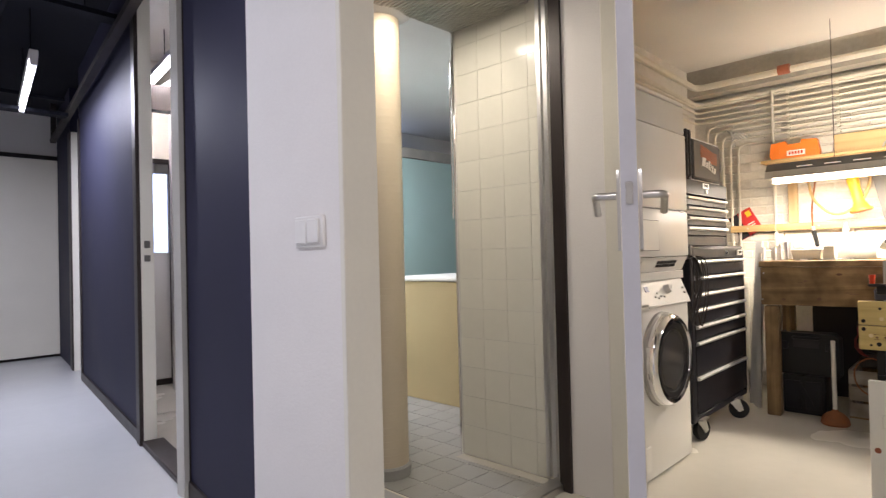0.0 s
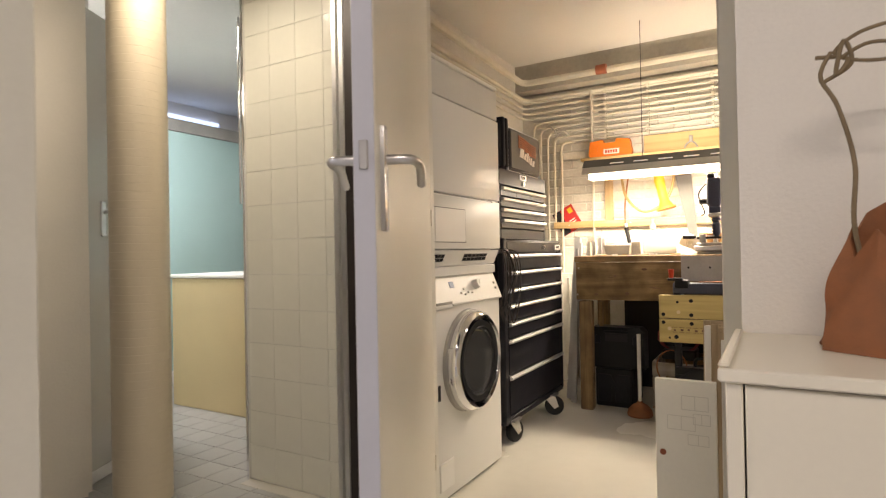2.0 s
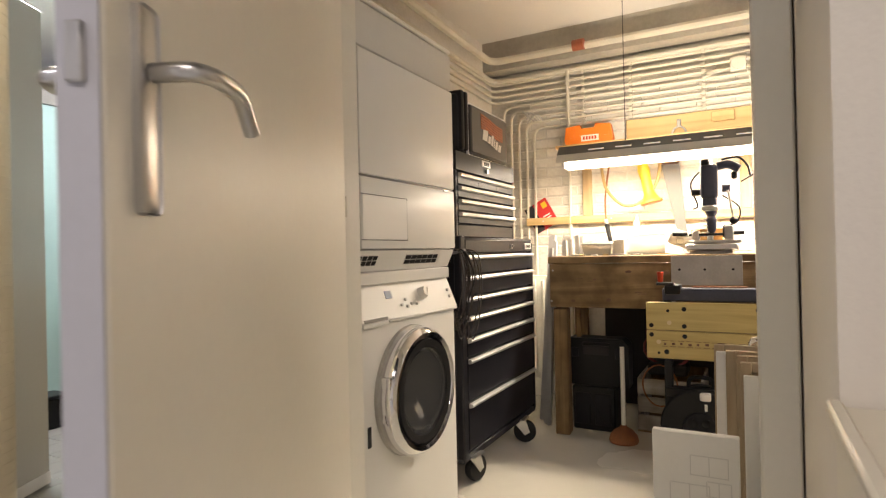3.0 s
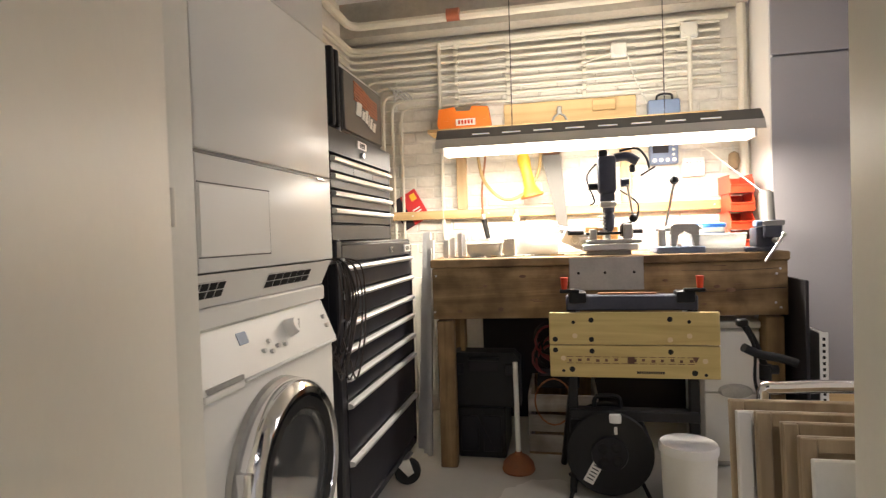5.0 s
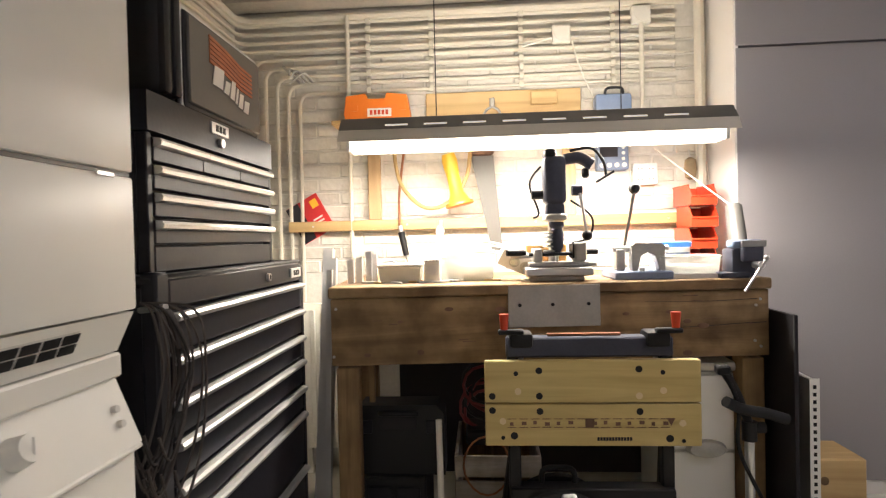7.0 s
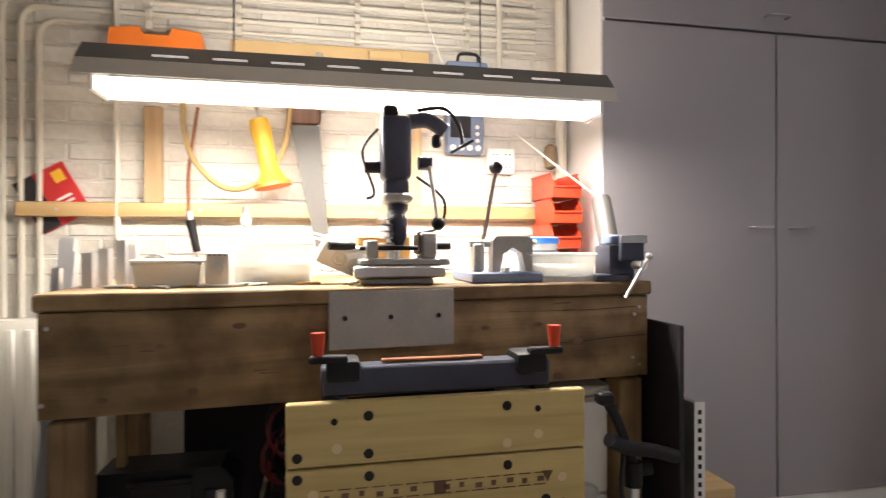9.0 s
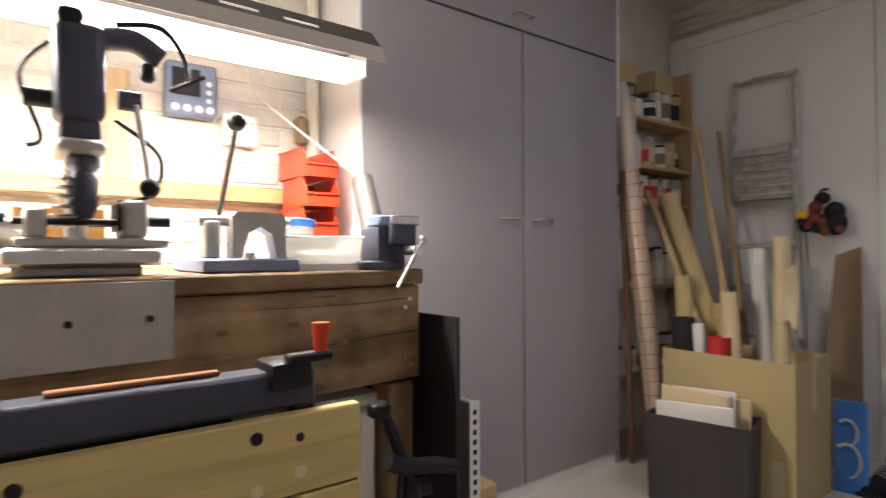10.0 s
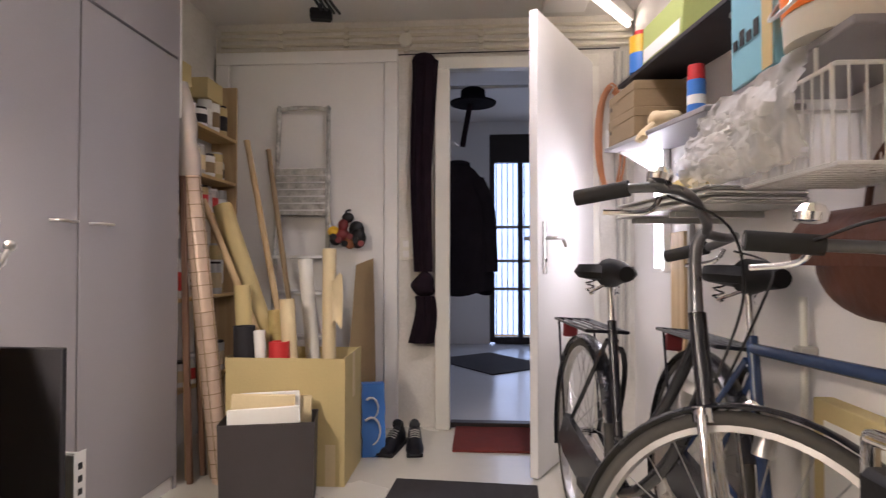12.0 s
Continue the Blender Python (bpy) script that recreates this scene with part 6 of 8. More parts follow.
part("body", lathe(B(), [(0.082, 0.0), (0.088, 0.004), (0.096, 0.23), (0.09, 0.235)], None, 32), "paper", t)
part("lid", lathe(B(), [(0.09, 0.232), (0.102, 0.232), (0.103, 0.25), (0.097, 0.262), (0.05, 0.264)], None, 32), "white", t)
t = thing("white_canister", 5.03, 0.925, 0, 0, "white plastic drawer unit under the bench", "drawer unit")
part("body", box(B(), 0, 0, 0, 0.34, 0.245, 0.60, 0.02, 3), "enamel_grey", t)
part("lid", box(B(), -0.008, -0.006, 0.602, 0.346, 0.25, 0.635, 0.012, 2), "enamel", t)
for k, (a, b) in enumerate(((0.33, 0.59), (0.03, 0.32))):
    part("drawer", box(B(), -0.012, 0.012, a, 0.0, 0.233, b, 0.008, 2), "enamel", t)
part("drawer_pull", lathe(B(), [(0.01, 0), (0.07, 0), (0.06, 0.02), (0.02, 0.025)], pose(-0.012, 0.11, 0.335, 0, -90, 0) @ Matrix.Diagonal((0.45, 1, 1, 1)), 20), "galv", t, "grey drawer pull")
part("sticker", box(B(), -0.0135, 0.07, 0.10, -0.0122, 0.11, 0.15), "paper", t)
t = thing("folding_stand", 4.80, 0.985, 0, 0, "steel stand with a black clamp handle and cord", "stand")
part("pole", cyl(B(), (0, 0, 0.0), (0, 0, 0.47), 0.014, n=14), "alu", t)
part("collar", cyl(B(), (0, 0, 0.44), (0, 0, 0.50), 0.022, n=14), "black", t)
part("cross_handle", tube(B(), smooth_path([(-0.05, 0.09, 0.575), (-0.03, 0.03, 0.545), (-0.02, -0.04, 0.53), (-0.02, -0.105, 0.51)], 5), 0.017, 12), "black", t)
part("upper_arm", tube(B(), smooth_path([(0.0, 0.0, 0.49), (-0.01, 0.045, 0.60), (-0.02, 0.085, 0.665)], 5), 0.013, 10), "black", t)
part("arm_clip", box(B(), -0.035, 0.065, 0.65, 0.0, 0.105, 0.68, 0.006), "black", t)
part("knob", cyl(B(), (0, -0.015, 0.48), (0, -0.045, 0.48), 0.018, n=12), "black", t)
part("cord", tube(B(), smooth_path([(-0.02, 0.08, 0.66), (-0.03, 0.045, 0.56), (-0.02, 0.04, 0.42), (-0.02, -0.02, 0.28), (-0.02, -0.10, 0.12), (-0.02, -0.12, 0.01)], 7), 0.006), "black", t)
part("foot_knob", cyl(B(), (-0.02, 0.02, 0.10), (-0.02, -0.02, 0.10), 0.03, n=16), "black", t)
for a in range(3):
    part("leg", tube(B(), [(0, 0, 0.05), (0.11 * math.cos(a * 2.1 + 1.1), 0.11 * math.sin(a * 2.1 + 1.1), 0.008)], 0.008), "black", t)
solid("dark_board", box(B(), 4.85, 0.808, 0.0, 5.38, 0.822, 0.82, 0.002), "ink", "dark sheet of board leaning on the bench", "board")
t = thing("slotted_panel", 4.865, 0.755, 0, -3, "white slotted metal shelf standing on edge", "metal shelf")
part("sheet", box(B(), 0, 0, 0, 0.42, 0.006, 0.615, 0.002), "white", t)
part("flange", box(B(), -0.002, -0.016, 0, 0.0, 0.014, 0.615), "white", t)
for k in range(24):
    part("slot", box(B(), -0.0032, -0.006, 0.03 + k * 0.024, -0.0021, 0.004, 0.042 + k * 0.024), "black", t)
for k, zz in enumerate((0.61,)):
    part("slot_strip", box(B(), 0.0, 0.006, 0.0, 0.42, 0.012, zz), "galv", t)
t = thing("timber_block", 5.14, 0.42, 0, 0, "sawn timber block on the floor by the cupboard", "timber block")
part("block", box(B(), 0, 0, 0, 0.20, 0.22, 0.25, 0.006), "pine", t)
part("knot", cyl(B(), (0.0, 0.15, 0.17), (-0.001, 0.15, 0.17), 0.016, n=14), "bench", t)
t = thing("coiled_cable", 3.945, 2.400, 0.62, 0, "bundle of thin dark cables hung on the trolley side", "cable coil")
RK = random.Random(17)
for k in range(15):
    x0, y0, dp, sw = RK.uniform(-0.03, 0.035), RK.uniform(-0.05, 0.0), RK.uniform(0.0, 0.16), RK.uniform(0.0, 0.045)
    pts = smooth_path([(0.04, 0.03, 0.36), (x0 + 0.035, y0 - 0.01, 0.345), (x0 + 0.045 + sw, y0 - 0.02, 0.25), (x0 + 0.03 + sw * 0.6, y0 - 0.02, 0.10 + dp * 0.6), (x0 - 0.01, y0 - 0.01, dp * 0.6), (x0 - 0.03, y0, 0.06 + dp * 0.5)], 6)
    part("cable", tube(B(), pts, RK.uniform(0.0018, 0.003), 6), RK.choice(["rubber", "cable_brown", "cable_brown"]), t)
part("hook", cyl(B(), (0.055, 0.04, 0.345), (0.02, -0.03, 0.355), 0.006, n=8), "steel", t)

# ---- by the workshop door ----
def leaning_board(y0, y1, x, h, material, name, label, cat, edge=None, thick=0.012):
    t = thing(name, x, y0, 0, 0, label, cat)
    m = pose(0, 0, 0, 0, 5, 0)
    part("panel", box(B(), 0, 0, 0.0, thick, y1 - y0, h, 0.002, 1, m), material, t)
    if edge:
        w = 0.022
        for a, b, c, d in ((0, w, 0, h), (y1 - y0 - w, y1 - y0, 0, h), (w, y1 - y0 - w, h - w, h), (w, y1 - y0 - w, 0, w)):
            part("moulding", box(B(), -0.008, a, c, -0.0005, b, d, 0.002, 1, m), edge, t)
    return t


leaning_board(0.86, 1.462, 3.405, 0.735, "pale_wood", "framed_picture", "flat wooden frame at the back of the stack", "picture frame", "pale_wood")
leaning_board(0.86, 1.457, 3.383, 0.722, "paper", "framed_picture", "white framed picture leaning in a stack", "picture frame", "white")
leaning_board(0.84, 1.435, 3.355, 0.73, "pale_wood", "framed_picture", "brown wooden picture frame seen in a stack", "picture frame", "pale_wood")
leaning_board(0.84, 1.412, 3.308, 0.728, "pale_wood", "framed_picture", "narrow brown picture frame in a stack", "picture frame", "pale_wood")
leaning_board(0.84, 1.404, 3.262, 0.722, "pale_wood", "framed_picture", "small wooden frame in front of the stack", "picture frame", "pale_wood")
leaning_board(0.84, 1.398, 3.230, 0.70, "paper", "canvas_board", "plain white board in front of the frames", "board")
t = thing("flatpack_board", 3.215, 1.407, 0, 0, "white boxed panel with printed line drawings", "cardboard box")
part("box", box(B(), 0, 0.0, 0, 0.022, 0.165, 0.585, 0.002), "paper", t)
bm = B()
for a, b, c, d in ((0.02, 0.09, 0.50, 0.54), (0.055, 0.13, 0.44, 0.48), (0.015, 0.06, 0.46, 0.49), (0.02, 0.075, 0.40, 0.43)):
    for y0, y1, z0, z1 in ((a, b, c, c + 0.002), (a, b, d, d + 0.002), (a, a + 0.002, c, d), (b, b + 0.002, c, d), ((a + b) / 2, (a + b) / 2 + 0.002, c, d)):
        box(bm, -0.0012, y0, z0, -0.0003, y1, z1)
part("printed_drawing", bm, "enamel_grey", t, "thin grey assembly drawings")["kind"] = "stuff"
part("screw_hole", cyl(B(), (0.0, 0.145, 0.37), (-0.0015, 0.145, 0.37), 0.009, n=14), "rust", t)
t = thing("chrome_chair", 3.44, 0.95, 0, 0, "folded chrome tube chair behind the frames", "chair")
part("back_tube", tube(B(), smooth_path([(0.06, 0.0, 0.0), (0.10, 0.0, 0.40), (0.12, 0.0, 0.69), (0.12, 0.05, 0.732), (0.12, 0.38, 0.732), (0.12, 0.43, 0.69), (0.10, 0.43, 0.40), (0.06, 0.43, 0.0)], 6), 0.012, 10), "chrome", t)
part("seat", box(B(), 0.12, 0.03, 0.40, 0.16, 0.40, 0.70, 0.01), "black", t)
part("front_leg", tube(B(), smooth_path([(0.16, 0.03, 0.42), (0.24, 0.02, 0.2), (0.26, 0.02, 0.0)], 5), 0.011), "chrome", t)
part("front_leg", tube(B(), smooth_path([(0.16, 0.40, 0.42), (0.24, 0.41, 0.2), (0.26, 0.41, 0.0)], 5), 0.011), "chrome", t)


# ---- entrance and corridor ----
t = thing("light_switch", 1.87, 2.607, 1.083, 0, "white square double light switch on the wall", "light switch")
part("plate", box(B(), -0.012, -0.066, -0.042, 0.0, 0.070, 0.042, 0.003), "white", t)
for y0, y1 in ((-0.055, 0.0), (0.003, 0.058)):
    part("rocker", box(B(), -0.019, y0, -0.033, -0.012, y1, 0.033, 0.003), "white", t)

t = thing("chest_of_drawers", 2.245, 1.312, 0, 0, "white lacquered chest of drawers against the wall", "chest of drawers")
part("top", box(B(), -0.008, -1.25, 0.797, 0.352, 0.008, 0.815, 0.003), "chest", t)
part("side", box(B(), 0.0, -0.020, 0.0, 0.352, 0.0, 0.796, 0.002), "chest", t)
part("side", box(B(), 0.012, -1.24, 0.0, 0.352, -1.22, 0.783, 0.003), "chest", t)
part("carcass", box(B(), 0.030, -1.219, 0.01, 0.35, -0.021, 0.795), "chest", t)
for z0, z1 in ((0.53, 0.794), (0.272, 0.526), (0.02, 0.268)):
    part("drawer", box(B(), 0.0, -1.216, z0, 0.028, -0.0225, z1, 0.002), "chest", t)
part("upstand", box(B(), -0.006, -0.006, 0.8152, 0.352, 0.008, 0.821, 0.003), "chest", t)


def leather_bag():
    t = thing("leather_bag_vase", 2.47, 1.075, 0.8155, 0, "crumpled brown leather bag vase with a torn rim", "vase")
    bm = B()
    n, rows = 28, 12
    rings = []
    for j in range(rows + 1):
        v = j / rows
        ring = []
        for i in range(n):
            a = 2 * math.pi * i / n
            w = 0.130 - 0.048 * v + 0.008 * math.sin(3 * a + 5 * v) + 0.007 * math.sin(7 * a - 4 * v)
            d = 0.085 - 0.035 * v + 0.006 * math.sin(5 * a + 3 * v)
            z = v * (0.158 + 0.024 * math.sin(2 * a + 0.9) * v + 0.035 * abs(math.sin(3.5 * a)) * v ** 4)
            ring.append(bm.verts.new((d * math.cos(a) * (1 - 0.12 * math.sin(v * 3.1)), w * math.sin(a), z)))
        rings.append(ring)
    for a, b in zip(rings, rings[1:]):
        for i in range(n):
            bm.faces.new((a[i], a[(i + 1) % n], b[(i + 1) % n], b[i]))
    bm.faces.new(rings[0][::-1])
    bmesh.ops.recalc_face_normals(bm, faces=bm.faces)
    bmesh.ops.solidify(bm, geom=bm.faces[:], thickness=0.004)
    part("bag", bm, "leather", t)
    part("eyelet", lathe(B(), [(0.004, 0.0), (0.009, 0.0), (0.009, 0.003), (0.004, 0.003)], pose(-0.089, 0.045, 0.022, 0, -84, 0), 14), "ink", t, "dark eyelet hole")
    part("seam", tube(B(), smooth_path([(-0.089, -0.02, 0.004), (-0.081, -0.012, 0.06), (-0.066, -0.016, 0.12), (-0.056, -0.010, 0.15)], 6), 0.0025, 6), "dark_leather", t, "raised dark seam")
    v = thing("dry_vine", 2.47, 1.075, 0.823, 0, "dry curling vine stem standing in the leather bag", "dried plant")
    part("stem", tube(B(), smooth_path([(-0.0, 0.04, 0.000), (0.0, 0.075, 0.160), (0.0, 0.074, 0.264), (0.0, 0.093, 0.352), (0.0, 0.114, 0.400), (0.0, 0.10, 0.436)], 7), 0.0036, 8, taper=0.003), "twig", v)
    part("curl", tube(B(), smooth_path([(0, 0.09, 0.424), (0.01, 0.05, 0.444), (0, 0.0, 0.428), (-0.01, 0.01, 0.412), (0, 0.06, 0.416), (0.01, 0.095, 0.436), (0, 0.06, 0.460), (0, 0.0, 0.464), (0, -0.05, 0.436), (0, -0.07, 0.384)], 7), 0.0028, 8), "twig", v)
    part("curl", tube(B(), smooth_path([(0.006, 0.12, 0.432), (0.004, 0.08, 0.424), (-0.004, 0.095, 0.400), (-0.006, 0.085, 0.448), (0.006, 0.075, 0.416), (0, 0.11, 0.392)], 6), 0.0032, 8), "twig", v)


leather_bag()

# corridor ceiling: tube light, trays and pipes
t = thing("corridor_tube_lamp", 1.80, 5.60, 2.29, -7, "bare fluorescent tube lamp hanging from the black ceiling", "tube light")
part("batten", box(B(), -0.025, 0.0, 0.04, 0.025, 1.45, 0.09, 0.004), "white", t)
part("tube", cyl(B(), (0.0, 0.03, 0.015), (0.0, 1.42, 0.015), 0.018, n=16), "tube_cool", t, "lit fluorescent tube")
for y in (0.015, 1.435):
    part("lampholder", box(B(), -0.02, y - 0.015, -0.005, 0.02, y + 0.015, 0.045, 0.003), "white", t)
for y in (0.3, 1.2):
    part("hanger", cyl(B(), (0, y, 0.09), (0, y, 0.46), 0.004, n=6), "black", t)
for k, (x, y0, y1, z, r) in enumerate(((0.5, 3.0, 8.8, 2.62, 0.035), (0.9, 2.6, 8.8, 2.66, 0.02), (1.30, 2.6, 8.8, 2.60, 0.03), (1.62, 3.2, 8.8, 2.68, 0.018))):
    t = thing("ceiling_pipe", x, y0, z, 0, "black painted pipe under the corridor ceiling", "pipe", "corridor ceiling pipes")
    part("pipe", cyl(B(), (0, 0, 0), (0.1, y1 - y0, 0), r, n=14), "dark_ceiling", t)
    for y in (0.6, 2.4, 4.2):
        part("hanger", cyl(B(), (0.0, y, r), (0.0, y, 2.75 - z), 0.004, n=6), "dark_ceiling", t)
for y, z in ((7.0, 2.30), (7.1, 2.45), (5.2, 2.55)):
    t = thing("cable_tray", 0.2, y, z, 0, "dark cable tray crossing the corridor", "cable tray", "corridor cable trays")
    part("tray", box(B(), 0, 0, 0, 2.1, 0.12, 0.03), "dark_ceiling", t)
    part("hanger", cyl(B(), (0.3, 0.06, 0.03), (0.3, 0.06, 2.75 - z), 0.004, n=6), "dark_ceiling", t)
    part("hanger", cyl(B(), (1.8, 0.06, 0.03), (1.8, 0.06, 2.75 - z), 0.004, n=6), "dark_ceiling", t)
bm = box(B(), 0.0, 0.0, 0.0, 0.05, 5.6, 0.04)
t = thing("ceiling_rail", 1.82, 3.02, 2.34, -6.8, "black rail along the top of the dark wall", "rail")
part("rail", bm, "dark_frame", t)
part("end_bracket", box(B(), 0.0, 0.0, 0.04, 0.05, 0.03, 0.41), "dark_frame", t)
part("end_bracket", box(B(), 0.0, 5.5, 0.04, 0.05, 5.53, 0.41), "dark_frame", t)
t = thing("side_room_tube_lamp", 2.52, 5.10, 2.42, -6.8, "fluorescent tube lamp seen through the doorway", "tube light")
part("batten", box(B(), -0.02, 0, 0.03, 0.02, 0.9, 0.07), "white", t)
part("tube", cyl(B(), (0, 0.02, 0.0), (0, 0.88, 0.0), 0.022, n=14), "tube_cool", t, "lit fluorescent tube")
part("hanger", cyl(B(), (0, 0.45, 0.07), (0, 0.45, 0.28), 0.004, n=6), "black", t)
# far corridor door
t = thing("door_4", 1.30, 8.86, 0.03, 0, "white flush door at the far end of the corridor, tinted cream for warm light", "door")
t["kind"] = "structure"
# cream puts the far room's warm light into this white door's colour
part("leaf", box(B(), 0, -0.04, 0, 1.30, 0.0, 2.16, 0.003), "door_paint", t)
part("handle", tube(B(), [(0.1, -0.045, 1.0), (0.1, -0.09, 1.0), (0.22, -0.09, 1.0)], 0.01), "steel", t)

# ---- bathroom ----
t = thing("column", 2.735, 3.35, 0, 0, "round beige tiled column with a dark foot", "column")
t["kind"] = "structure"
part("shaft", lathe(B(), [(0.1025 if k % 4 == 3 else 0.1035, 0.05 + 0.0315 * (k // 4) + (0.0, 0.0285, 0.029, 0.031)[k % 4]) for k in range(264)], None, 48), "column", t)
part("foot", lathe(B(), [(0.112, 0.0), (0.115, 0.045), (0.108, 0.055)], None, 40), "grey_tile", t, "dark foot ring")
part("capital", lathe(B(), [(0.104, 2.13), (0.16, 2.16), (0.18, 2.20), (0.14, 2.23), (0.13, CEIL - 0.031)], None, 40), "white", t, "flared white capital")
t = thing("bathtub", 3.80, 3.30, 0, 0, "beige panelled bath surround with a white rim", "bathtub")
part("front_panel", box(B(), 0, 0, 0.0, 0.04, 1.42, 0.835, 0.003), "beige", t)
part("rim", box(B(), -0.01, -0.01, 0.837, 0.95, 1.43, 0.862, 0.008, 2), "enamel", t, "white bath rim")
part("side_panel", box(B(), 0.041, 1.385, 0, 0.94, 1.42, 0.835, 0.003), "beige", t)
t = thing("bath_tap", 4.55, 3.95, 0.8625, 0, "curved chrome bath tap on the rim", "tap")
part("spout", tube(B(), smooth_path([(0, 0, 0), (0, 0, 0.16), (-0.03, 0.01, 0.22), (-0.10, 0.02, 0.22), (-0.14, 0.03, 0.17)], 6), 0.013, 10), "chrome", t)
part("base", cyl(B(), (0, 0, 0), (0, 0, 0.02), 0.026, n=18), "chrome", t)
t = thing("shower_partition", 4.78, 3.30, 0.863, 0, "sea-green tiled shower screen standing on the bath", "shower screen")
part("backing", box(B(), 0.004, 0, 0, 0.012, 1.40, 1.05), "grout", t)
tl = mesh_of("tile", box(B(), 0, 0, 0, 0.004, 0.1985, 0.1145, 0.001), "mosaic")
for i in range(7):
    for j in range(9):
        ob = new("tile", tl)
        ob.parent, ob.location = t, (-0.0005, 0.001 + i * 0.2, 0.001 + j * 0.1165)
part("post", box(B(), -0.02, 1.40, 0.0, 0.02, 1.43, 1.05), "chrome", t)
part("foot", box(B(), -0.02, 0.0, 0.0, 0.035, 1.39, 0.012), "chrome", t)
t = thing("shower_rail", 3.150, 3.272, 1.20, 0, "slim chrome shower rail at the corner of the tiles", "shower rail")
part("bar", cyl(B(), (0, 0, 0), (0, 0, 0.82), 0.006, n=12), "chrome", t)
for z in (0.06, 0.76):
    part("bracket", cyl(B(), (0.012, -0.012, z), (0, 0, z), 0.006, n=10), "chrome", t)
t = thing("black_scale", 3.70, 4.93, 0, 0, "small black box on the bathroom floor", "box")
part("box", box(B(), 0, 0, 0, 0.16, 0.16, 0.17, 0.006), "black", t)
part("lid", box(B(), -0.003, -0.003, 0.171, 0.163, 0.163, 0.19, 0.004), "toolbox", t)
d = leaf_door("door_5", (2.765, 3.79), 28, 0.62, 2.05, "grey_gloss", "grey bathroom cupboard door standing ajar")
lever(d, 0.12, 0.0, 1.17, -1, 0.16, 0.09, 1)
part("bottom_rail", box(B(), 0.0, -0.004, 0.0, 0.62, -0.0005, 0.05), "white", d, "pale strip along the foot")
solid("tile_corner_trim", box(B(), 3.148, 3.247, 0.0, 3.166, 3.262, 2.30, 0.002), "chrome", "chrome trim on the tile corner", "trim")


# ---- workshop: south end ----
def roll(p, q, r, material, label, cat="paper roll", group="rolls in the cardboard box", open_end=True):
    p, q = Vector(p), Vector(q)
    t = thing("paper_roll", p.x, p.y, p.z, 0, label, cat, group)
    d = q - p
    mm = Vector((0, 0, 1)).rotation_difference(d.normalized()).to_matrix().to_4x4()
    L = d.length
    part("roll", lathe(B(), [(r * 0.8, 0.0), (r, 0.0), (r, L), (r * 0.8, L), (r * 0.78, L - 0.03)], mm, 22), material, t)
    return t


t = thing("cardboard_box", 4.69, -0.99, 0, 0, "large open brown cardboard box full of rolls", "cardboard box")
for a in ((0, 0, 0.53, 0.004), (0, 0.336, 0.53, 0.34)):
    part("wall", box(B(), a[0], a[1], 0.004, a[2], a[3], 0.55), "card", t)
for x in (0, 0.526):
    part("wall", box(B(), x, 0.005, 0.004, x + 0.004, 0.335, 0.555), "card", t)
part("bottom", box(B(), 0, 0, 0, 0.53, 0.34, 0.003), "card", t)
part("tape", box(B(), 0.04, 0.3405, 0.0, 0.085, 0.3412, 0.18), "cream_paper", t, "strip of parcel tape")
part("tape", box(B(), -0.0012, 0.14, 0.35, -0.0004, 0.19, 0.552), "cream_paper", t, "strip of parcel tape")
roll((4.90, -0.84, 0.03), (5.41, -1.02, 1.25), 0.047, "card", "thick cream paper roll leaning out of the box")
roll((4.86, -0.76, 0.03), (5.45, -0.90, 1.27), 0.016, "pine_z", "thin pale stick leaning out of the box", "stick")
roll((4.94, -0.90, 0.03), (5.36, -1.20, 1.62), 0.016, "pine_z", "long thin wooden stick in the box", "stick")
roll((4.92, -0.92, 0.03), (5.26, -1.25, 1.58), 0.014, "card_dk", "long narrow lath in the box", "stick")
roll((4.86, -0.90, 0.03), (4.975, -1.0, 0.98), 0.034, "paper", "pale upright paper roll")
roll((4.80, -0.80, 0.03), (4.815, -0.86, 1.03), 0.032, "cream_paper", "creased cream paper roll")
roll((4.93, -0.74, 0.03), (4.985, -0.76, 0.80), 0.034, "cream_paper", "cream paper roll with a wide mouth")
roll((5.16, -0.80, 0.03), (5.22, -0.82, 0.86), 0.038, "card", "brown cardboard roll standing in the box")
roll((5.16, -0.73, 0.03), (5.17, -0.73, 0.68), 0.048, "ink", "dark card tube in the box")
roll((5.06, -0.73, 0.03), (5.10, -0.73, 0.66), 0.026, "paper", "short white paper roll")
roll((5.03, -0.86, 0.03), (5.08, -0.88, 0.74), 0.036, "jaw", "olive paper roll in the box")
roll((4.99, -0.705, 0.02), (5.0, -0.705, 0.615), 0.045, "red", "short red card tube in the box")
solid("torn_paper", sheet(B(), 4, 6, lambda u, v: Vector((4.79 - 0.05 * u, -0.80 - 0.02 * math.sin(3 * v), 0.68 + 0.22 * v + 0.02 * math.sin(5 * u + 4 * v))), 0.0015), "cream_paper", "torn flap of cream wrapping paper", "paper")
t = thing("waste_bin", 4.80, -0.63, 0, 12, "square dark grey bin stuffed with paper", "bin")
bm = box(B(), 0, 0, 0, 0.37, 0.20, 0.335)
for v in bm.verts:
    if v.co.z < 0.01:
        v.co.x += 0.007 if v.co.x < 0.1 else -0.007
        v.co.y += 0.012 if v.co.y < 0.1 else -0.012
bmesh.ops.delete(bm, geom=[f for f in bm.faces if f.calc_center_median().z > 0.33], context="FACES")
bmesh.ops.recalc_face_normals(bm, faces=bm.faces)
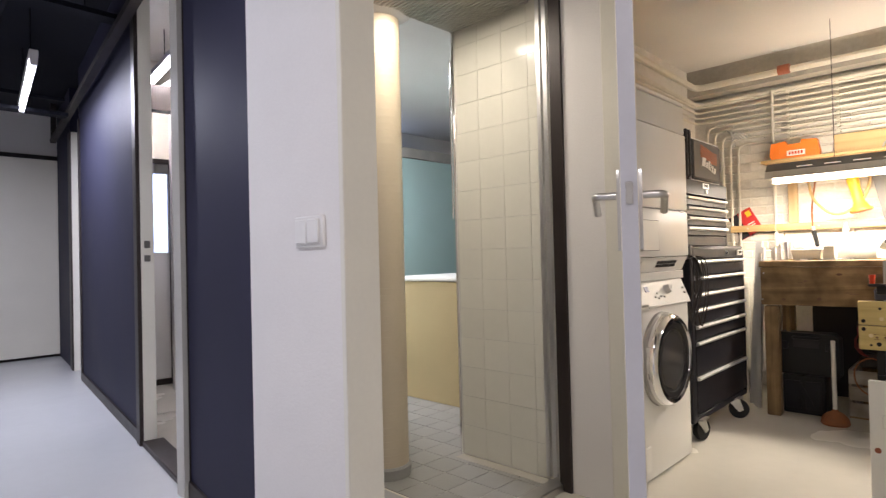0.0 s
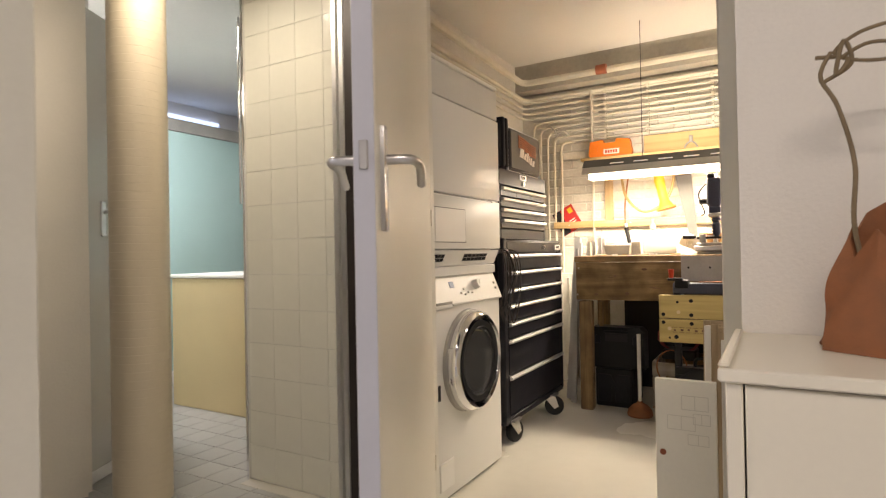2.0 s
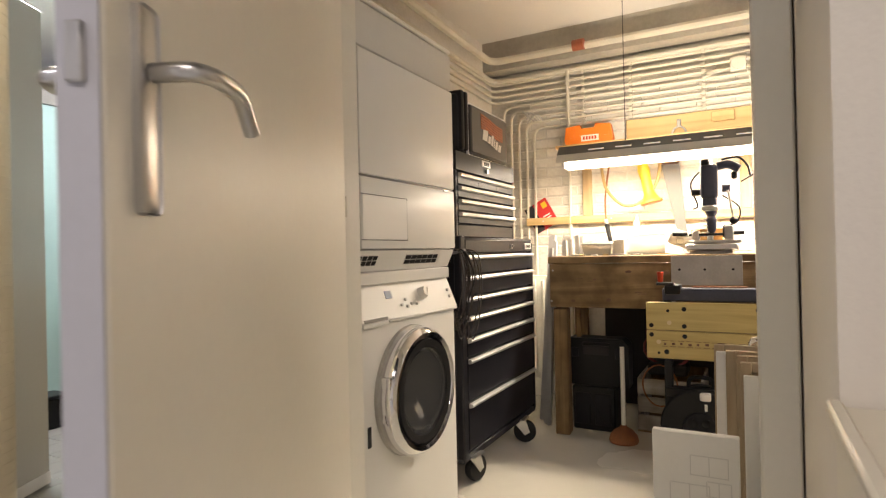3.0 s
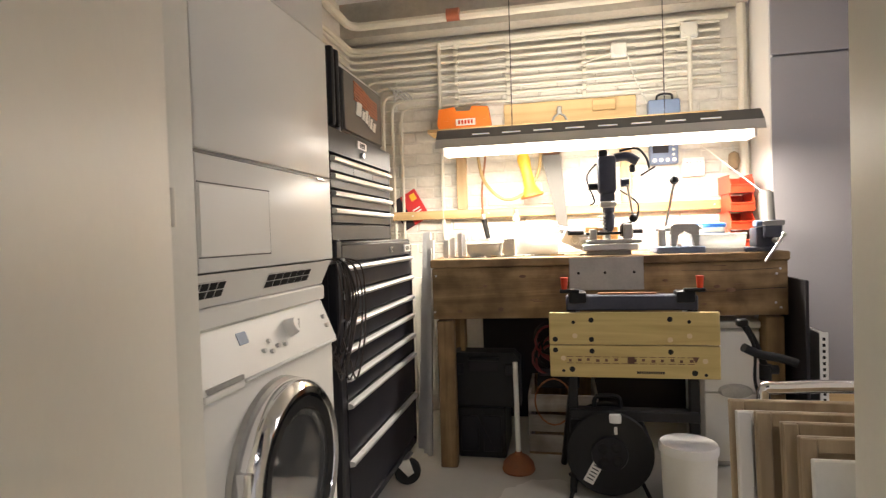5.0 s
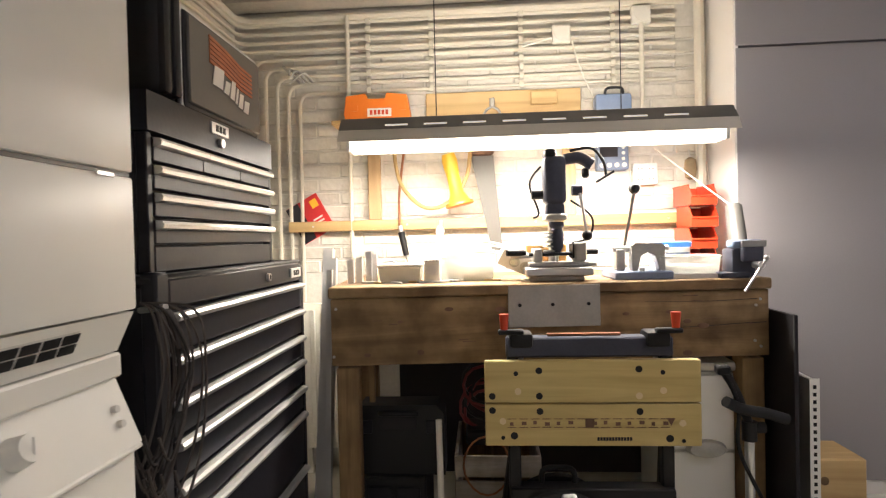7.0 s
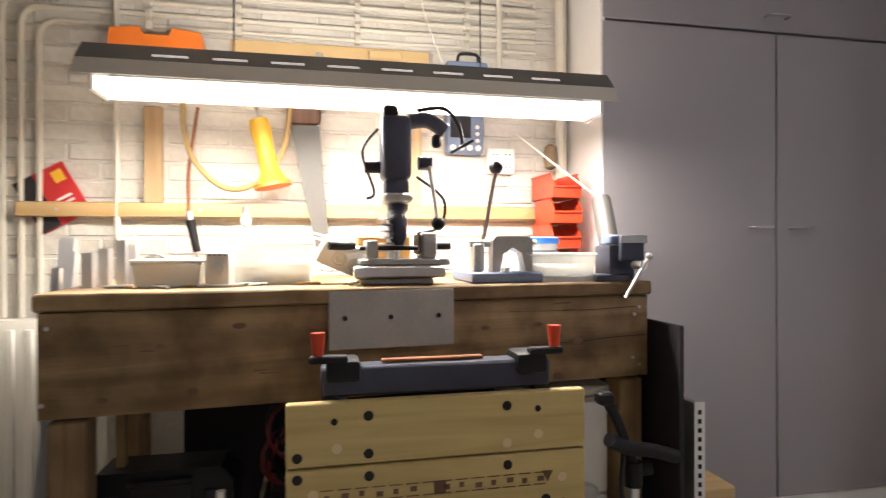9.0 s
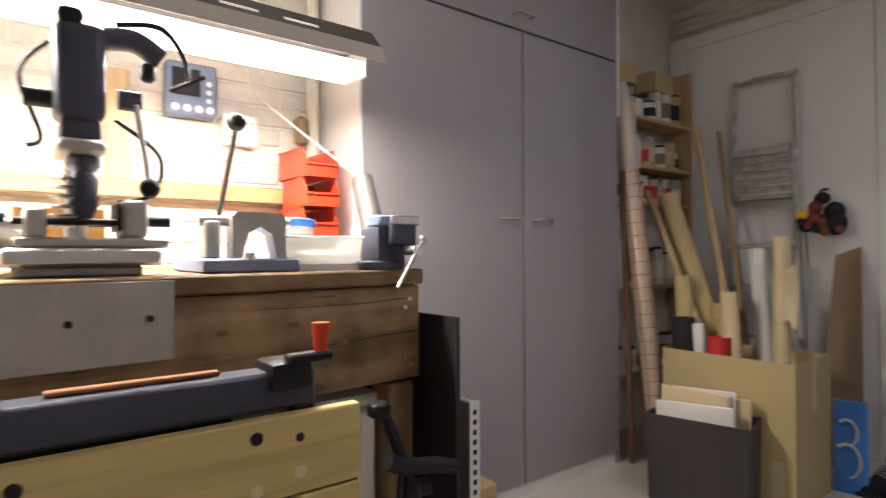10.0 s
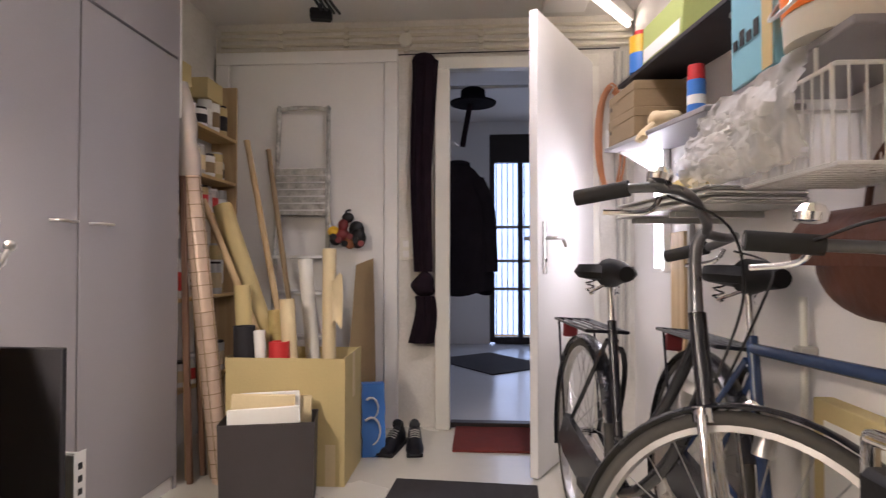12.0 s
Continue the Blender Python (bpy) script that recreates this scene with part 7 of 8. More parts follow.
bmesh.ops.solidify(bm, geom=bm.faces[:], thickness=0.004)
part("body", bm, "bin_grey", t)
part("rim", tube(B(), [(0, 0, 0.335), (0.37, 0, 0.335), (0.37, 0.20, 0.335), (0, 0.20, 0.335)], 0.004, 6, True), "bin_grey", t)
for k, (x0, x1, y, h, ma, a) in enumerate(((0.05, 0.33, 0.155, 0.385, "paper", 3), (0.10, 0.35, 0.125, 0.415, "cream_paper", -4), (0.06, 0.30, 0.09, 0.43, "paper", 2), (0.03, 0.28, 0.06, 0.40, "cream_paper", -2), (0.02, 0.20, 0.035, 0.37, "paper", 5))):
    s = thing("waste_paper", *(pose(4.80, -0.63, 0, 0, 0, 12) @ Vector((0, y, 0.012))), 12 + a * 0.3, "folded waste paper standing in the bin", "paper", "papers in the bin")
    part("folded_sheet", box(B(), x0, -0.008, 0, x1, 0.008, h, 0.004, 1, pose(0, 0, 0, 0, a * 0.6, 0)), ma, s)


def stepladder():
    t = thing("stepladder", 5.135, -1.475, 0, 0, "paint-spattered aluminium stepladder against the door", "stepladder")
    part("frame", tube(B(), smooth_path([(-0.165, 0.09, 0.0), (-0.155, 0.04, 0.9), (-0.147, 0.0, 1.78), (-0.12, -0.004, 1.86), (0.12, -0.004, 1.86), (0.147, 0.0, 1.78), (0.155, 0.04, 0.9), (0.165, 0.09, 0.0)], 6), 0.013, 10), "spatter", t, "paint-spattered tube frame")
    part("platform", box(B(), -0.145, 0.02, 1.235, 0.145, 0.05, 1.505, 0.004), "spatter", t, "folded platform spattered with paint")
    for k in range(6):
        part("rib", box(B(), -0.142, 0.051, 1.26 + k * 0.04, 0.142, 0.055, 1.268 + k * 0.04), "alu", t)
    for z in (0.28, 0.53, 0.78, 0.985):
        part("step", box(B(), -0.152, 0.03, z, 0.152, 0.115, z + 0.022, 0.004), "alu", t)
    part("rear_frame", tube(B(), smooth_path([(-0.17, 0.0, 0.0), (-0.15, -0.012, 1.2), (0.15, -0.012, 1.2), (0.17, 0.0, 0.0)], 5), 0.010), "alu", t)


stepladder()
t = thing("roller_skates", 4.86, -1.43, 1.02, 0, "bunch of red, black and yellow skates hanging", "roller skates")
for k, (x, y, z, r, ma) in enumerate(((0, 0, 0.20, 0.035, "black"), (-0.05, 0.0, 0.13, 0.045, "black"), (0.03, 0.02, 0.10, 0.045, "dark_red"), (-0.06, 0.02, 0.08, 0.05, "black"), (0.075, 0.03, 0.12, 0.035, "yellow"), (0.02, 0.03, 0.155, 0.03, "dark_red"), (0.07, 0.0, 0.07, 0.035, "black"), (-0.02, 0.03, 0.06, 0.035, "leather"))):
    part("boot", ball(B(), (x, y, z), r, 1, 0.7, 0.85 + 0.3 * (k % 2)), ma, t)
for k in range(6):
    part("wheel", cyl(B(), (-0.09 + k * 0.032, 0.05, 0.05 + 0.02 * (k % 3)), (-0.09 + k * 0.032, 0.072, 0.05 + 0.02 * (k % 3)), 0.017, n=14), "rubber" if k % 2 else "dark_red", t)
part("strap", tube(B(), smooth_path([(0, 0, 0.2), (0.02, -0.04, 0.24), (0, -0.075, 0.25)], 4), 0.006), "black", t)
t = thing("hook", 4.86, -1.508, 1.27, 0, "small steel hook on the door", "hook")
part("peg", cyl(B(), (0, -0.014, 0), (0, 0.01, 0), 0.006, n=8), "steel", t)
solid("cardboard_sheet", slab(B(), [(-0.09, 0.0), (0.10, 0.0), (0.06, 0.96), (-0.04, 1.0)], 0.006, pose(4.76, -1.32, 0.0, 9, 0, 0)), "box_brown", "brown cardboard sheet leaning on the door", "cardboard")
t = thing("carrier_bag", 4.645, -1.07, 0, 14, "blue and white carrier bag standing on the floor", "bag")
bm = box(B(), -0.055, -0.05, 0, 0.055, 0.05, 0.36)
bmesh.ops.subdivide_edges(bm, edges=bm.edges[:], cuts=5, use_grid_fill=True)
for v in bm.verts:
    q = noise.noise(v.co * 14)
    v.co.x += 0.010 * q
    v.co.y += 0.014 * noise.noise(v.co * 11 + Vector((3, 1, 2)))
    v.co.y *= 1 - 0.55 * max(0, v.co.z - 0.1) / 0.26
part("bag", bm, "blue", t)
for cz, rr in ((0.13, 0.045), (0.24, 0.035)):
    part("white_swirl", tube(B(), [(0.012 + rr * math.cos(a), 0.053 - 0.09 * max(0, cz - 0.1), cz + rr * 1.5 * math.sin(a)) for a in [0.9 + 0.3 * q for q in range(13)]], 0.0065, 8, taper=0.003), "paper", t, "white printed swirl")


def shoe(x, y, rz):
    t = thing("shoe", x, y, 0, rz, "dark grey trainer on the floor", "shoe", "pair of trainers")
    bm = B()
    st = [(-0.13, 0.030, 0.075), (-0.10, 0.038, 0.095), (-0.05, 0.038, 0.085), (0.0, 0.040, 0.070), (0.06, 0.046, 0.055), (0.11, 0.042, 0.042), (0.14, 0.025, 0.03)]
    rings = []
    for u, w, h in st:
        rings.append([bm.verts.new((u, w * math.cos(a), 0.018 + h * max(0.0, math.sin(a)))) for a in [math.pi * k / 9 for k in range(10)]])
    for a, b in zip(rings, rings[1:]):
        for i in range(9):
            bm.faces.new((a[i], a[i + 1], b[i + 1], b[i]))
        bm.faces.new((a[0], b[0], b[9], a[9]))
    bm.faces.new(rings[0])
    bm.faces.new(rings[-1][::-1])
    part("upper", bm, "toolbox", t)
    bm = slab(B(), [(-0.135, 0.0), (0.135, 0.0), (0.15, 0.012), (0.14, 0.02), (-0.13, 0.022), (-0.14, 0.01)], 0.08, pose(0, -0.04, 0))
    part("sole", bm, "black", t, "black sole")
    part("opening", cyl(B(), (-0.085, 0, 0.098), (-0.06, 0, 0.112), 0.03, 0.026, 16), "black", t)
    for k in range(4):
        part("lace", tube(B(), [(-0.01 + k * 0.018, -0.025, 0.088 - k * 0.006), (-0.01 + k * 0.018, 0, 0.096 - k * 0.006), (-0.01 + k * 0.018, 0.025, 0.088 - k * 0.006)], 0.003, 6), "galv", t)


shoe(4.555, -1.16, 80)
shoe(4.445, -1.17, 97)


def can_shelf():
    t = thing("paint_shelf", 5.545, -1.49, 0, 0, "narrow pine shelf unit crowded with tins", "shelf unit")
    for z in (0.35, 0.79, 1.235, 1.43, 1.685):
        part("shelf_board", box(B(), 0, 0, z - 0.018, 0.153, 0.86, z, 0.002), "pine", t)
    for y in (-0.018, 0.861):
        part("upright", box(B(), 0.0, y, 0, 0.153, y + 0.017, 2.0, 0.002), "pine_z", t)
    R = random.Random(5)
    for z, gap in ((0.79, 0.40), (1.235, 0.16), (1.43, 0.22), (1.685, 0.24), (0.35, 0.38)):
        y = 0.045
        while y < 0.80:
            r = R.uniform(0.026, 0.045)
            h = min(gap - 0.03, R.uniform(0.09, 0.17))
            if z == 0.79:
                h = R.uniform(0.16, 0.30)
            y += r
            c = thing("paint_tin", 5.545 + R.uniform(r + 0.004, 0.08), -1.49 + y, z, 0, "small tin or jar on the pine shelf", "tin", "tins on the shelf")
            ma = R.choice(["paper", "paper", "galv", "white", "cream", "steel", "enamel_grey", "white", "card"])
            part("body", cyl(B(), (0, 0, 0), (0, 0, h), r, n=18), ma, c)
            part("label", cyl(B(), (0, 0, h * 0.2), (0, 0, h * 0.7), r + 0.0008, n=18), R.choice(["paper", "enamel_grey", "ink", "white", "paper", "red", "box_brown", "cream_paper"]), c)
            part("cap", cyl(B(), (0, 0, h), (0, 0, h + 0.012), r * 0.9, n=16), R.choice(["galv", "ink", "white", "galv"]), c)
            y += r + 0.006
    for y0 in (0.15, 0.5):
        b = thing("small_carton", 5.56, -1.49 + y0, 1.85, 0, "small worn carton on top of the tins", "carton")
        part("box", box(B(), 0, 0, 0, 0.12, 0.18, 0.11, 0.003), "card", b)
    return t


can_shelf()
t = thing("wire_mesh_roll", 5.245, -0.68, 0, 0, "tall roll of foil wrapped in brown wire mesh", "roll")
A, C = Vector((0, 0, 0)), Vector((0.21, -0.01, 1.78))
mm = Vector((0, 0, 1)).rotation_difference((C - A).normalized()).to_matrix().to_4x4()
part("core", lathe(B(), [(0.02, 0), (0.042, 0.0), (0.043, 0.9), (0.042, 1.42), (0.036, 1.5), (0.045, 1.62), (0.03, 1.74), (0.01, 1.76)], mm, 20), "copper_foil", t)
for k in range(24):
    part("mesh_ring", tube(B(), [mm @ Vector((0.0455 * math.cos(a), 0.0455 * math.sin(a), 0.03 + k * 0.06)) for a in [2 * math.pi * i / 16 for i in range(16)]], 0.0017, 5, True), "box_brown", t)
for k in range(5):
    a = 0.4 + k * 1.257
    part("mesh_wire", tube(B(), [mm @ Vector((0.0455 * math.cos(a), 0.0455 * math.sin(a), z)) for z in (0.02, 0.75, 1.42)], 0.0017, 5), "box_brown", t)
part("plastic_wrap", lathe(B(), [(0.047, 1.36), (0.052, 1.45), (0.044, 1.52), (0.054, 1.60), (0.046, 1.70), (0.03, 1.79)], mm, 20), "film", t, "loose clear plastic round the top")
for k, (x, y, a, h) in enumerate(((5.37, -0.64, 2, 1.35), (5.40, -0.68, 1.5, 1.5), (5.36, -0.74, 3, 1.2))):
    t = thing("leaning_lath", x, y, 0, 0, "rough timber lath leaning in the corner", "lath", "laths in the corner")
    part("lath", box(B(), -0.012, -0.009, 0.001, 0.012, 0.009, h, 0.002, 1, pose(0, 0, 0, 0, a, 0)), ("dark_wood", "bench_leg", "dark_wood")[k], t)

# wall fittings and conduits of the south wall
for i, z in enumerate((2.222, 2.262, 2.305, 2.345)):
    conduit([(5.66, -1.538, z), (3.24, -1.538, z + 0.004)], 0.0105, "painted conduit above the two doors", [(xx, -1.538, z) for xx in (5.3, 4.9, 4.54, 4.1, 3.7)])
solid("thin_cable", tube(B(), smooth_path([(5.65, -1.535, 2.19), (5.1, -1.53, 2.175), (4.5, -1.53, 2.19), (3.9, -1.53, 2.195), (3.3, -1.53, 2.2)], 8), 0.004, 6), "ink", "thin black cable under the conduits", "cable")
t = thing("round_junction_box", 4.54, -1.52, 2.275, 0, "round cream junction box between the conduits", "junction box")
part("lid", cyl(B(), (0, -0.03, 0), (0, 0.004, 0), 0.04, n=24), "cream", t)
t = thing("light_switch", 4.487, -1.549, 1.05, 0, "old cream light switch beside the door", "light switch")
part("plate", box(B(), -0.032, 0, -0.07, 0.032, 0.022, 0.07, 0.005), "cream", t)
part("rocker", box(B(), -0.016, 0.022, -0.03, 0.016, 0.028, 0.03, 0.003), "white", t)
part("conduit", cyl(B(), (0.0, 0.01, 0.07), (0.0, 0.01, 1.1), 0.008, n=8), "pipe", t)
t = thing("coat_hook", 4.43, -1.545, 2.15, 0, "small hook holding the scarf", "hook")
part("peg", tube(B(), smooth_path([(0, -0.004, 0), (0, 0.05, 0), (0, 0.07, 0.03)], 4), 0.006), "steel", t)


def scarf():
    t = thing("scarf", 4.43, -1.49, 0.5, 0, "long dark plum scarf knotted near its end", "scarf")

    def body(z0, z1, w0, w1, k):
        bm = B()
        n, rows = 22, 26
        rings = []
        for j in range(rows + 1):
            v = j / rows
            w = w0 + (w1 - w0) * v
            rings.append([bm.verts.new((w * math.cos(a) * (1 + 0.10 * math.sin(5 * a + v * 3 + k)) + 0.012 * math.sin(4 * v + k), 0.035 * math.sin(a) * (1 + 0.35 * math.sin(7 * a + 2 * v)), z0 + (z1 - z0) * v)) for a in [2 * math.pi * i / n for i in range(n)]])
        for a, b in zip(rings, rings[1:]):
            for i in range(n):
                bm.faces.new((a[i], a[(i + 1) % n], b[(i + 1) % n], b[i]))
        bm.faces.new(rings[0][::-1])
        bm.faces.new(rings[-1])
        return bm
    part("cloth", body(0.41, 1.64, 0.052, 0.072, 0), "scarf", t)
    part("top_fold", ball(B(), (0, 0, 1.635), 0.07, 1, 0.6, 0.7), "scarf", t)
    part("tail", body(0.0, 0.27, 0.072, 0.055, 2), "scarf", t)
    bm = ball(B(), (0, 0.008, 0.335), 0.072, 0.95, 0.75, 1.0, 20)
    for v in bm.verts:
        v.co += 0.008 * Vector((math.sin(v.co.z * 60), 0.6 * math.sin(v.co.x * 70), math.cos(v.co.x * 50)))
    part("knot", bm, "scarf", t, "bulky knot")


scarf()

# passage beyond
def coat():
    t = thing("coat", 4.25, -1.98, 0.76, 0, "black coat on a hanger in the passage", "coat")

    def shape(u, v):
        a = 2 * math.pi * u
        w = 0.20 * (0.25 + 0.75 * min(1, v * 5.0) ** 0.7) * (1 + 0.12 * v)
        d = 0.075 * (0.6 + 0.7 * min(1, v * 2.5)) * (1 + 0.18 * math.sin(5 * a + 3 * v))
        return Vector((w * math.cos(a) * (1 + 0.05 * math.sin(3 * a + 6 * v)), d * math.sin(a), 0.86 * (1 - v) + 0.02 * math.sin(3 * a) * v))
    part("body", sheet(B(), 36, 18, shape, 0.006), "cloth", t)
    part("collar", ball(B(), (0, 0, 0.85), 0.085, 1.0, 0.7, 0.35), "cloth", t)
    for s in (-1, 1):
        part("sleeve", tube(B(), smooth_path([(s * 0.12, 0.01, 0.74), (s * 0.185, 0.03, 0.58), (s * 0.205, 0.045, 0.35), (s * 0.215, 0.05, 0.14)], 6), 0.055, 14, taper=0.048), "cloth", t)
    part("hanger_hook", tube(B(), smooth_path([(0.04, 0, 0.87), (0.05, 0, 0.95), (0.03, 0, 1.0), (0.0, 0, 0.98)], 5), 0.004), "steel", t)
    h = thing("strap", 4.22, -1.98, 1.73, 0, "dark hanging strap above the coat", "strap")
    part("band", tube(B(), [(0.0, 0, 0.0), (-0.05, 0, 0.28)], 0.018, 8), "scarf", h)
    h = thing("hat", 4.15, -1.98, 2.01, 0, "black hat on the rail above the coat", "hat")
    part("brim", lathe(B(), [(0.05, 0.0), (0.15, 0.0), (0.155, 0.012), (0.08, 0.016)], None, 28), "cloth", h)
    part("crown", lathe(B(), [(0.085, 0.016), (0.08, 0.09), (0.06, 0.105)], None, 24), "cloth", h)
    r = thing("coat_rail", 4.62, -1.98, 2.125, 0, "steel coat rail fixed to the passage wall", "rail")
    part("bar", cyl(B(), (-0.9, 0, 0), (0.0, 0, 0), 0.012, n=10), "steel", r)
    part("bracket", box(B(), -0.012, -0.03, -0.03, 0.0, 0.03, 0.03), "steel", r)


coat()
bm = B()
box(bm, 2.96, -4.98, 0.02, 3.02, -4.90, 2.45)
box(bm, 3.93, -4.98, 0.02, 3.99, -4.90, 2.45)
box(bm, 3.02, -4.98, 2.12, 3.93, -4.90, 2.45)
box(bm, 3.02, -4.98, 0.0, 3.93, -4.90, 0.08)
box(bm, 3.60, -4.97, 0.08, 3.66, -4.91, 2.12)
setting("window_2", bm, "dark_frame", "dark-framed glazed door at the end of the passage", "window")
for k in range(14):
    setting("window_bar", cyl(B(), (3.05 + k * 0.066, -4.99, 0.08), (3.05 + k * 0.066, -4.99, 2.12), 0.007, n=6), "galv", "upright bar before the glass", "bar")
for z in (0.62, 0.95, 1.35):
    setting("window_rail", box(B(), 3.02, -4.995, z, 3.93, -4.97, z + 0.035), "galv", "cross rail of the glazed door", "rail")
gl = setting("window_pane", box(B(), 3.02, -5.01, 0.08, 3.93, -5.004, 2.12), "glass", "clear glass pane", "pane")
gl.visible_shadow = False
solid("dark_rug", box(B(), -0.36, -0.46, 0, 0.36, 0.46, 0.009, 0.003), "matting", "dark rug lying askew in the passage", "rug", "", pose(4.0, -3.68, -0.002, 0, 0, 38))
t = thing("double_light_switch", 4.505, -1.549, 0.975, 0, "old cream double light switch on the wall between the doors", "light switch")
part("plate", box(B(), 0, 0, 0, 0.066, 0.012, 0.135, 0.005, 2), "cream", t)
for z in (0.018, 0.078):
    part("rocker", box(B(), 0.014, 0.0125, z, 0.052, 0.018, z + 0.04, 0.003), "white", t)
t = thing("red_doormat", 3.80, -1.545, 0, 0, "short red-brown doormat at the threshold", "doormat")
part("fibre_mat", box(B(), 0, 0, 0, 0.45, 0.42, 0.012, 0.004), "redmat", t)
t = thing("black_doormat", 3.86, -0.70, 0, -4, "black doormat on the workshop floor", "doormat")
part("fibre_mat", box(B(), 0, 0, 0, 0.62, 0.42, 0.010, 0.003), "matting", t)
solid("door_threshold", box(B(), 3.49, -1.62, 0.0, 4.28, -1.552, 0.03, 0.004), "dark_frame", "dark threshold under the inner door", "threshold")


# ---- bicycles ----
def wheel(parent, x, steer_m, r=0.335):
    """A spoked wheel in the local x-z plane round (x, 0, r)."""
    m = steer_m @ pose(x, 0, r + 0.008, 90, 0, 0)
    w = part("wheel", lathe(B(), [(r - 0.035, -0.012), (r - 0.022, -0.013), (r - 0.022, 0.013), (r - 0.035, 0.012)], m, 48, True), "steel", parent, "spoked dull steel wheel rim")
    bm = B()
    tube(bm, [m @ Vector(((r - 0.010) * math.cos(a), (r - 0.010) * math.sin(a), 0)) for a in [2 * math.pi * k / 48 for k in range(48)]], 0.018, 10, True)
    part("tyre", bm, "tyre", w, "worn dark tyre")
    bm = B()
    for k in range(28):
        a, b = 2 * math.pi * k / 28, 2 * math.pi * (k + (3 if k % 2 else -3)) / 28
        s = 0.03 if (k // 2) % 2 else -0.03
        tube(bm, [m @ Vector((0.02 * math.cos(b), 0.02 * math.sin(b), s)), m @ Vector(((r - 0.03) * math.cos(a), (r - 0.03) * math.sin(a), 0))], 0.0016, 4)
    part("spokes", bm, "steel", w)
    part("hub", lathe(B(), [(0.008, -0.055), (0.016, -0.04), (0.026, -0.032), (0.014, -0.02), (0.014, 0.02), (0.026, 0.032), (0.016, 0.04), (0.008, 0.055)], m, 16), "chrome", w)
    return w


def mudguard(parent, x, m0, a0, a1, r=0.335):
    bm = B()
    n = 26

    def f(u, v):
        a = radians(a0 + (a1 - a0) * u)
        rr = r + 0.024 - 0.010 * (2 * v - 1) ** 2
        return m0 @ Vector((x + rr * math.cos(a), 0.028 * (2 * v - 1), r + 0.008 + rr * math.sin(a)))
    return part("mudguard", sheet(bm, n, 6, f, 0.0015), "bikeblack", parent, "dark mudguard")


def bicycle(name, m, paint, steer, label, sloping=True, saddle="black", drop=0.0):
    t = new(name)
    t.matrix_basis = m
    tagged(t, label, "bicycle", "bicycles along the wall")
    R, WB = 0.335, 1.06
    bb = Vector((0.44, 0, 0.29))
    low = Vector((0, 0, -drop))
    seat_top, head_lo, head_hi = Vector((0.28, 0, 0.78)), Vector((0.925, 0, 0.665)), Vector((0.865, 0, 0.86))
    rear = Vector((0, 0, R + 0.008))
    fr = part("frame", tube(B(), [bb, seat_top], 0.015, 12), paint, t)
    part("head_tube", tube(B(), [head_lo, head_hi], 0.019, 12), paint, fr)
    part("down_tube", tube(B(), smooth_path([head_lo + Vector((-0.012, 0, 0.04)), (0.78, 0, 0.52), (0.60, 0, 0.37), bb], 6), 0.016, 12), paint, fr)
    if sloping:
        part("upper_tube", tube(B(), smooth_path([head_hi + Vector((0.012, 0, -0.05)), (0.72, 0, 0.62), (0.53, 0, 0.47), (0.395, 0, 0.435)], 6), 0.014, 12), paint, fr)
    else:
        part("upper_tube", tube(B(), [head_hi + Vector((0.02, 0, -0.085)), seat_top + Vector((0.01, 0, -0.03))], 0.015, 12), paint, fr)
    for s in (-1, 1):
        part("chain_stay", tube(B(), [bb + Vector((-0.03, s * 0.03, 0)), rear + Vector((0, s * 0.06, 0))], 0.009), paint, fr)
        part("seat_stay", tube(B(), [seat_top + Vector((0.01, s * 0.015, -0.06)), rear + Vector((0, s * 0.06, 0))], 0.008), paint, fr)
    part("seat_post", tube(B(), [seat_top, seat_top + Vector((-0.035, 0, 0.12))], 0.012, 12), "chrome", t)
    sd = part("saddle", lathe(B(), [(0.02, -0.03), (0.09, -0.02), (0.105, 0.0), (0.09, 0.025), (0.03, 0.03)], pose(0.19, 0, 0.935) @ Matrix.Diagonal((1.05, 1, 1, 1)), 24), saddle, t, "padded saddle")
    part("nose", tube(B(), smooth_path([(0.24, 0, 0.935), (0.33, 0, 0.94), (0.40, 0, 0.935)], 5), 0.05, 14, taper=0.024), saddle, sd)
    for s in (-1, 1):
        part("spring", tube(B(), [(0.17 + 0.014 * math.cos(a), s * 0.045 + 0.014 * math.sin(a), 0.86 + 0.003 * k) for k, a in enumerate([i * 0.9 for i in range(18)])], 0.003, 5), "chrome", sd)
    part("saddle_rail", tube(B(), [(0.17, 0.045, 0.865), (0.25, 0.02, 0.895), (0.25, -0.02, 0.895), (0.17, -0.045, 0.865)], 0.005), "chrome", sd)
    wheel(t, 0, Matrix())
    mudguard(t, 0, Matrix(), 20, 205)
    # the steered front end
    st = Matrix.Translation(head_lo) @ Matrix.Rotation(radians(17), 4, "Y").inverted() @ Matrix.Rotation(radians(steer), 4, "Z") @ Matrix.Rotation(radians(17), 4, "Y") @ Matrix.Translation(-head_lo)
    st.translation.z += 0.0
    fk = part("fork", tube(B(), [st @ (head_lo + Vector((-0.005, 0, 0.0))), st @ (head_lo + Vector((0.004, 0, -0.03)))], 0.028, 14), "chrome", t, "chrome fork crown")
    for s in (-1, 1):
        part("fork_blade", tube(B(), smooth_path([st @ Vector((0.93, s * 0.035, 0.65)), st @ Vector((0.98, s * 0.045, 0.50)), st @ Vector((1.02, s * 0.05, 0.40)), st @ Vector((WB, s * 0.055, R + 0.008))], 6), 0.012, 10, taper=0.008), "chrome", fk)
    wheel(t, WB, st)
    mudguard(t, WB, st, 35, 175)
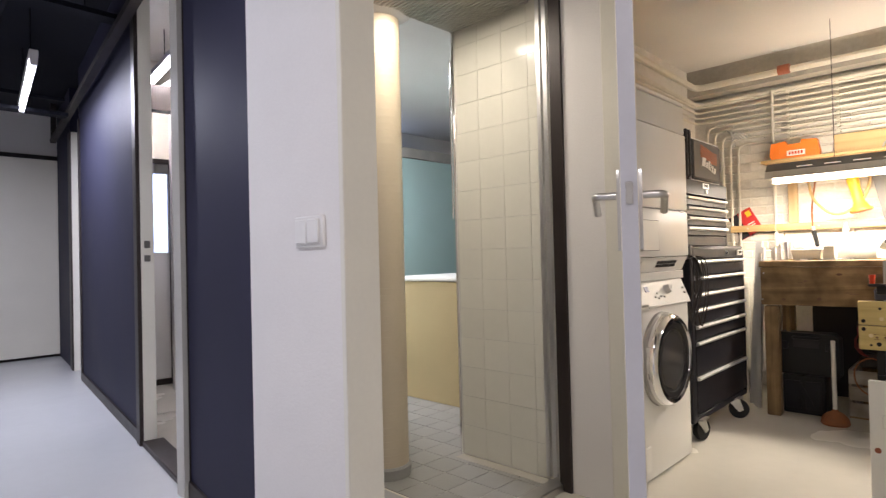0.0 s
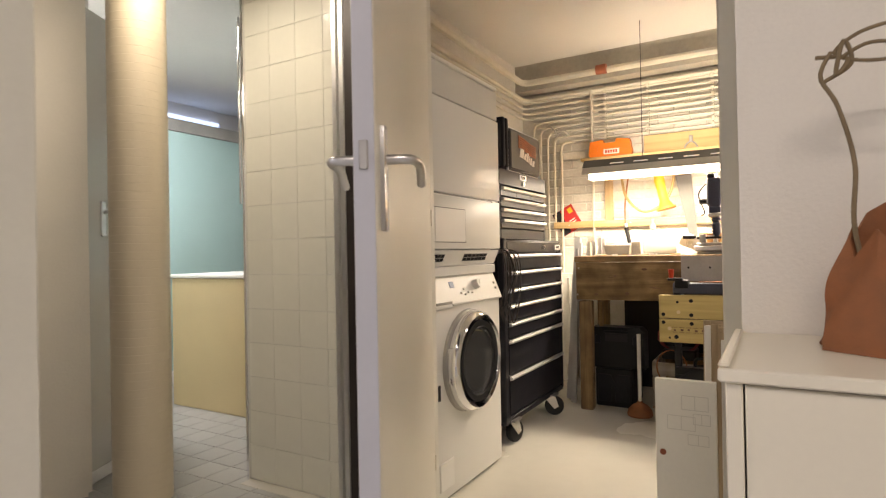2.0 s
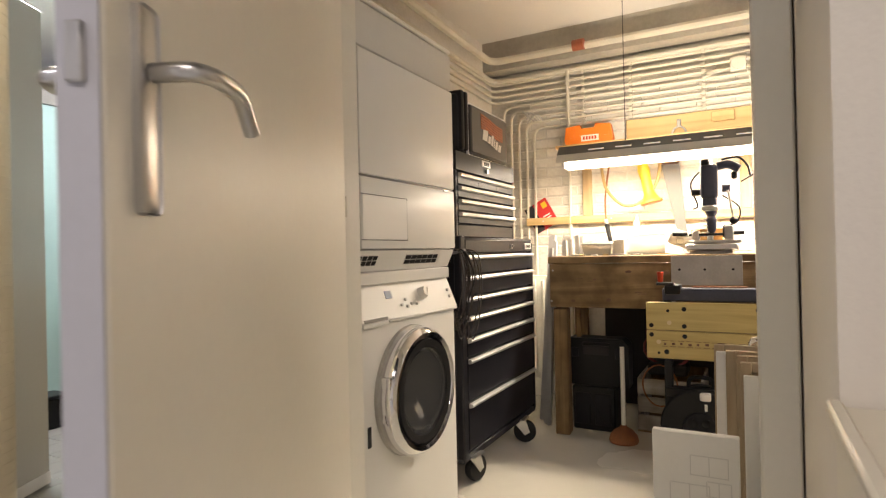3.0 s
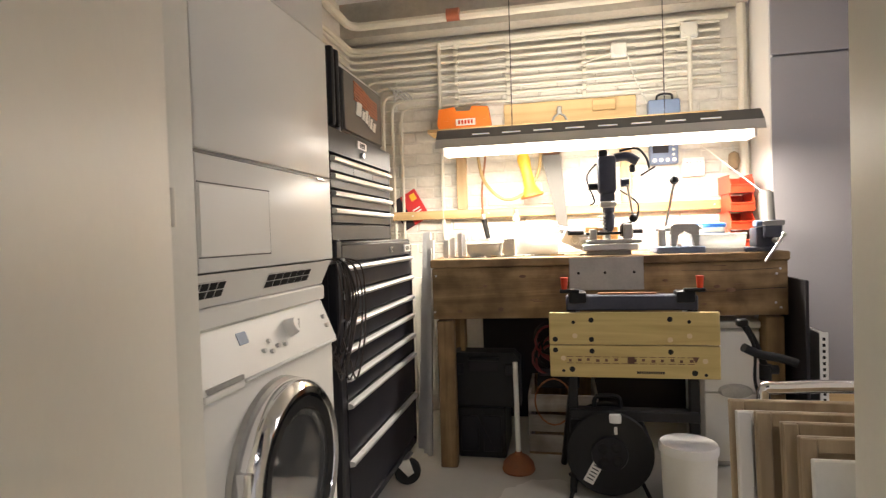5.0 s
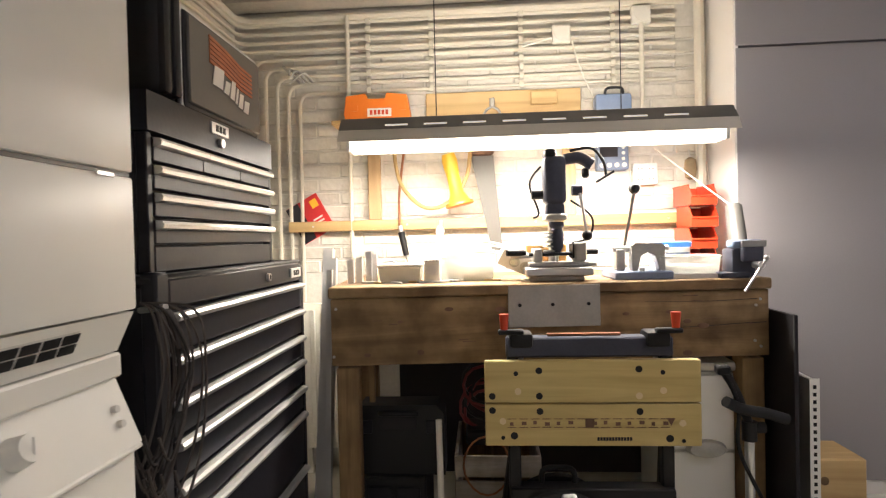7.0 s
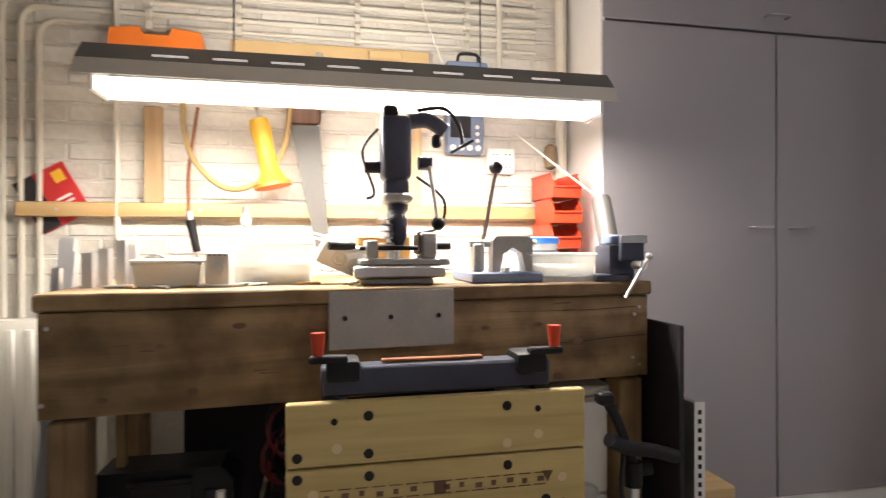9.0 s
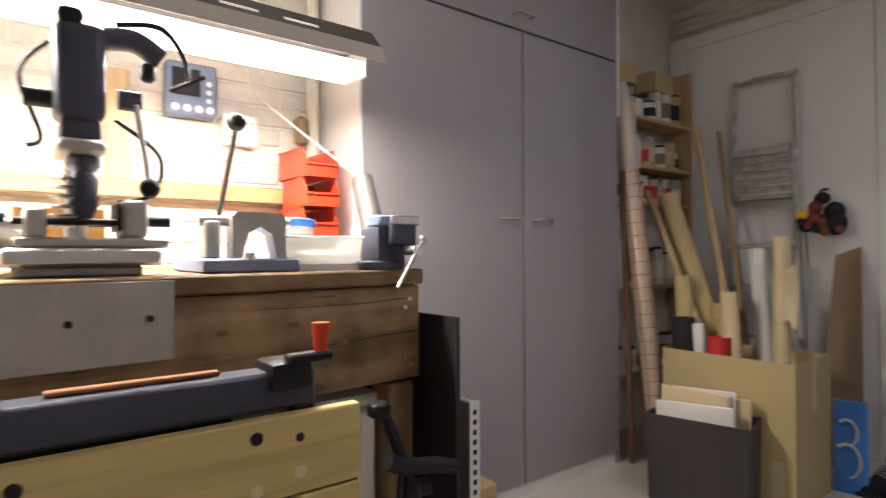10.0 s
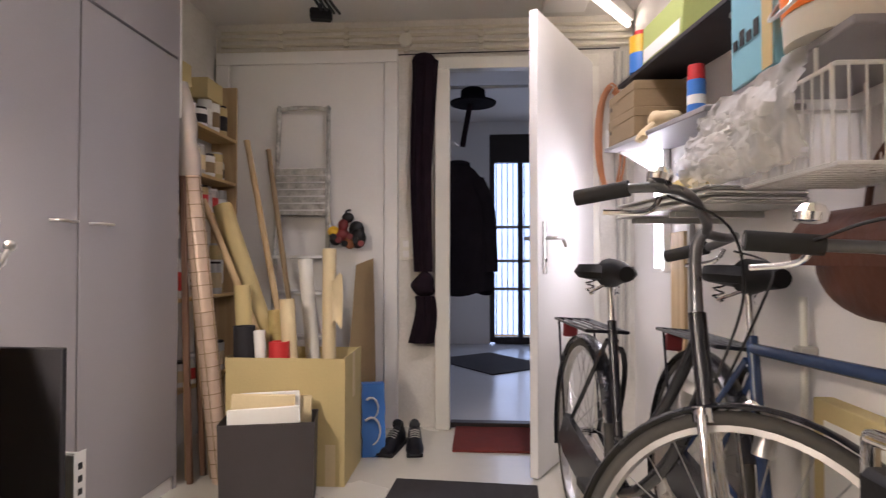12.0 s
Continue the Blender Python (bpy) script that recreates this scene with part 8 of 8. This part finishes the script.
    part("stem", tube(B(), smooth_path([st @ head_hi, st @ (Vector((0.835, 0, 0.985)) + low), st @ (Vector((0.836, 0, 1.035)) + low), st @ (Vector((0.850 if not drop else 0.885, 0, 1.045)) + low)], 5), 0.0135, 12), "dark_steel", t, "straight steel handlebar stem")
    br = part("brake", tube(B(), smooth_path([st @ Vector((0.95, 0.03, 0.66)), st @ Vector((1.0, 0.035, 0.70)), st @ Vector((1.02, 0.03, 0.665))], 4), 0.007), "chrome", t)
    half = [(0.66, 0.255, 1.035), (0.76, 0.24, 1.065), (0.85, 0.17, 1.085), (0.868, 0.07, 1.055)]
    grip = ((0.655, 0.256, 1.033), (0.765, 0.239, 1.066))
    if drop:
        half = [(0.79, 0.305, 1.05), (0.83, 0.20, 1.055), (0.875, 0.11, 1.06), (0.89, 0.06, 1.05)]
        grip = ((0.79, 0.305, 1.05), (0.832, 0.195, 1.055))
    hb = part("handlebar", tube(B(), smooth_path([st @ (Vector(p) + low) for p in half + [(0.85 if not drop else 0.89, 0, 1.045)] + [(x, -y, z) for x, y, z in reversed(half)]], 6), 0.011, 10), "dark_steel", t, "swept-back dull steel handlebar")
    for s in (-1, 1):
        part("grip", tube(B(), [st @ (Vector((x, s * y, z)) + low) for x, y, z in grip], 0.0175, 14), "rubber", hb, "black rubber grip")
        part("brake_lever", tube(B(), smooth_path([st @ (Vector((0.82, s * 0.205, 1.06)) + low), st @ (Vector((0.80, s * 0.21, 1.025)) + low), st @ (Vector((0.72, s * 0.24, 1.01)) + low)], 5), 0.006), "chrome", hb)
        part("brake_cable", tube(B(), smooth_path([st @ (Vector((0.84, s * 0.22, 1.06)) + low), st @ Vector((0.95, s * 0.16, 1.02)), st @ Vector((0.97, s * 0.06, 0.90)), st @ Vector((0.94, s * 0.03, 0.72))], 7), 0.003, 6), "black", hb)
    bell = part("bell", lathe(B(), [(0.010, 0.0), (0.026, 0.004), (0.028, 0.018), (0.018, 0.032), (0.004, 0.036)], st @ pose(0.81, -0.205, 1.09 - drop), 20), "chrome", hb, "chrome bell")
    part("dynamo", cyl(B(), st @ Vector((1.03, 0.06, 0.60)), st @ Vector((1.03, 0.06, 0.70)), 0.022, n=16), "steel", t, "bottle dynamo")
    # drive, rack and stand
    ck = part("crank", lathe(B(), [(0.06, 0.0), (0.088, 0.0), (0.09, 0.004), (0.06, 0.004)], pose(0.44, -0.045, 0.29, 90, 0, 0), 32), "steel", t, "chainring")
    for s, a in ((1, 205), (-1, 25)):
        e = Vector((0.44 + 0.165 * math.cos(radians(a)), s * 0.075, 0.29 + 0.165 * math.sin(radians(a))))
        part("crank_arm", tube(B(), [(0.44, s * 0.06, 0.29), e], 0.010), "chrome", ck)
        pd = part("pedal", box(B(), e.x - 0.045, e.y + (0.01 if s > 0 else -0.09), e.z - 0.012, e.x + 0.045, e.y + (0.09 if s > 0 else -0.01), e.z + 0.012, 0.004), "rubber", t)
        part("reflector", box(B(), e.x - 0.047, e.y + (0.03 if s > 0 else -0.07), e.z - 0.006, e.x - 0.0455, e.y + (0.07 if s > 0 else -0.03), e.z + 0.006), "yellow", pd, "amber reflector")
    part("chain_guard", slab(B(), [(-0.06, 0.30), (0.02, 0.41), (0.36, 0.37), (0.50, 0.36), (0.55, 0.29), (0.48, 0.21), (0.02, 0.27)], 0.022, pose(0, -0.075, 0)), "bikeblack", t)
    rk = part("rack", tube(B(), [(-0.22, 0.07, 0.735), (0.24, 0.07, 0.74), (0.24, -0.07, 0.74), (-0.22, -0.07, 0.735)], 0.006, 8, True), "bikeblack", t, "black luggage rack")
    for y in (-0.035, 0.0, 0.035):
        part("rack_bar", tube(B(), [(-0.22, y, 0.735), (0.24, y, 0.74)], 0.005, 6), "bikeblack", rk)
    for s in (-1, 1):
        part("rack_stay", tube(B(), [(-0.16, s * 0.07, 0.735), (0.0, s * 0.065, R + 0.01)], 0.005, 6), "bikeblack", rk)
    part("rear_light", box(B(), -0.255, -0.03, 0.66, -0.235, 0.03, 0.72, 0.006), "dark_red", t)
    part("lock", tube(B(), [(0.10 + 0.02 * math.sin(2 * a), 0.09 + 0.02 * math.cos(a), 0.52 + 0.15 * math.sin(a)) for a in [i * 0.35 for i in range(18)]], 0.010, 8, True), "black", t, "black cable lock")
    part("kickstand", tube(B(), [(0.40, 0.05, 0.27), (0.34, 0.17, 0.006)], 0.008), "steel", t)
    return t


bicycle("bicycle", pose(3.745, -0.37, 0, -3, 0, 95), "bikeblack", 46, "old black city bicycle with a chrome handlebar", True)
bicycle("bicycle", pose(3.475, -0.03, 0, -5, 0, 92), "bikeblue", 8, "dark blue bicycle with a straight top tube", False, "black", 0.075)

# ---- wall behind the bicycles ----
t = thing("wall_tube_lamp", 3.225, -0.93, 0.92, 0, "upright lit fluorescent tube behind the bicycles", "tube light")
part("batten", box(B(), 0, -0.03, 0, 0.035, 0.03, 0.60, 0.004), "white", t)
part("tube", cyl(B(), (0.052, 0, 0.02), (0.052, 0, 0.58), 0.014, n=14), "tube_cool", t, "lit fluorescent tube")
# the first, longer tube is added out of view to go with the fill
for x, y, L, a in ((3.86, -0.625, 1.25, 0), (3.25, -1.51, 0.62, -36)):
    t = thing("ceiling_tube_and_fill_lamp", x, y, 2.320, a, "fluorescent tube lamp under the workshop ceiling, the longer one an added fill", "tube light", "tube lamps under the ceiling")
    part("batten", box(B(), -0.03, 0, 0.02, 0.03, L, 0.0795, 0.004), "white", t)
    part("tube", cyl(B(), (0, 0.02, 0.0), (0, L - 0.02, 0.0), 0.016, n=14), "tube", t, "lit fluorescent tube")
    for y0 in (0.012, L - 0.012):
        part("lampholder", box(B(), -0.016, y0 - 0.010, -0.018, 0.016, y0 + 0.010, 0.021, 0.003), "white", t)
t = thing("ceiling_panel_lamp", 3.52, -1.42, 2.365, 0, "small square ceiling lamp by the door", "ceiling lamp")
part("diffuser", box(B(), 0, 0, 0, 0.24, 0.24, 0.034, 0.006), "white", t)


def wall_shelf(name, z, y0, y1, depth, tilt, material, label):
    t = thing(name, 3.222, y0, z, 0, label, "shelf")
    m = pose(0, 0, 0, -tilt, 0, 0)
    part("board", box(B(), 0, 0, -0.018, depth, y1 - y0, 0.0, 0.003, 1, m), material, t)
    for y in (0.08, y1 - y0 - 0.16) if y1 - y0 > 0.6 else ():
        part("bracket", slab(B(), [(0, -0.019), (depth * 0.8, -0.019), (depth * 0.8, -0.03), (0.02, -0.14), (0, -0.14)], 0.018, m @ pose(0, y, 0)), "galv", t)
    return t


wall_shelf("upper_wall_shelf", 1.807, -0.95, 0.32, 0.23, 6.0, "ink", "dark upper wall shelf loaded with boxes")
wall_shelf("near_wall_shelf", 1.385, 0.36, 0.82, 0.27, 0, "cabinet", "short grey wall shelf above the wire basket")
wall_shelf("lower_wall_shelf", 1.525, -1.06, 0.20, 0.27, 5.5, "cabinet", "lower wall shelf sagging towards the room")


def on_up(y):
    return 1.809 - (y + 0.95) * math.tan(radians(6.0))


def on_low(y):
    return 1.527 - (y + 1.06) * math.tan(radians(5.5))


for k, (y, w, z, h, c) in enumerate(((-1.0, 0.46, 0.0, 0.115, "box_brown"), (-0.98, 0.44, 0.118, 0.105, "box_brown"))):
    t = thing("archive_box", 3.235, y, on_low(y) + z, 0, "flat brown cardboard box stacked on the shelf", "cardboard box", "stacked flat boxes")
    m = pose(0, 0, 0, -5.5, 0, 0)
    part("box", box(B(), 0, 0, 0.001, 0.25, w, h, 0.003, 1, m), c, t)
    part("lid", box(B(), -0.002, -0.003, h - 0.035, 0.253, w + 0.003, h + 0.002, 0.002, 1, m), "box_brown", t)
    part("finger_hole", cyl(B(), m @ Vector((0.254, 0.05, h - 0.055)), m @ Vector((0.2525, 0.05, h - 0.055)), 0.010, n=12), "ink", t)
    bm = B()
    for j in range(3):
        box(bm, 0.2532, 0.14 + j * 0.03, h - 0.05, 0.2545, 0.16 + j * 0.03, h - 0.04, m=m)
    part("printed_bars", bm, "frame_wood", t)
t = thing("spray_can", 3.40, -0.11, on_low(-0.14), 0, "red and blue spray can on the lower shelf", "spray can")
part("body", cyl(B(), (0, 0, 0), (0, 0, 0.125), 0.029, n=20), "blue", t)
part("band", cyl(B(), (0, 0, 0.045), (0, 0, 0.075), 0.0295, n=20), "paper", t)
part("cap", cyl(B(), (0, 0, 0.125), (0, 0, 0.175), 0.028, 0.026, 20), "red", t)
t = thing("glove", 3.41, -0.40, on_low(-0.42), 0, "crumpled pale work glove on the shelf edge", "glove")
bm = ball(B(), (0, 0, 0.04), 0.06, 1.0, 1.5, 0.6, 20)
for v in bm.verts:
    v.co += 0.016 * noise.noise(v.co * 22) * v.co.normalized()
part("palm", bm, "cream_paper", t)
for k in range(3):
    part("finger", tube(B(), smooth_path([(0.03, -0.04 + k * 0.03, 0.03), (0.07, -0.05 + k * 0.035, 0.0), (0.085, -0.05 + k * 0.04, -0.03)], 4), 0.014), "cream_paper", t)
t = thing("adhesive_can", 3.40, -0.74, on_up(-0.79), 0, "yellow and blue spray tin with a red cap", "tin")
part("body", cyl(B(), (0, 0, 0), (0, 0, 0.085), 0.05, n=24), "blue", t)
part("upper_band", cyl(B(), (0, 0, 0.085), (0, 0, 0.16), 0.0503, n=24), "yellow", t, "yellow printed band")
part("cap", cyl(B(), (0, 0, 0.16), (0, 0, 0.185), 0.03, n=18), "red", t, "red cap")
M["lime"] = mat("lime_green_print", (0.40, 0.47, 0.15), 0.5, var=0.06, bump=0.01)
t = thing("green_carton", 3.24, -0.58, on_up(-0.58), 0, "lime green and white carton on the upper shelf", "carton")
part("box", box(B(), 0, 0, 0, 0.20, 0.46, 0.15, 0.003, 1, pose(0, 0, 0, -6, 0, 0)), "lime", t)
part("white_band", box(B(), 0.201, 0.02, 0.01, 0.2025, 0.44, 0.06, m=pose(0, 0, 0, -6, 0, 0)), "paper", t)
t = thing("light_blue_carton", 3.245, 0.37, 1.386, 0, "pale blue and brown carton on the upper shelf", "carton")
M["paleblue"] = mat("pale_blue_print", (0.22, 0.50, 0.62), 0.5, var=0.05, bump=0.01)
part("box", box(B(), 0, 0, 0, 0.25, 0.20, 0.31, 0.003), "paleblue", t)
part("brown_side", box(B(), 0.251, 0.155, 0.002, 0.2525, 0.198, 0.308), "card", t)
for j in range(4):
    part("printed_bar", box(B(), 0.2512, 0.015 + j * 0.034, 0.09, 0.2525, 0.038 + j * 0.034, 0.10 + 0.014 * (j % 2 + 1)), "ink", t)
t = thing("orange_tub", 3.425, 0.69, 1.386, 0, "round cream tub with an orange label and handle", "tub")
part("body", cyl(B(), (0, 0, 0), (0, 0, 0.22), 0.10, 0.112, 32), "cream", t)
part("label", cyl(B(), (0, 0, 0.055), (0, 0, 0.19), 0.1042, 0.1115, 32), "orange", t, "orange wrap label")
part("lid", lathe(B(), [(0.1, 0.22), (0.118, 0.222), (0.118, 0.24), (0.09, 0.243)], None, 32), "white", t)
part("handle", tube(B(), smooth_path([(0.0, 0.115, 0.2), (0.08, 0.10, 0.10), (0.125, 0, 0.05), (0.08, -0.10, 0.10), (0, -0.115, 0.2)], 5), 0.004), "steel", t)


def wire_basket():
    t = thing("wire_basket", 3.24, 0.43, 1.145, 0, "white wire basket hooked under the shelf", "wire basket")
    w, d, h = 0.34, 0.25, 0.175
    for z in (0.0, h):
        part("rim", tube(B(), [(0, 0, z), (d, 0, z), (d, w, z), (0, w, z)], 0.0045, 6, True), "white", t)
    for k in range(11):
        y = 0.01 + k * 0.032
        part("wire", tube(B(), [(0, y, h), (0, y, 0), (d, y, 0), (d, y, h)], 0.0025, 5), "white", t)
    for k in range(9):
        x = 0.02 + k * 0.03
        part("cross_wire", tube(B(), [(x, 0, h), (x, 0, 0.002), (x, w, 0.002), (x, w, h)], 0.002, 5), "white", t)
    for y in (0.06, 0.28):
        part("hook", tube(B(), [(0.02, y, h), (0.02, y, 1.367 - 1.145)], 0.004, 6), "white", t)
        part("hook", tube(B(), [(d, y, h), (d, y, 1.367 - 1.145)], 0.004, 6), "white", t)


wire_basket()


def crumple(name, c, sx, sy, sz, material, label, cat, seed):
    bm = B()
    bmesh.ops.create_icosphere(bm, subdivisions=4, radius=1)
    off = Vector((seed, seed * 2, seed * 3))
    for v in bm.verts:
        k = 1 + 0.32 * noise.noise(v.co * 2.0 + off) + 0.16 * abs(noise.noise(v.co * 5.0 + off))
        v.co = Vector((v.co.x * sx * k, v.co.y * sy * k, v.co.z * sz * k))
    lo = min(v.co.z for v in bm.verts)
    for v in bm.verts:
        v.co.z -= lo
    return solid(name, bm, material, label, cat, "", pose(*c))




def plastic_bag():
    t = thing("plastic_bag", 3.495, 0.36, 1.165, 0, "crumpled clear plastic bag hanging under the shelf", "plastic bag")
    nu, nv = 44, 22
    for k in range(4):
        bm = B()
        g = []
        for i in range(nu + 1):
            for j in range(nv + 1):
                u, v = i / nu, j / nv
                q = Vector((u * 4 + k * 3.1, v * 3, k * 1.7))
                x = 0.012 + 0.020 * k + 0.022 * noise.noise(q) + 0.016 * abs(noise.noise(q * 2.7)) + 0.02 * math.sin(3.1 * v)
                z = (0.21 - 0.02 * k) * (1 - v) * (0.84 + 0.16 * math.sin(2.2 * u + k)) + 0.010 * noise.noise(q * 2.3)
                y = -0.02 * k + (0.36 - 0.03 * k) * (u - 0.12 * v * (1 - u)) + 0.018 * noise.noise(q * 2.0 + Vector((9, 0, 0)))
                g.append(bm.verts.new((x, y, z)))
        for i in range(nu):
            for j in range(nv):
                c = i * (nv + 1) + j
                bm.faces.new((g[c], g[c + 1], g[c + nv + 2], g[c + nv + 1]))
        part("fold", bm, "film", t)


plastic_bag()
t = thing("newspaper_pile", 3.30, -0.42, 1.13, 8, "flat pile of old newspapers on a wall bracket", "newspaper pile")
for k in range(9):
    part("newspaper", box(B(), -0.02 + 0.01 * (k % 3), -0.02 * (k % 2), k * 0.0055, 0.30 - 0.012 * (k % 4), 0.60 + 0.012 * (k % 3), k * 0.0055 + 0.0045, 0.001), "paper" if k % 2 else "enamel_grey", t)
part("bracket", box(B(), -0.078, 0.05, -0.02, 0.26, 0.09, -0.001), "galv", t)
part("bracket", box(B(), -0.10, 0.34, -0.02, 0.26, 0.38, -0.001), "galv", t)
crumple("yellow_cloth", (3.43, -0.10, 1.185), 0.07, 0.13, 0.025, "jaw", "yellow cloth thrown on the newspapers", "cloth", 7)
crumple("grey_cloth", (3.40, -0.08, 1.225), 0.06, 0.09, 0.03, "steelblue", "grey-blue rag on the newspapers", "cloth", 9)
t = thing("orange_extension_cord", 3.355, -1.545, 1.36, 0, "orange extension cord hanging in long loops", "extension cord")
for k in range(6):
    part("loop", tube(B(), [((0.055 + 0.006 * k) * math.cos(a) + 0.006 * (k % 3), 0.02 + 0.010 * k, 0.30 + (0.29 + 0.012 * (k % 4)) * math.sin(a)) for a in [i * 0.314 for i in range(20)]], 0.0055, 6, True), "cord_orange", t)
part("hook", cyl(B(), (0, -0.004, 0.575), (0, 0.085, 0.585), 0.006, n=8), "steel", t)
t = thing("wall_cables", 3.262, -1.530, 0.3, 0, "grey cables running down the corner", "cable")
for k in range(4):
    part("cable", tube(B(), smooth_path([(0.022 * k, 0, 1.88), (0.022 * k + 0.01, 0.006, 1.4), (0.022 * k - 0.008, 0.0, 0.8), (0.022 * k, 0.006, 0.0)], 6), 0.005, 6), "galv" if k % 2 else "cream", t)
solid("paper_note", box(B(), 3.29, -1.452, 1.60, 3.40, -1.447, 1.71, 0.001), "paper", "white card hung on the orange cord", "card")
solid("wall_plank", box(B(), 3.222, -0.83, 0.0, 3.252, -0.66, 1.10, 0.003), "pine_z", "upright pine plank against the wall", "plank")
solid("steel_strip", box(B(), 3.222, -0.645, 0.0, 3.245, -0.615, 1.22, 0.003), "galv", "narrow upright grey strip on the wall", "strip")
for k, (x, y) in enumerate(((3.34, -0.52), (3.36, -0.30))):
    t = thing("silver_duct", x, y, 0, 0, "silver foil ventilation duct lying against the wall", "duct", "silver ducts")
    pr = [(0.075, 0.0)] + [(0.078 + 0.005 * (i % 2), 0.01 + i * 0.02) for i in range(28)] + [(0.06, 0.58)]
    part("duct", lathe(B(), pr, pose(0, 0, 0.02, -14, 0, 0), 24), "foil", t)
t = thing("red_capped_bottle", 3.30, -0.68, 0.0, 0, "tall white bottle with a red cap", "bottle")
part("body", lathe(B(), [(0.05, 0.0), (0.055, 0.01), (0.055, 0.5), (0.03, 0.58), (0.02, 0.6)], None, 20), "paper", t)
part("cap", cyl(B(), (0, 0, 0.6), (0, 0, 0.64), 0.026, n=16), "redorange", t, "red cap")
t = thing("brown_saddlebag", 3.235, 0.42, 0.87, 0, "brown leather bag hanging on the wall", "bag")
bm = ball(B(), (0.06, 0.17, 0.10), 0.14, 0.45, 1.5, 0.85, 24)
part("body", bm, "dark_leather", t)
part("flap", sheet(B(), 8, 8, lambda u, v: Vector((0.02 + 0.115 * math.sin(u * 1.9), -0.04 + 0.42 * v, 0.225 - 0.13 * u * u)), 0.004), "dark_leather", t)
part("strap", tube(B(), smooth_path([(0.0, 0.02, 0.15), (0.0, 0.06, 0.32), (0.0, 0.17, 0.38), (0, 0.28, 0.32), (0, 0.32, 0.15)], 6), 0.008), "dark_leather", t)
t = thing("gas_valve", 3.222, 0.22, 0.70, 0, "old brass valve and pipe on the wall", "valve")
part("pipe", cyl(B(), (0.03, 0, -0.70), (0.03, 0, 0.18), 0.010, n=10), "cream", t)
part("body", box(B(), 0.0, -0.02, 0.0, 0.05, 0.02, 0.05, 0.006), "galv", t)
part("tap", box(B(), 0.05, -0.03, 0.018, 0.062, 0.03, 0.032, 0.003), "galv", t)
for k, (y, z) in enumerate(((0.30, 0.32), (0.25, 0.0))):
    t = thing("flat_carton", 3.225, y, z, 0, "open brown carton standing by the wall", "carton", "cartons by the wall")
    part("box", box(B(), 0, 0, 0, 0.05, 0.55, 0.315, 0.003), "card", t)
    part("white_face", box(B(), 0.051, 0.05, 0.04, 0.053, 0.50, 0.27), "paper", t, "white printed face")
# dark drying rack under the ceiling
t = thing("ceiling_rack", 4.93, -1.05, 2.30, 12, "folded black rack hanging from the ceiling", "rack")
for k in range(4):
    part("bar", tube(B(), smooth_path([(-0.10 + k * 0.03, -0.25, 0.05), (-0.05 + k * 0.025, 0.0, 0.02), (0.0 + k * 0.03, 0.25, 0.03)], 4), 0.008), "black", t)
part("clamp", box(B(), -0.06, -0.27, 0.0, 0.06, -0.20, 0.06, 0.01), "black", t)
part("hook", cyl(B(), (0, -0.23, 0.06), (0, -0.23, 0.102), 0.008, n=8), "black", t)


# ---- pieces: bricks and tiles ----
def joined(name, items, material, parent, label=""):
    bm = B()
    for a in items:
        box(bm, *a)
    ob = part(name, bm, material, parent, label)
    ob["kind"] = "stuff"
    return ob


def piece_mesh(name, dx, dy, dz, bev, material):
    return mesh_of(name, box(B(), 0, 0, 0, dx, dy, dz, bev), material)


def lay(name, me, parent, places):
    for p in places:
        ob = new(name, me)
        ob.parent = parent
        ob.location = p


walls = {o.name: o for o in scene.objects}
E_W, W_W, FB = walls["wall_east"], walls["wall_west"], walls["floor_bathroom"]
RP = random.Random(21)
whole = piece_mesh("brick", 0.012, 0.202, 0.056, 0.004, "brick")
half = piece_mesh("brick", 0.012, 0.096, 0.056, 0.004, "brick")
rows = 17
for j in range(rows):
    z = 0.94 + j * 0.0655
    y = 0.80 + (0.0 if j % 2 else -0.104)
    if y < 0.79:
        lay("brick", half, E_W, [(5.6945 + RP.uniform(-0.0012, 0.0012), 0.80, z)])
        y += 0.210
    while y + 0.202 < 2.96:
        lay("brick", whole, E_W, [(5.6945 + RP.uniform(-0.0015, 0.0015), y, z)])
        y += 0.210
tile = piece_mesh("tile", 0.008, 0.1488, 0.1468, 0.0006, "tile")
for j in range(16):
    for i in range(4):
        lay("tile", tile, W_W, [(3.1612 + RP.uniform(-0.0004, 0.0004), 2.648 + i * 0.150, 0.004 + j * 0.148)])
ft = piece_mesh("tile", 0.146, 0.146, 0.006, 0.001, "grey_tile")
for i in range(12):
    for j in range(20):
        x, y = 2.62 + i * 0.15, 2.70 + j * 0.15
        if x > 3.08 and y < 3.25 or x < 2.7 and y > 3.65:
            continue
        lay("tile", ft, FB, [(x, y, -0.0075)])
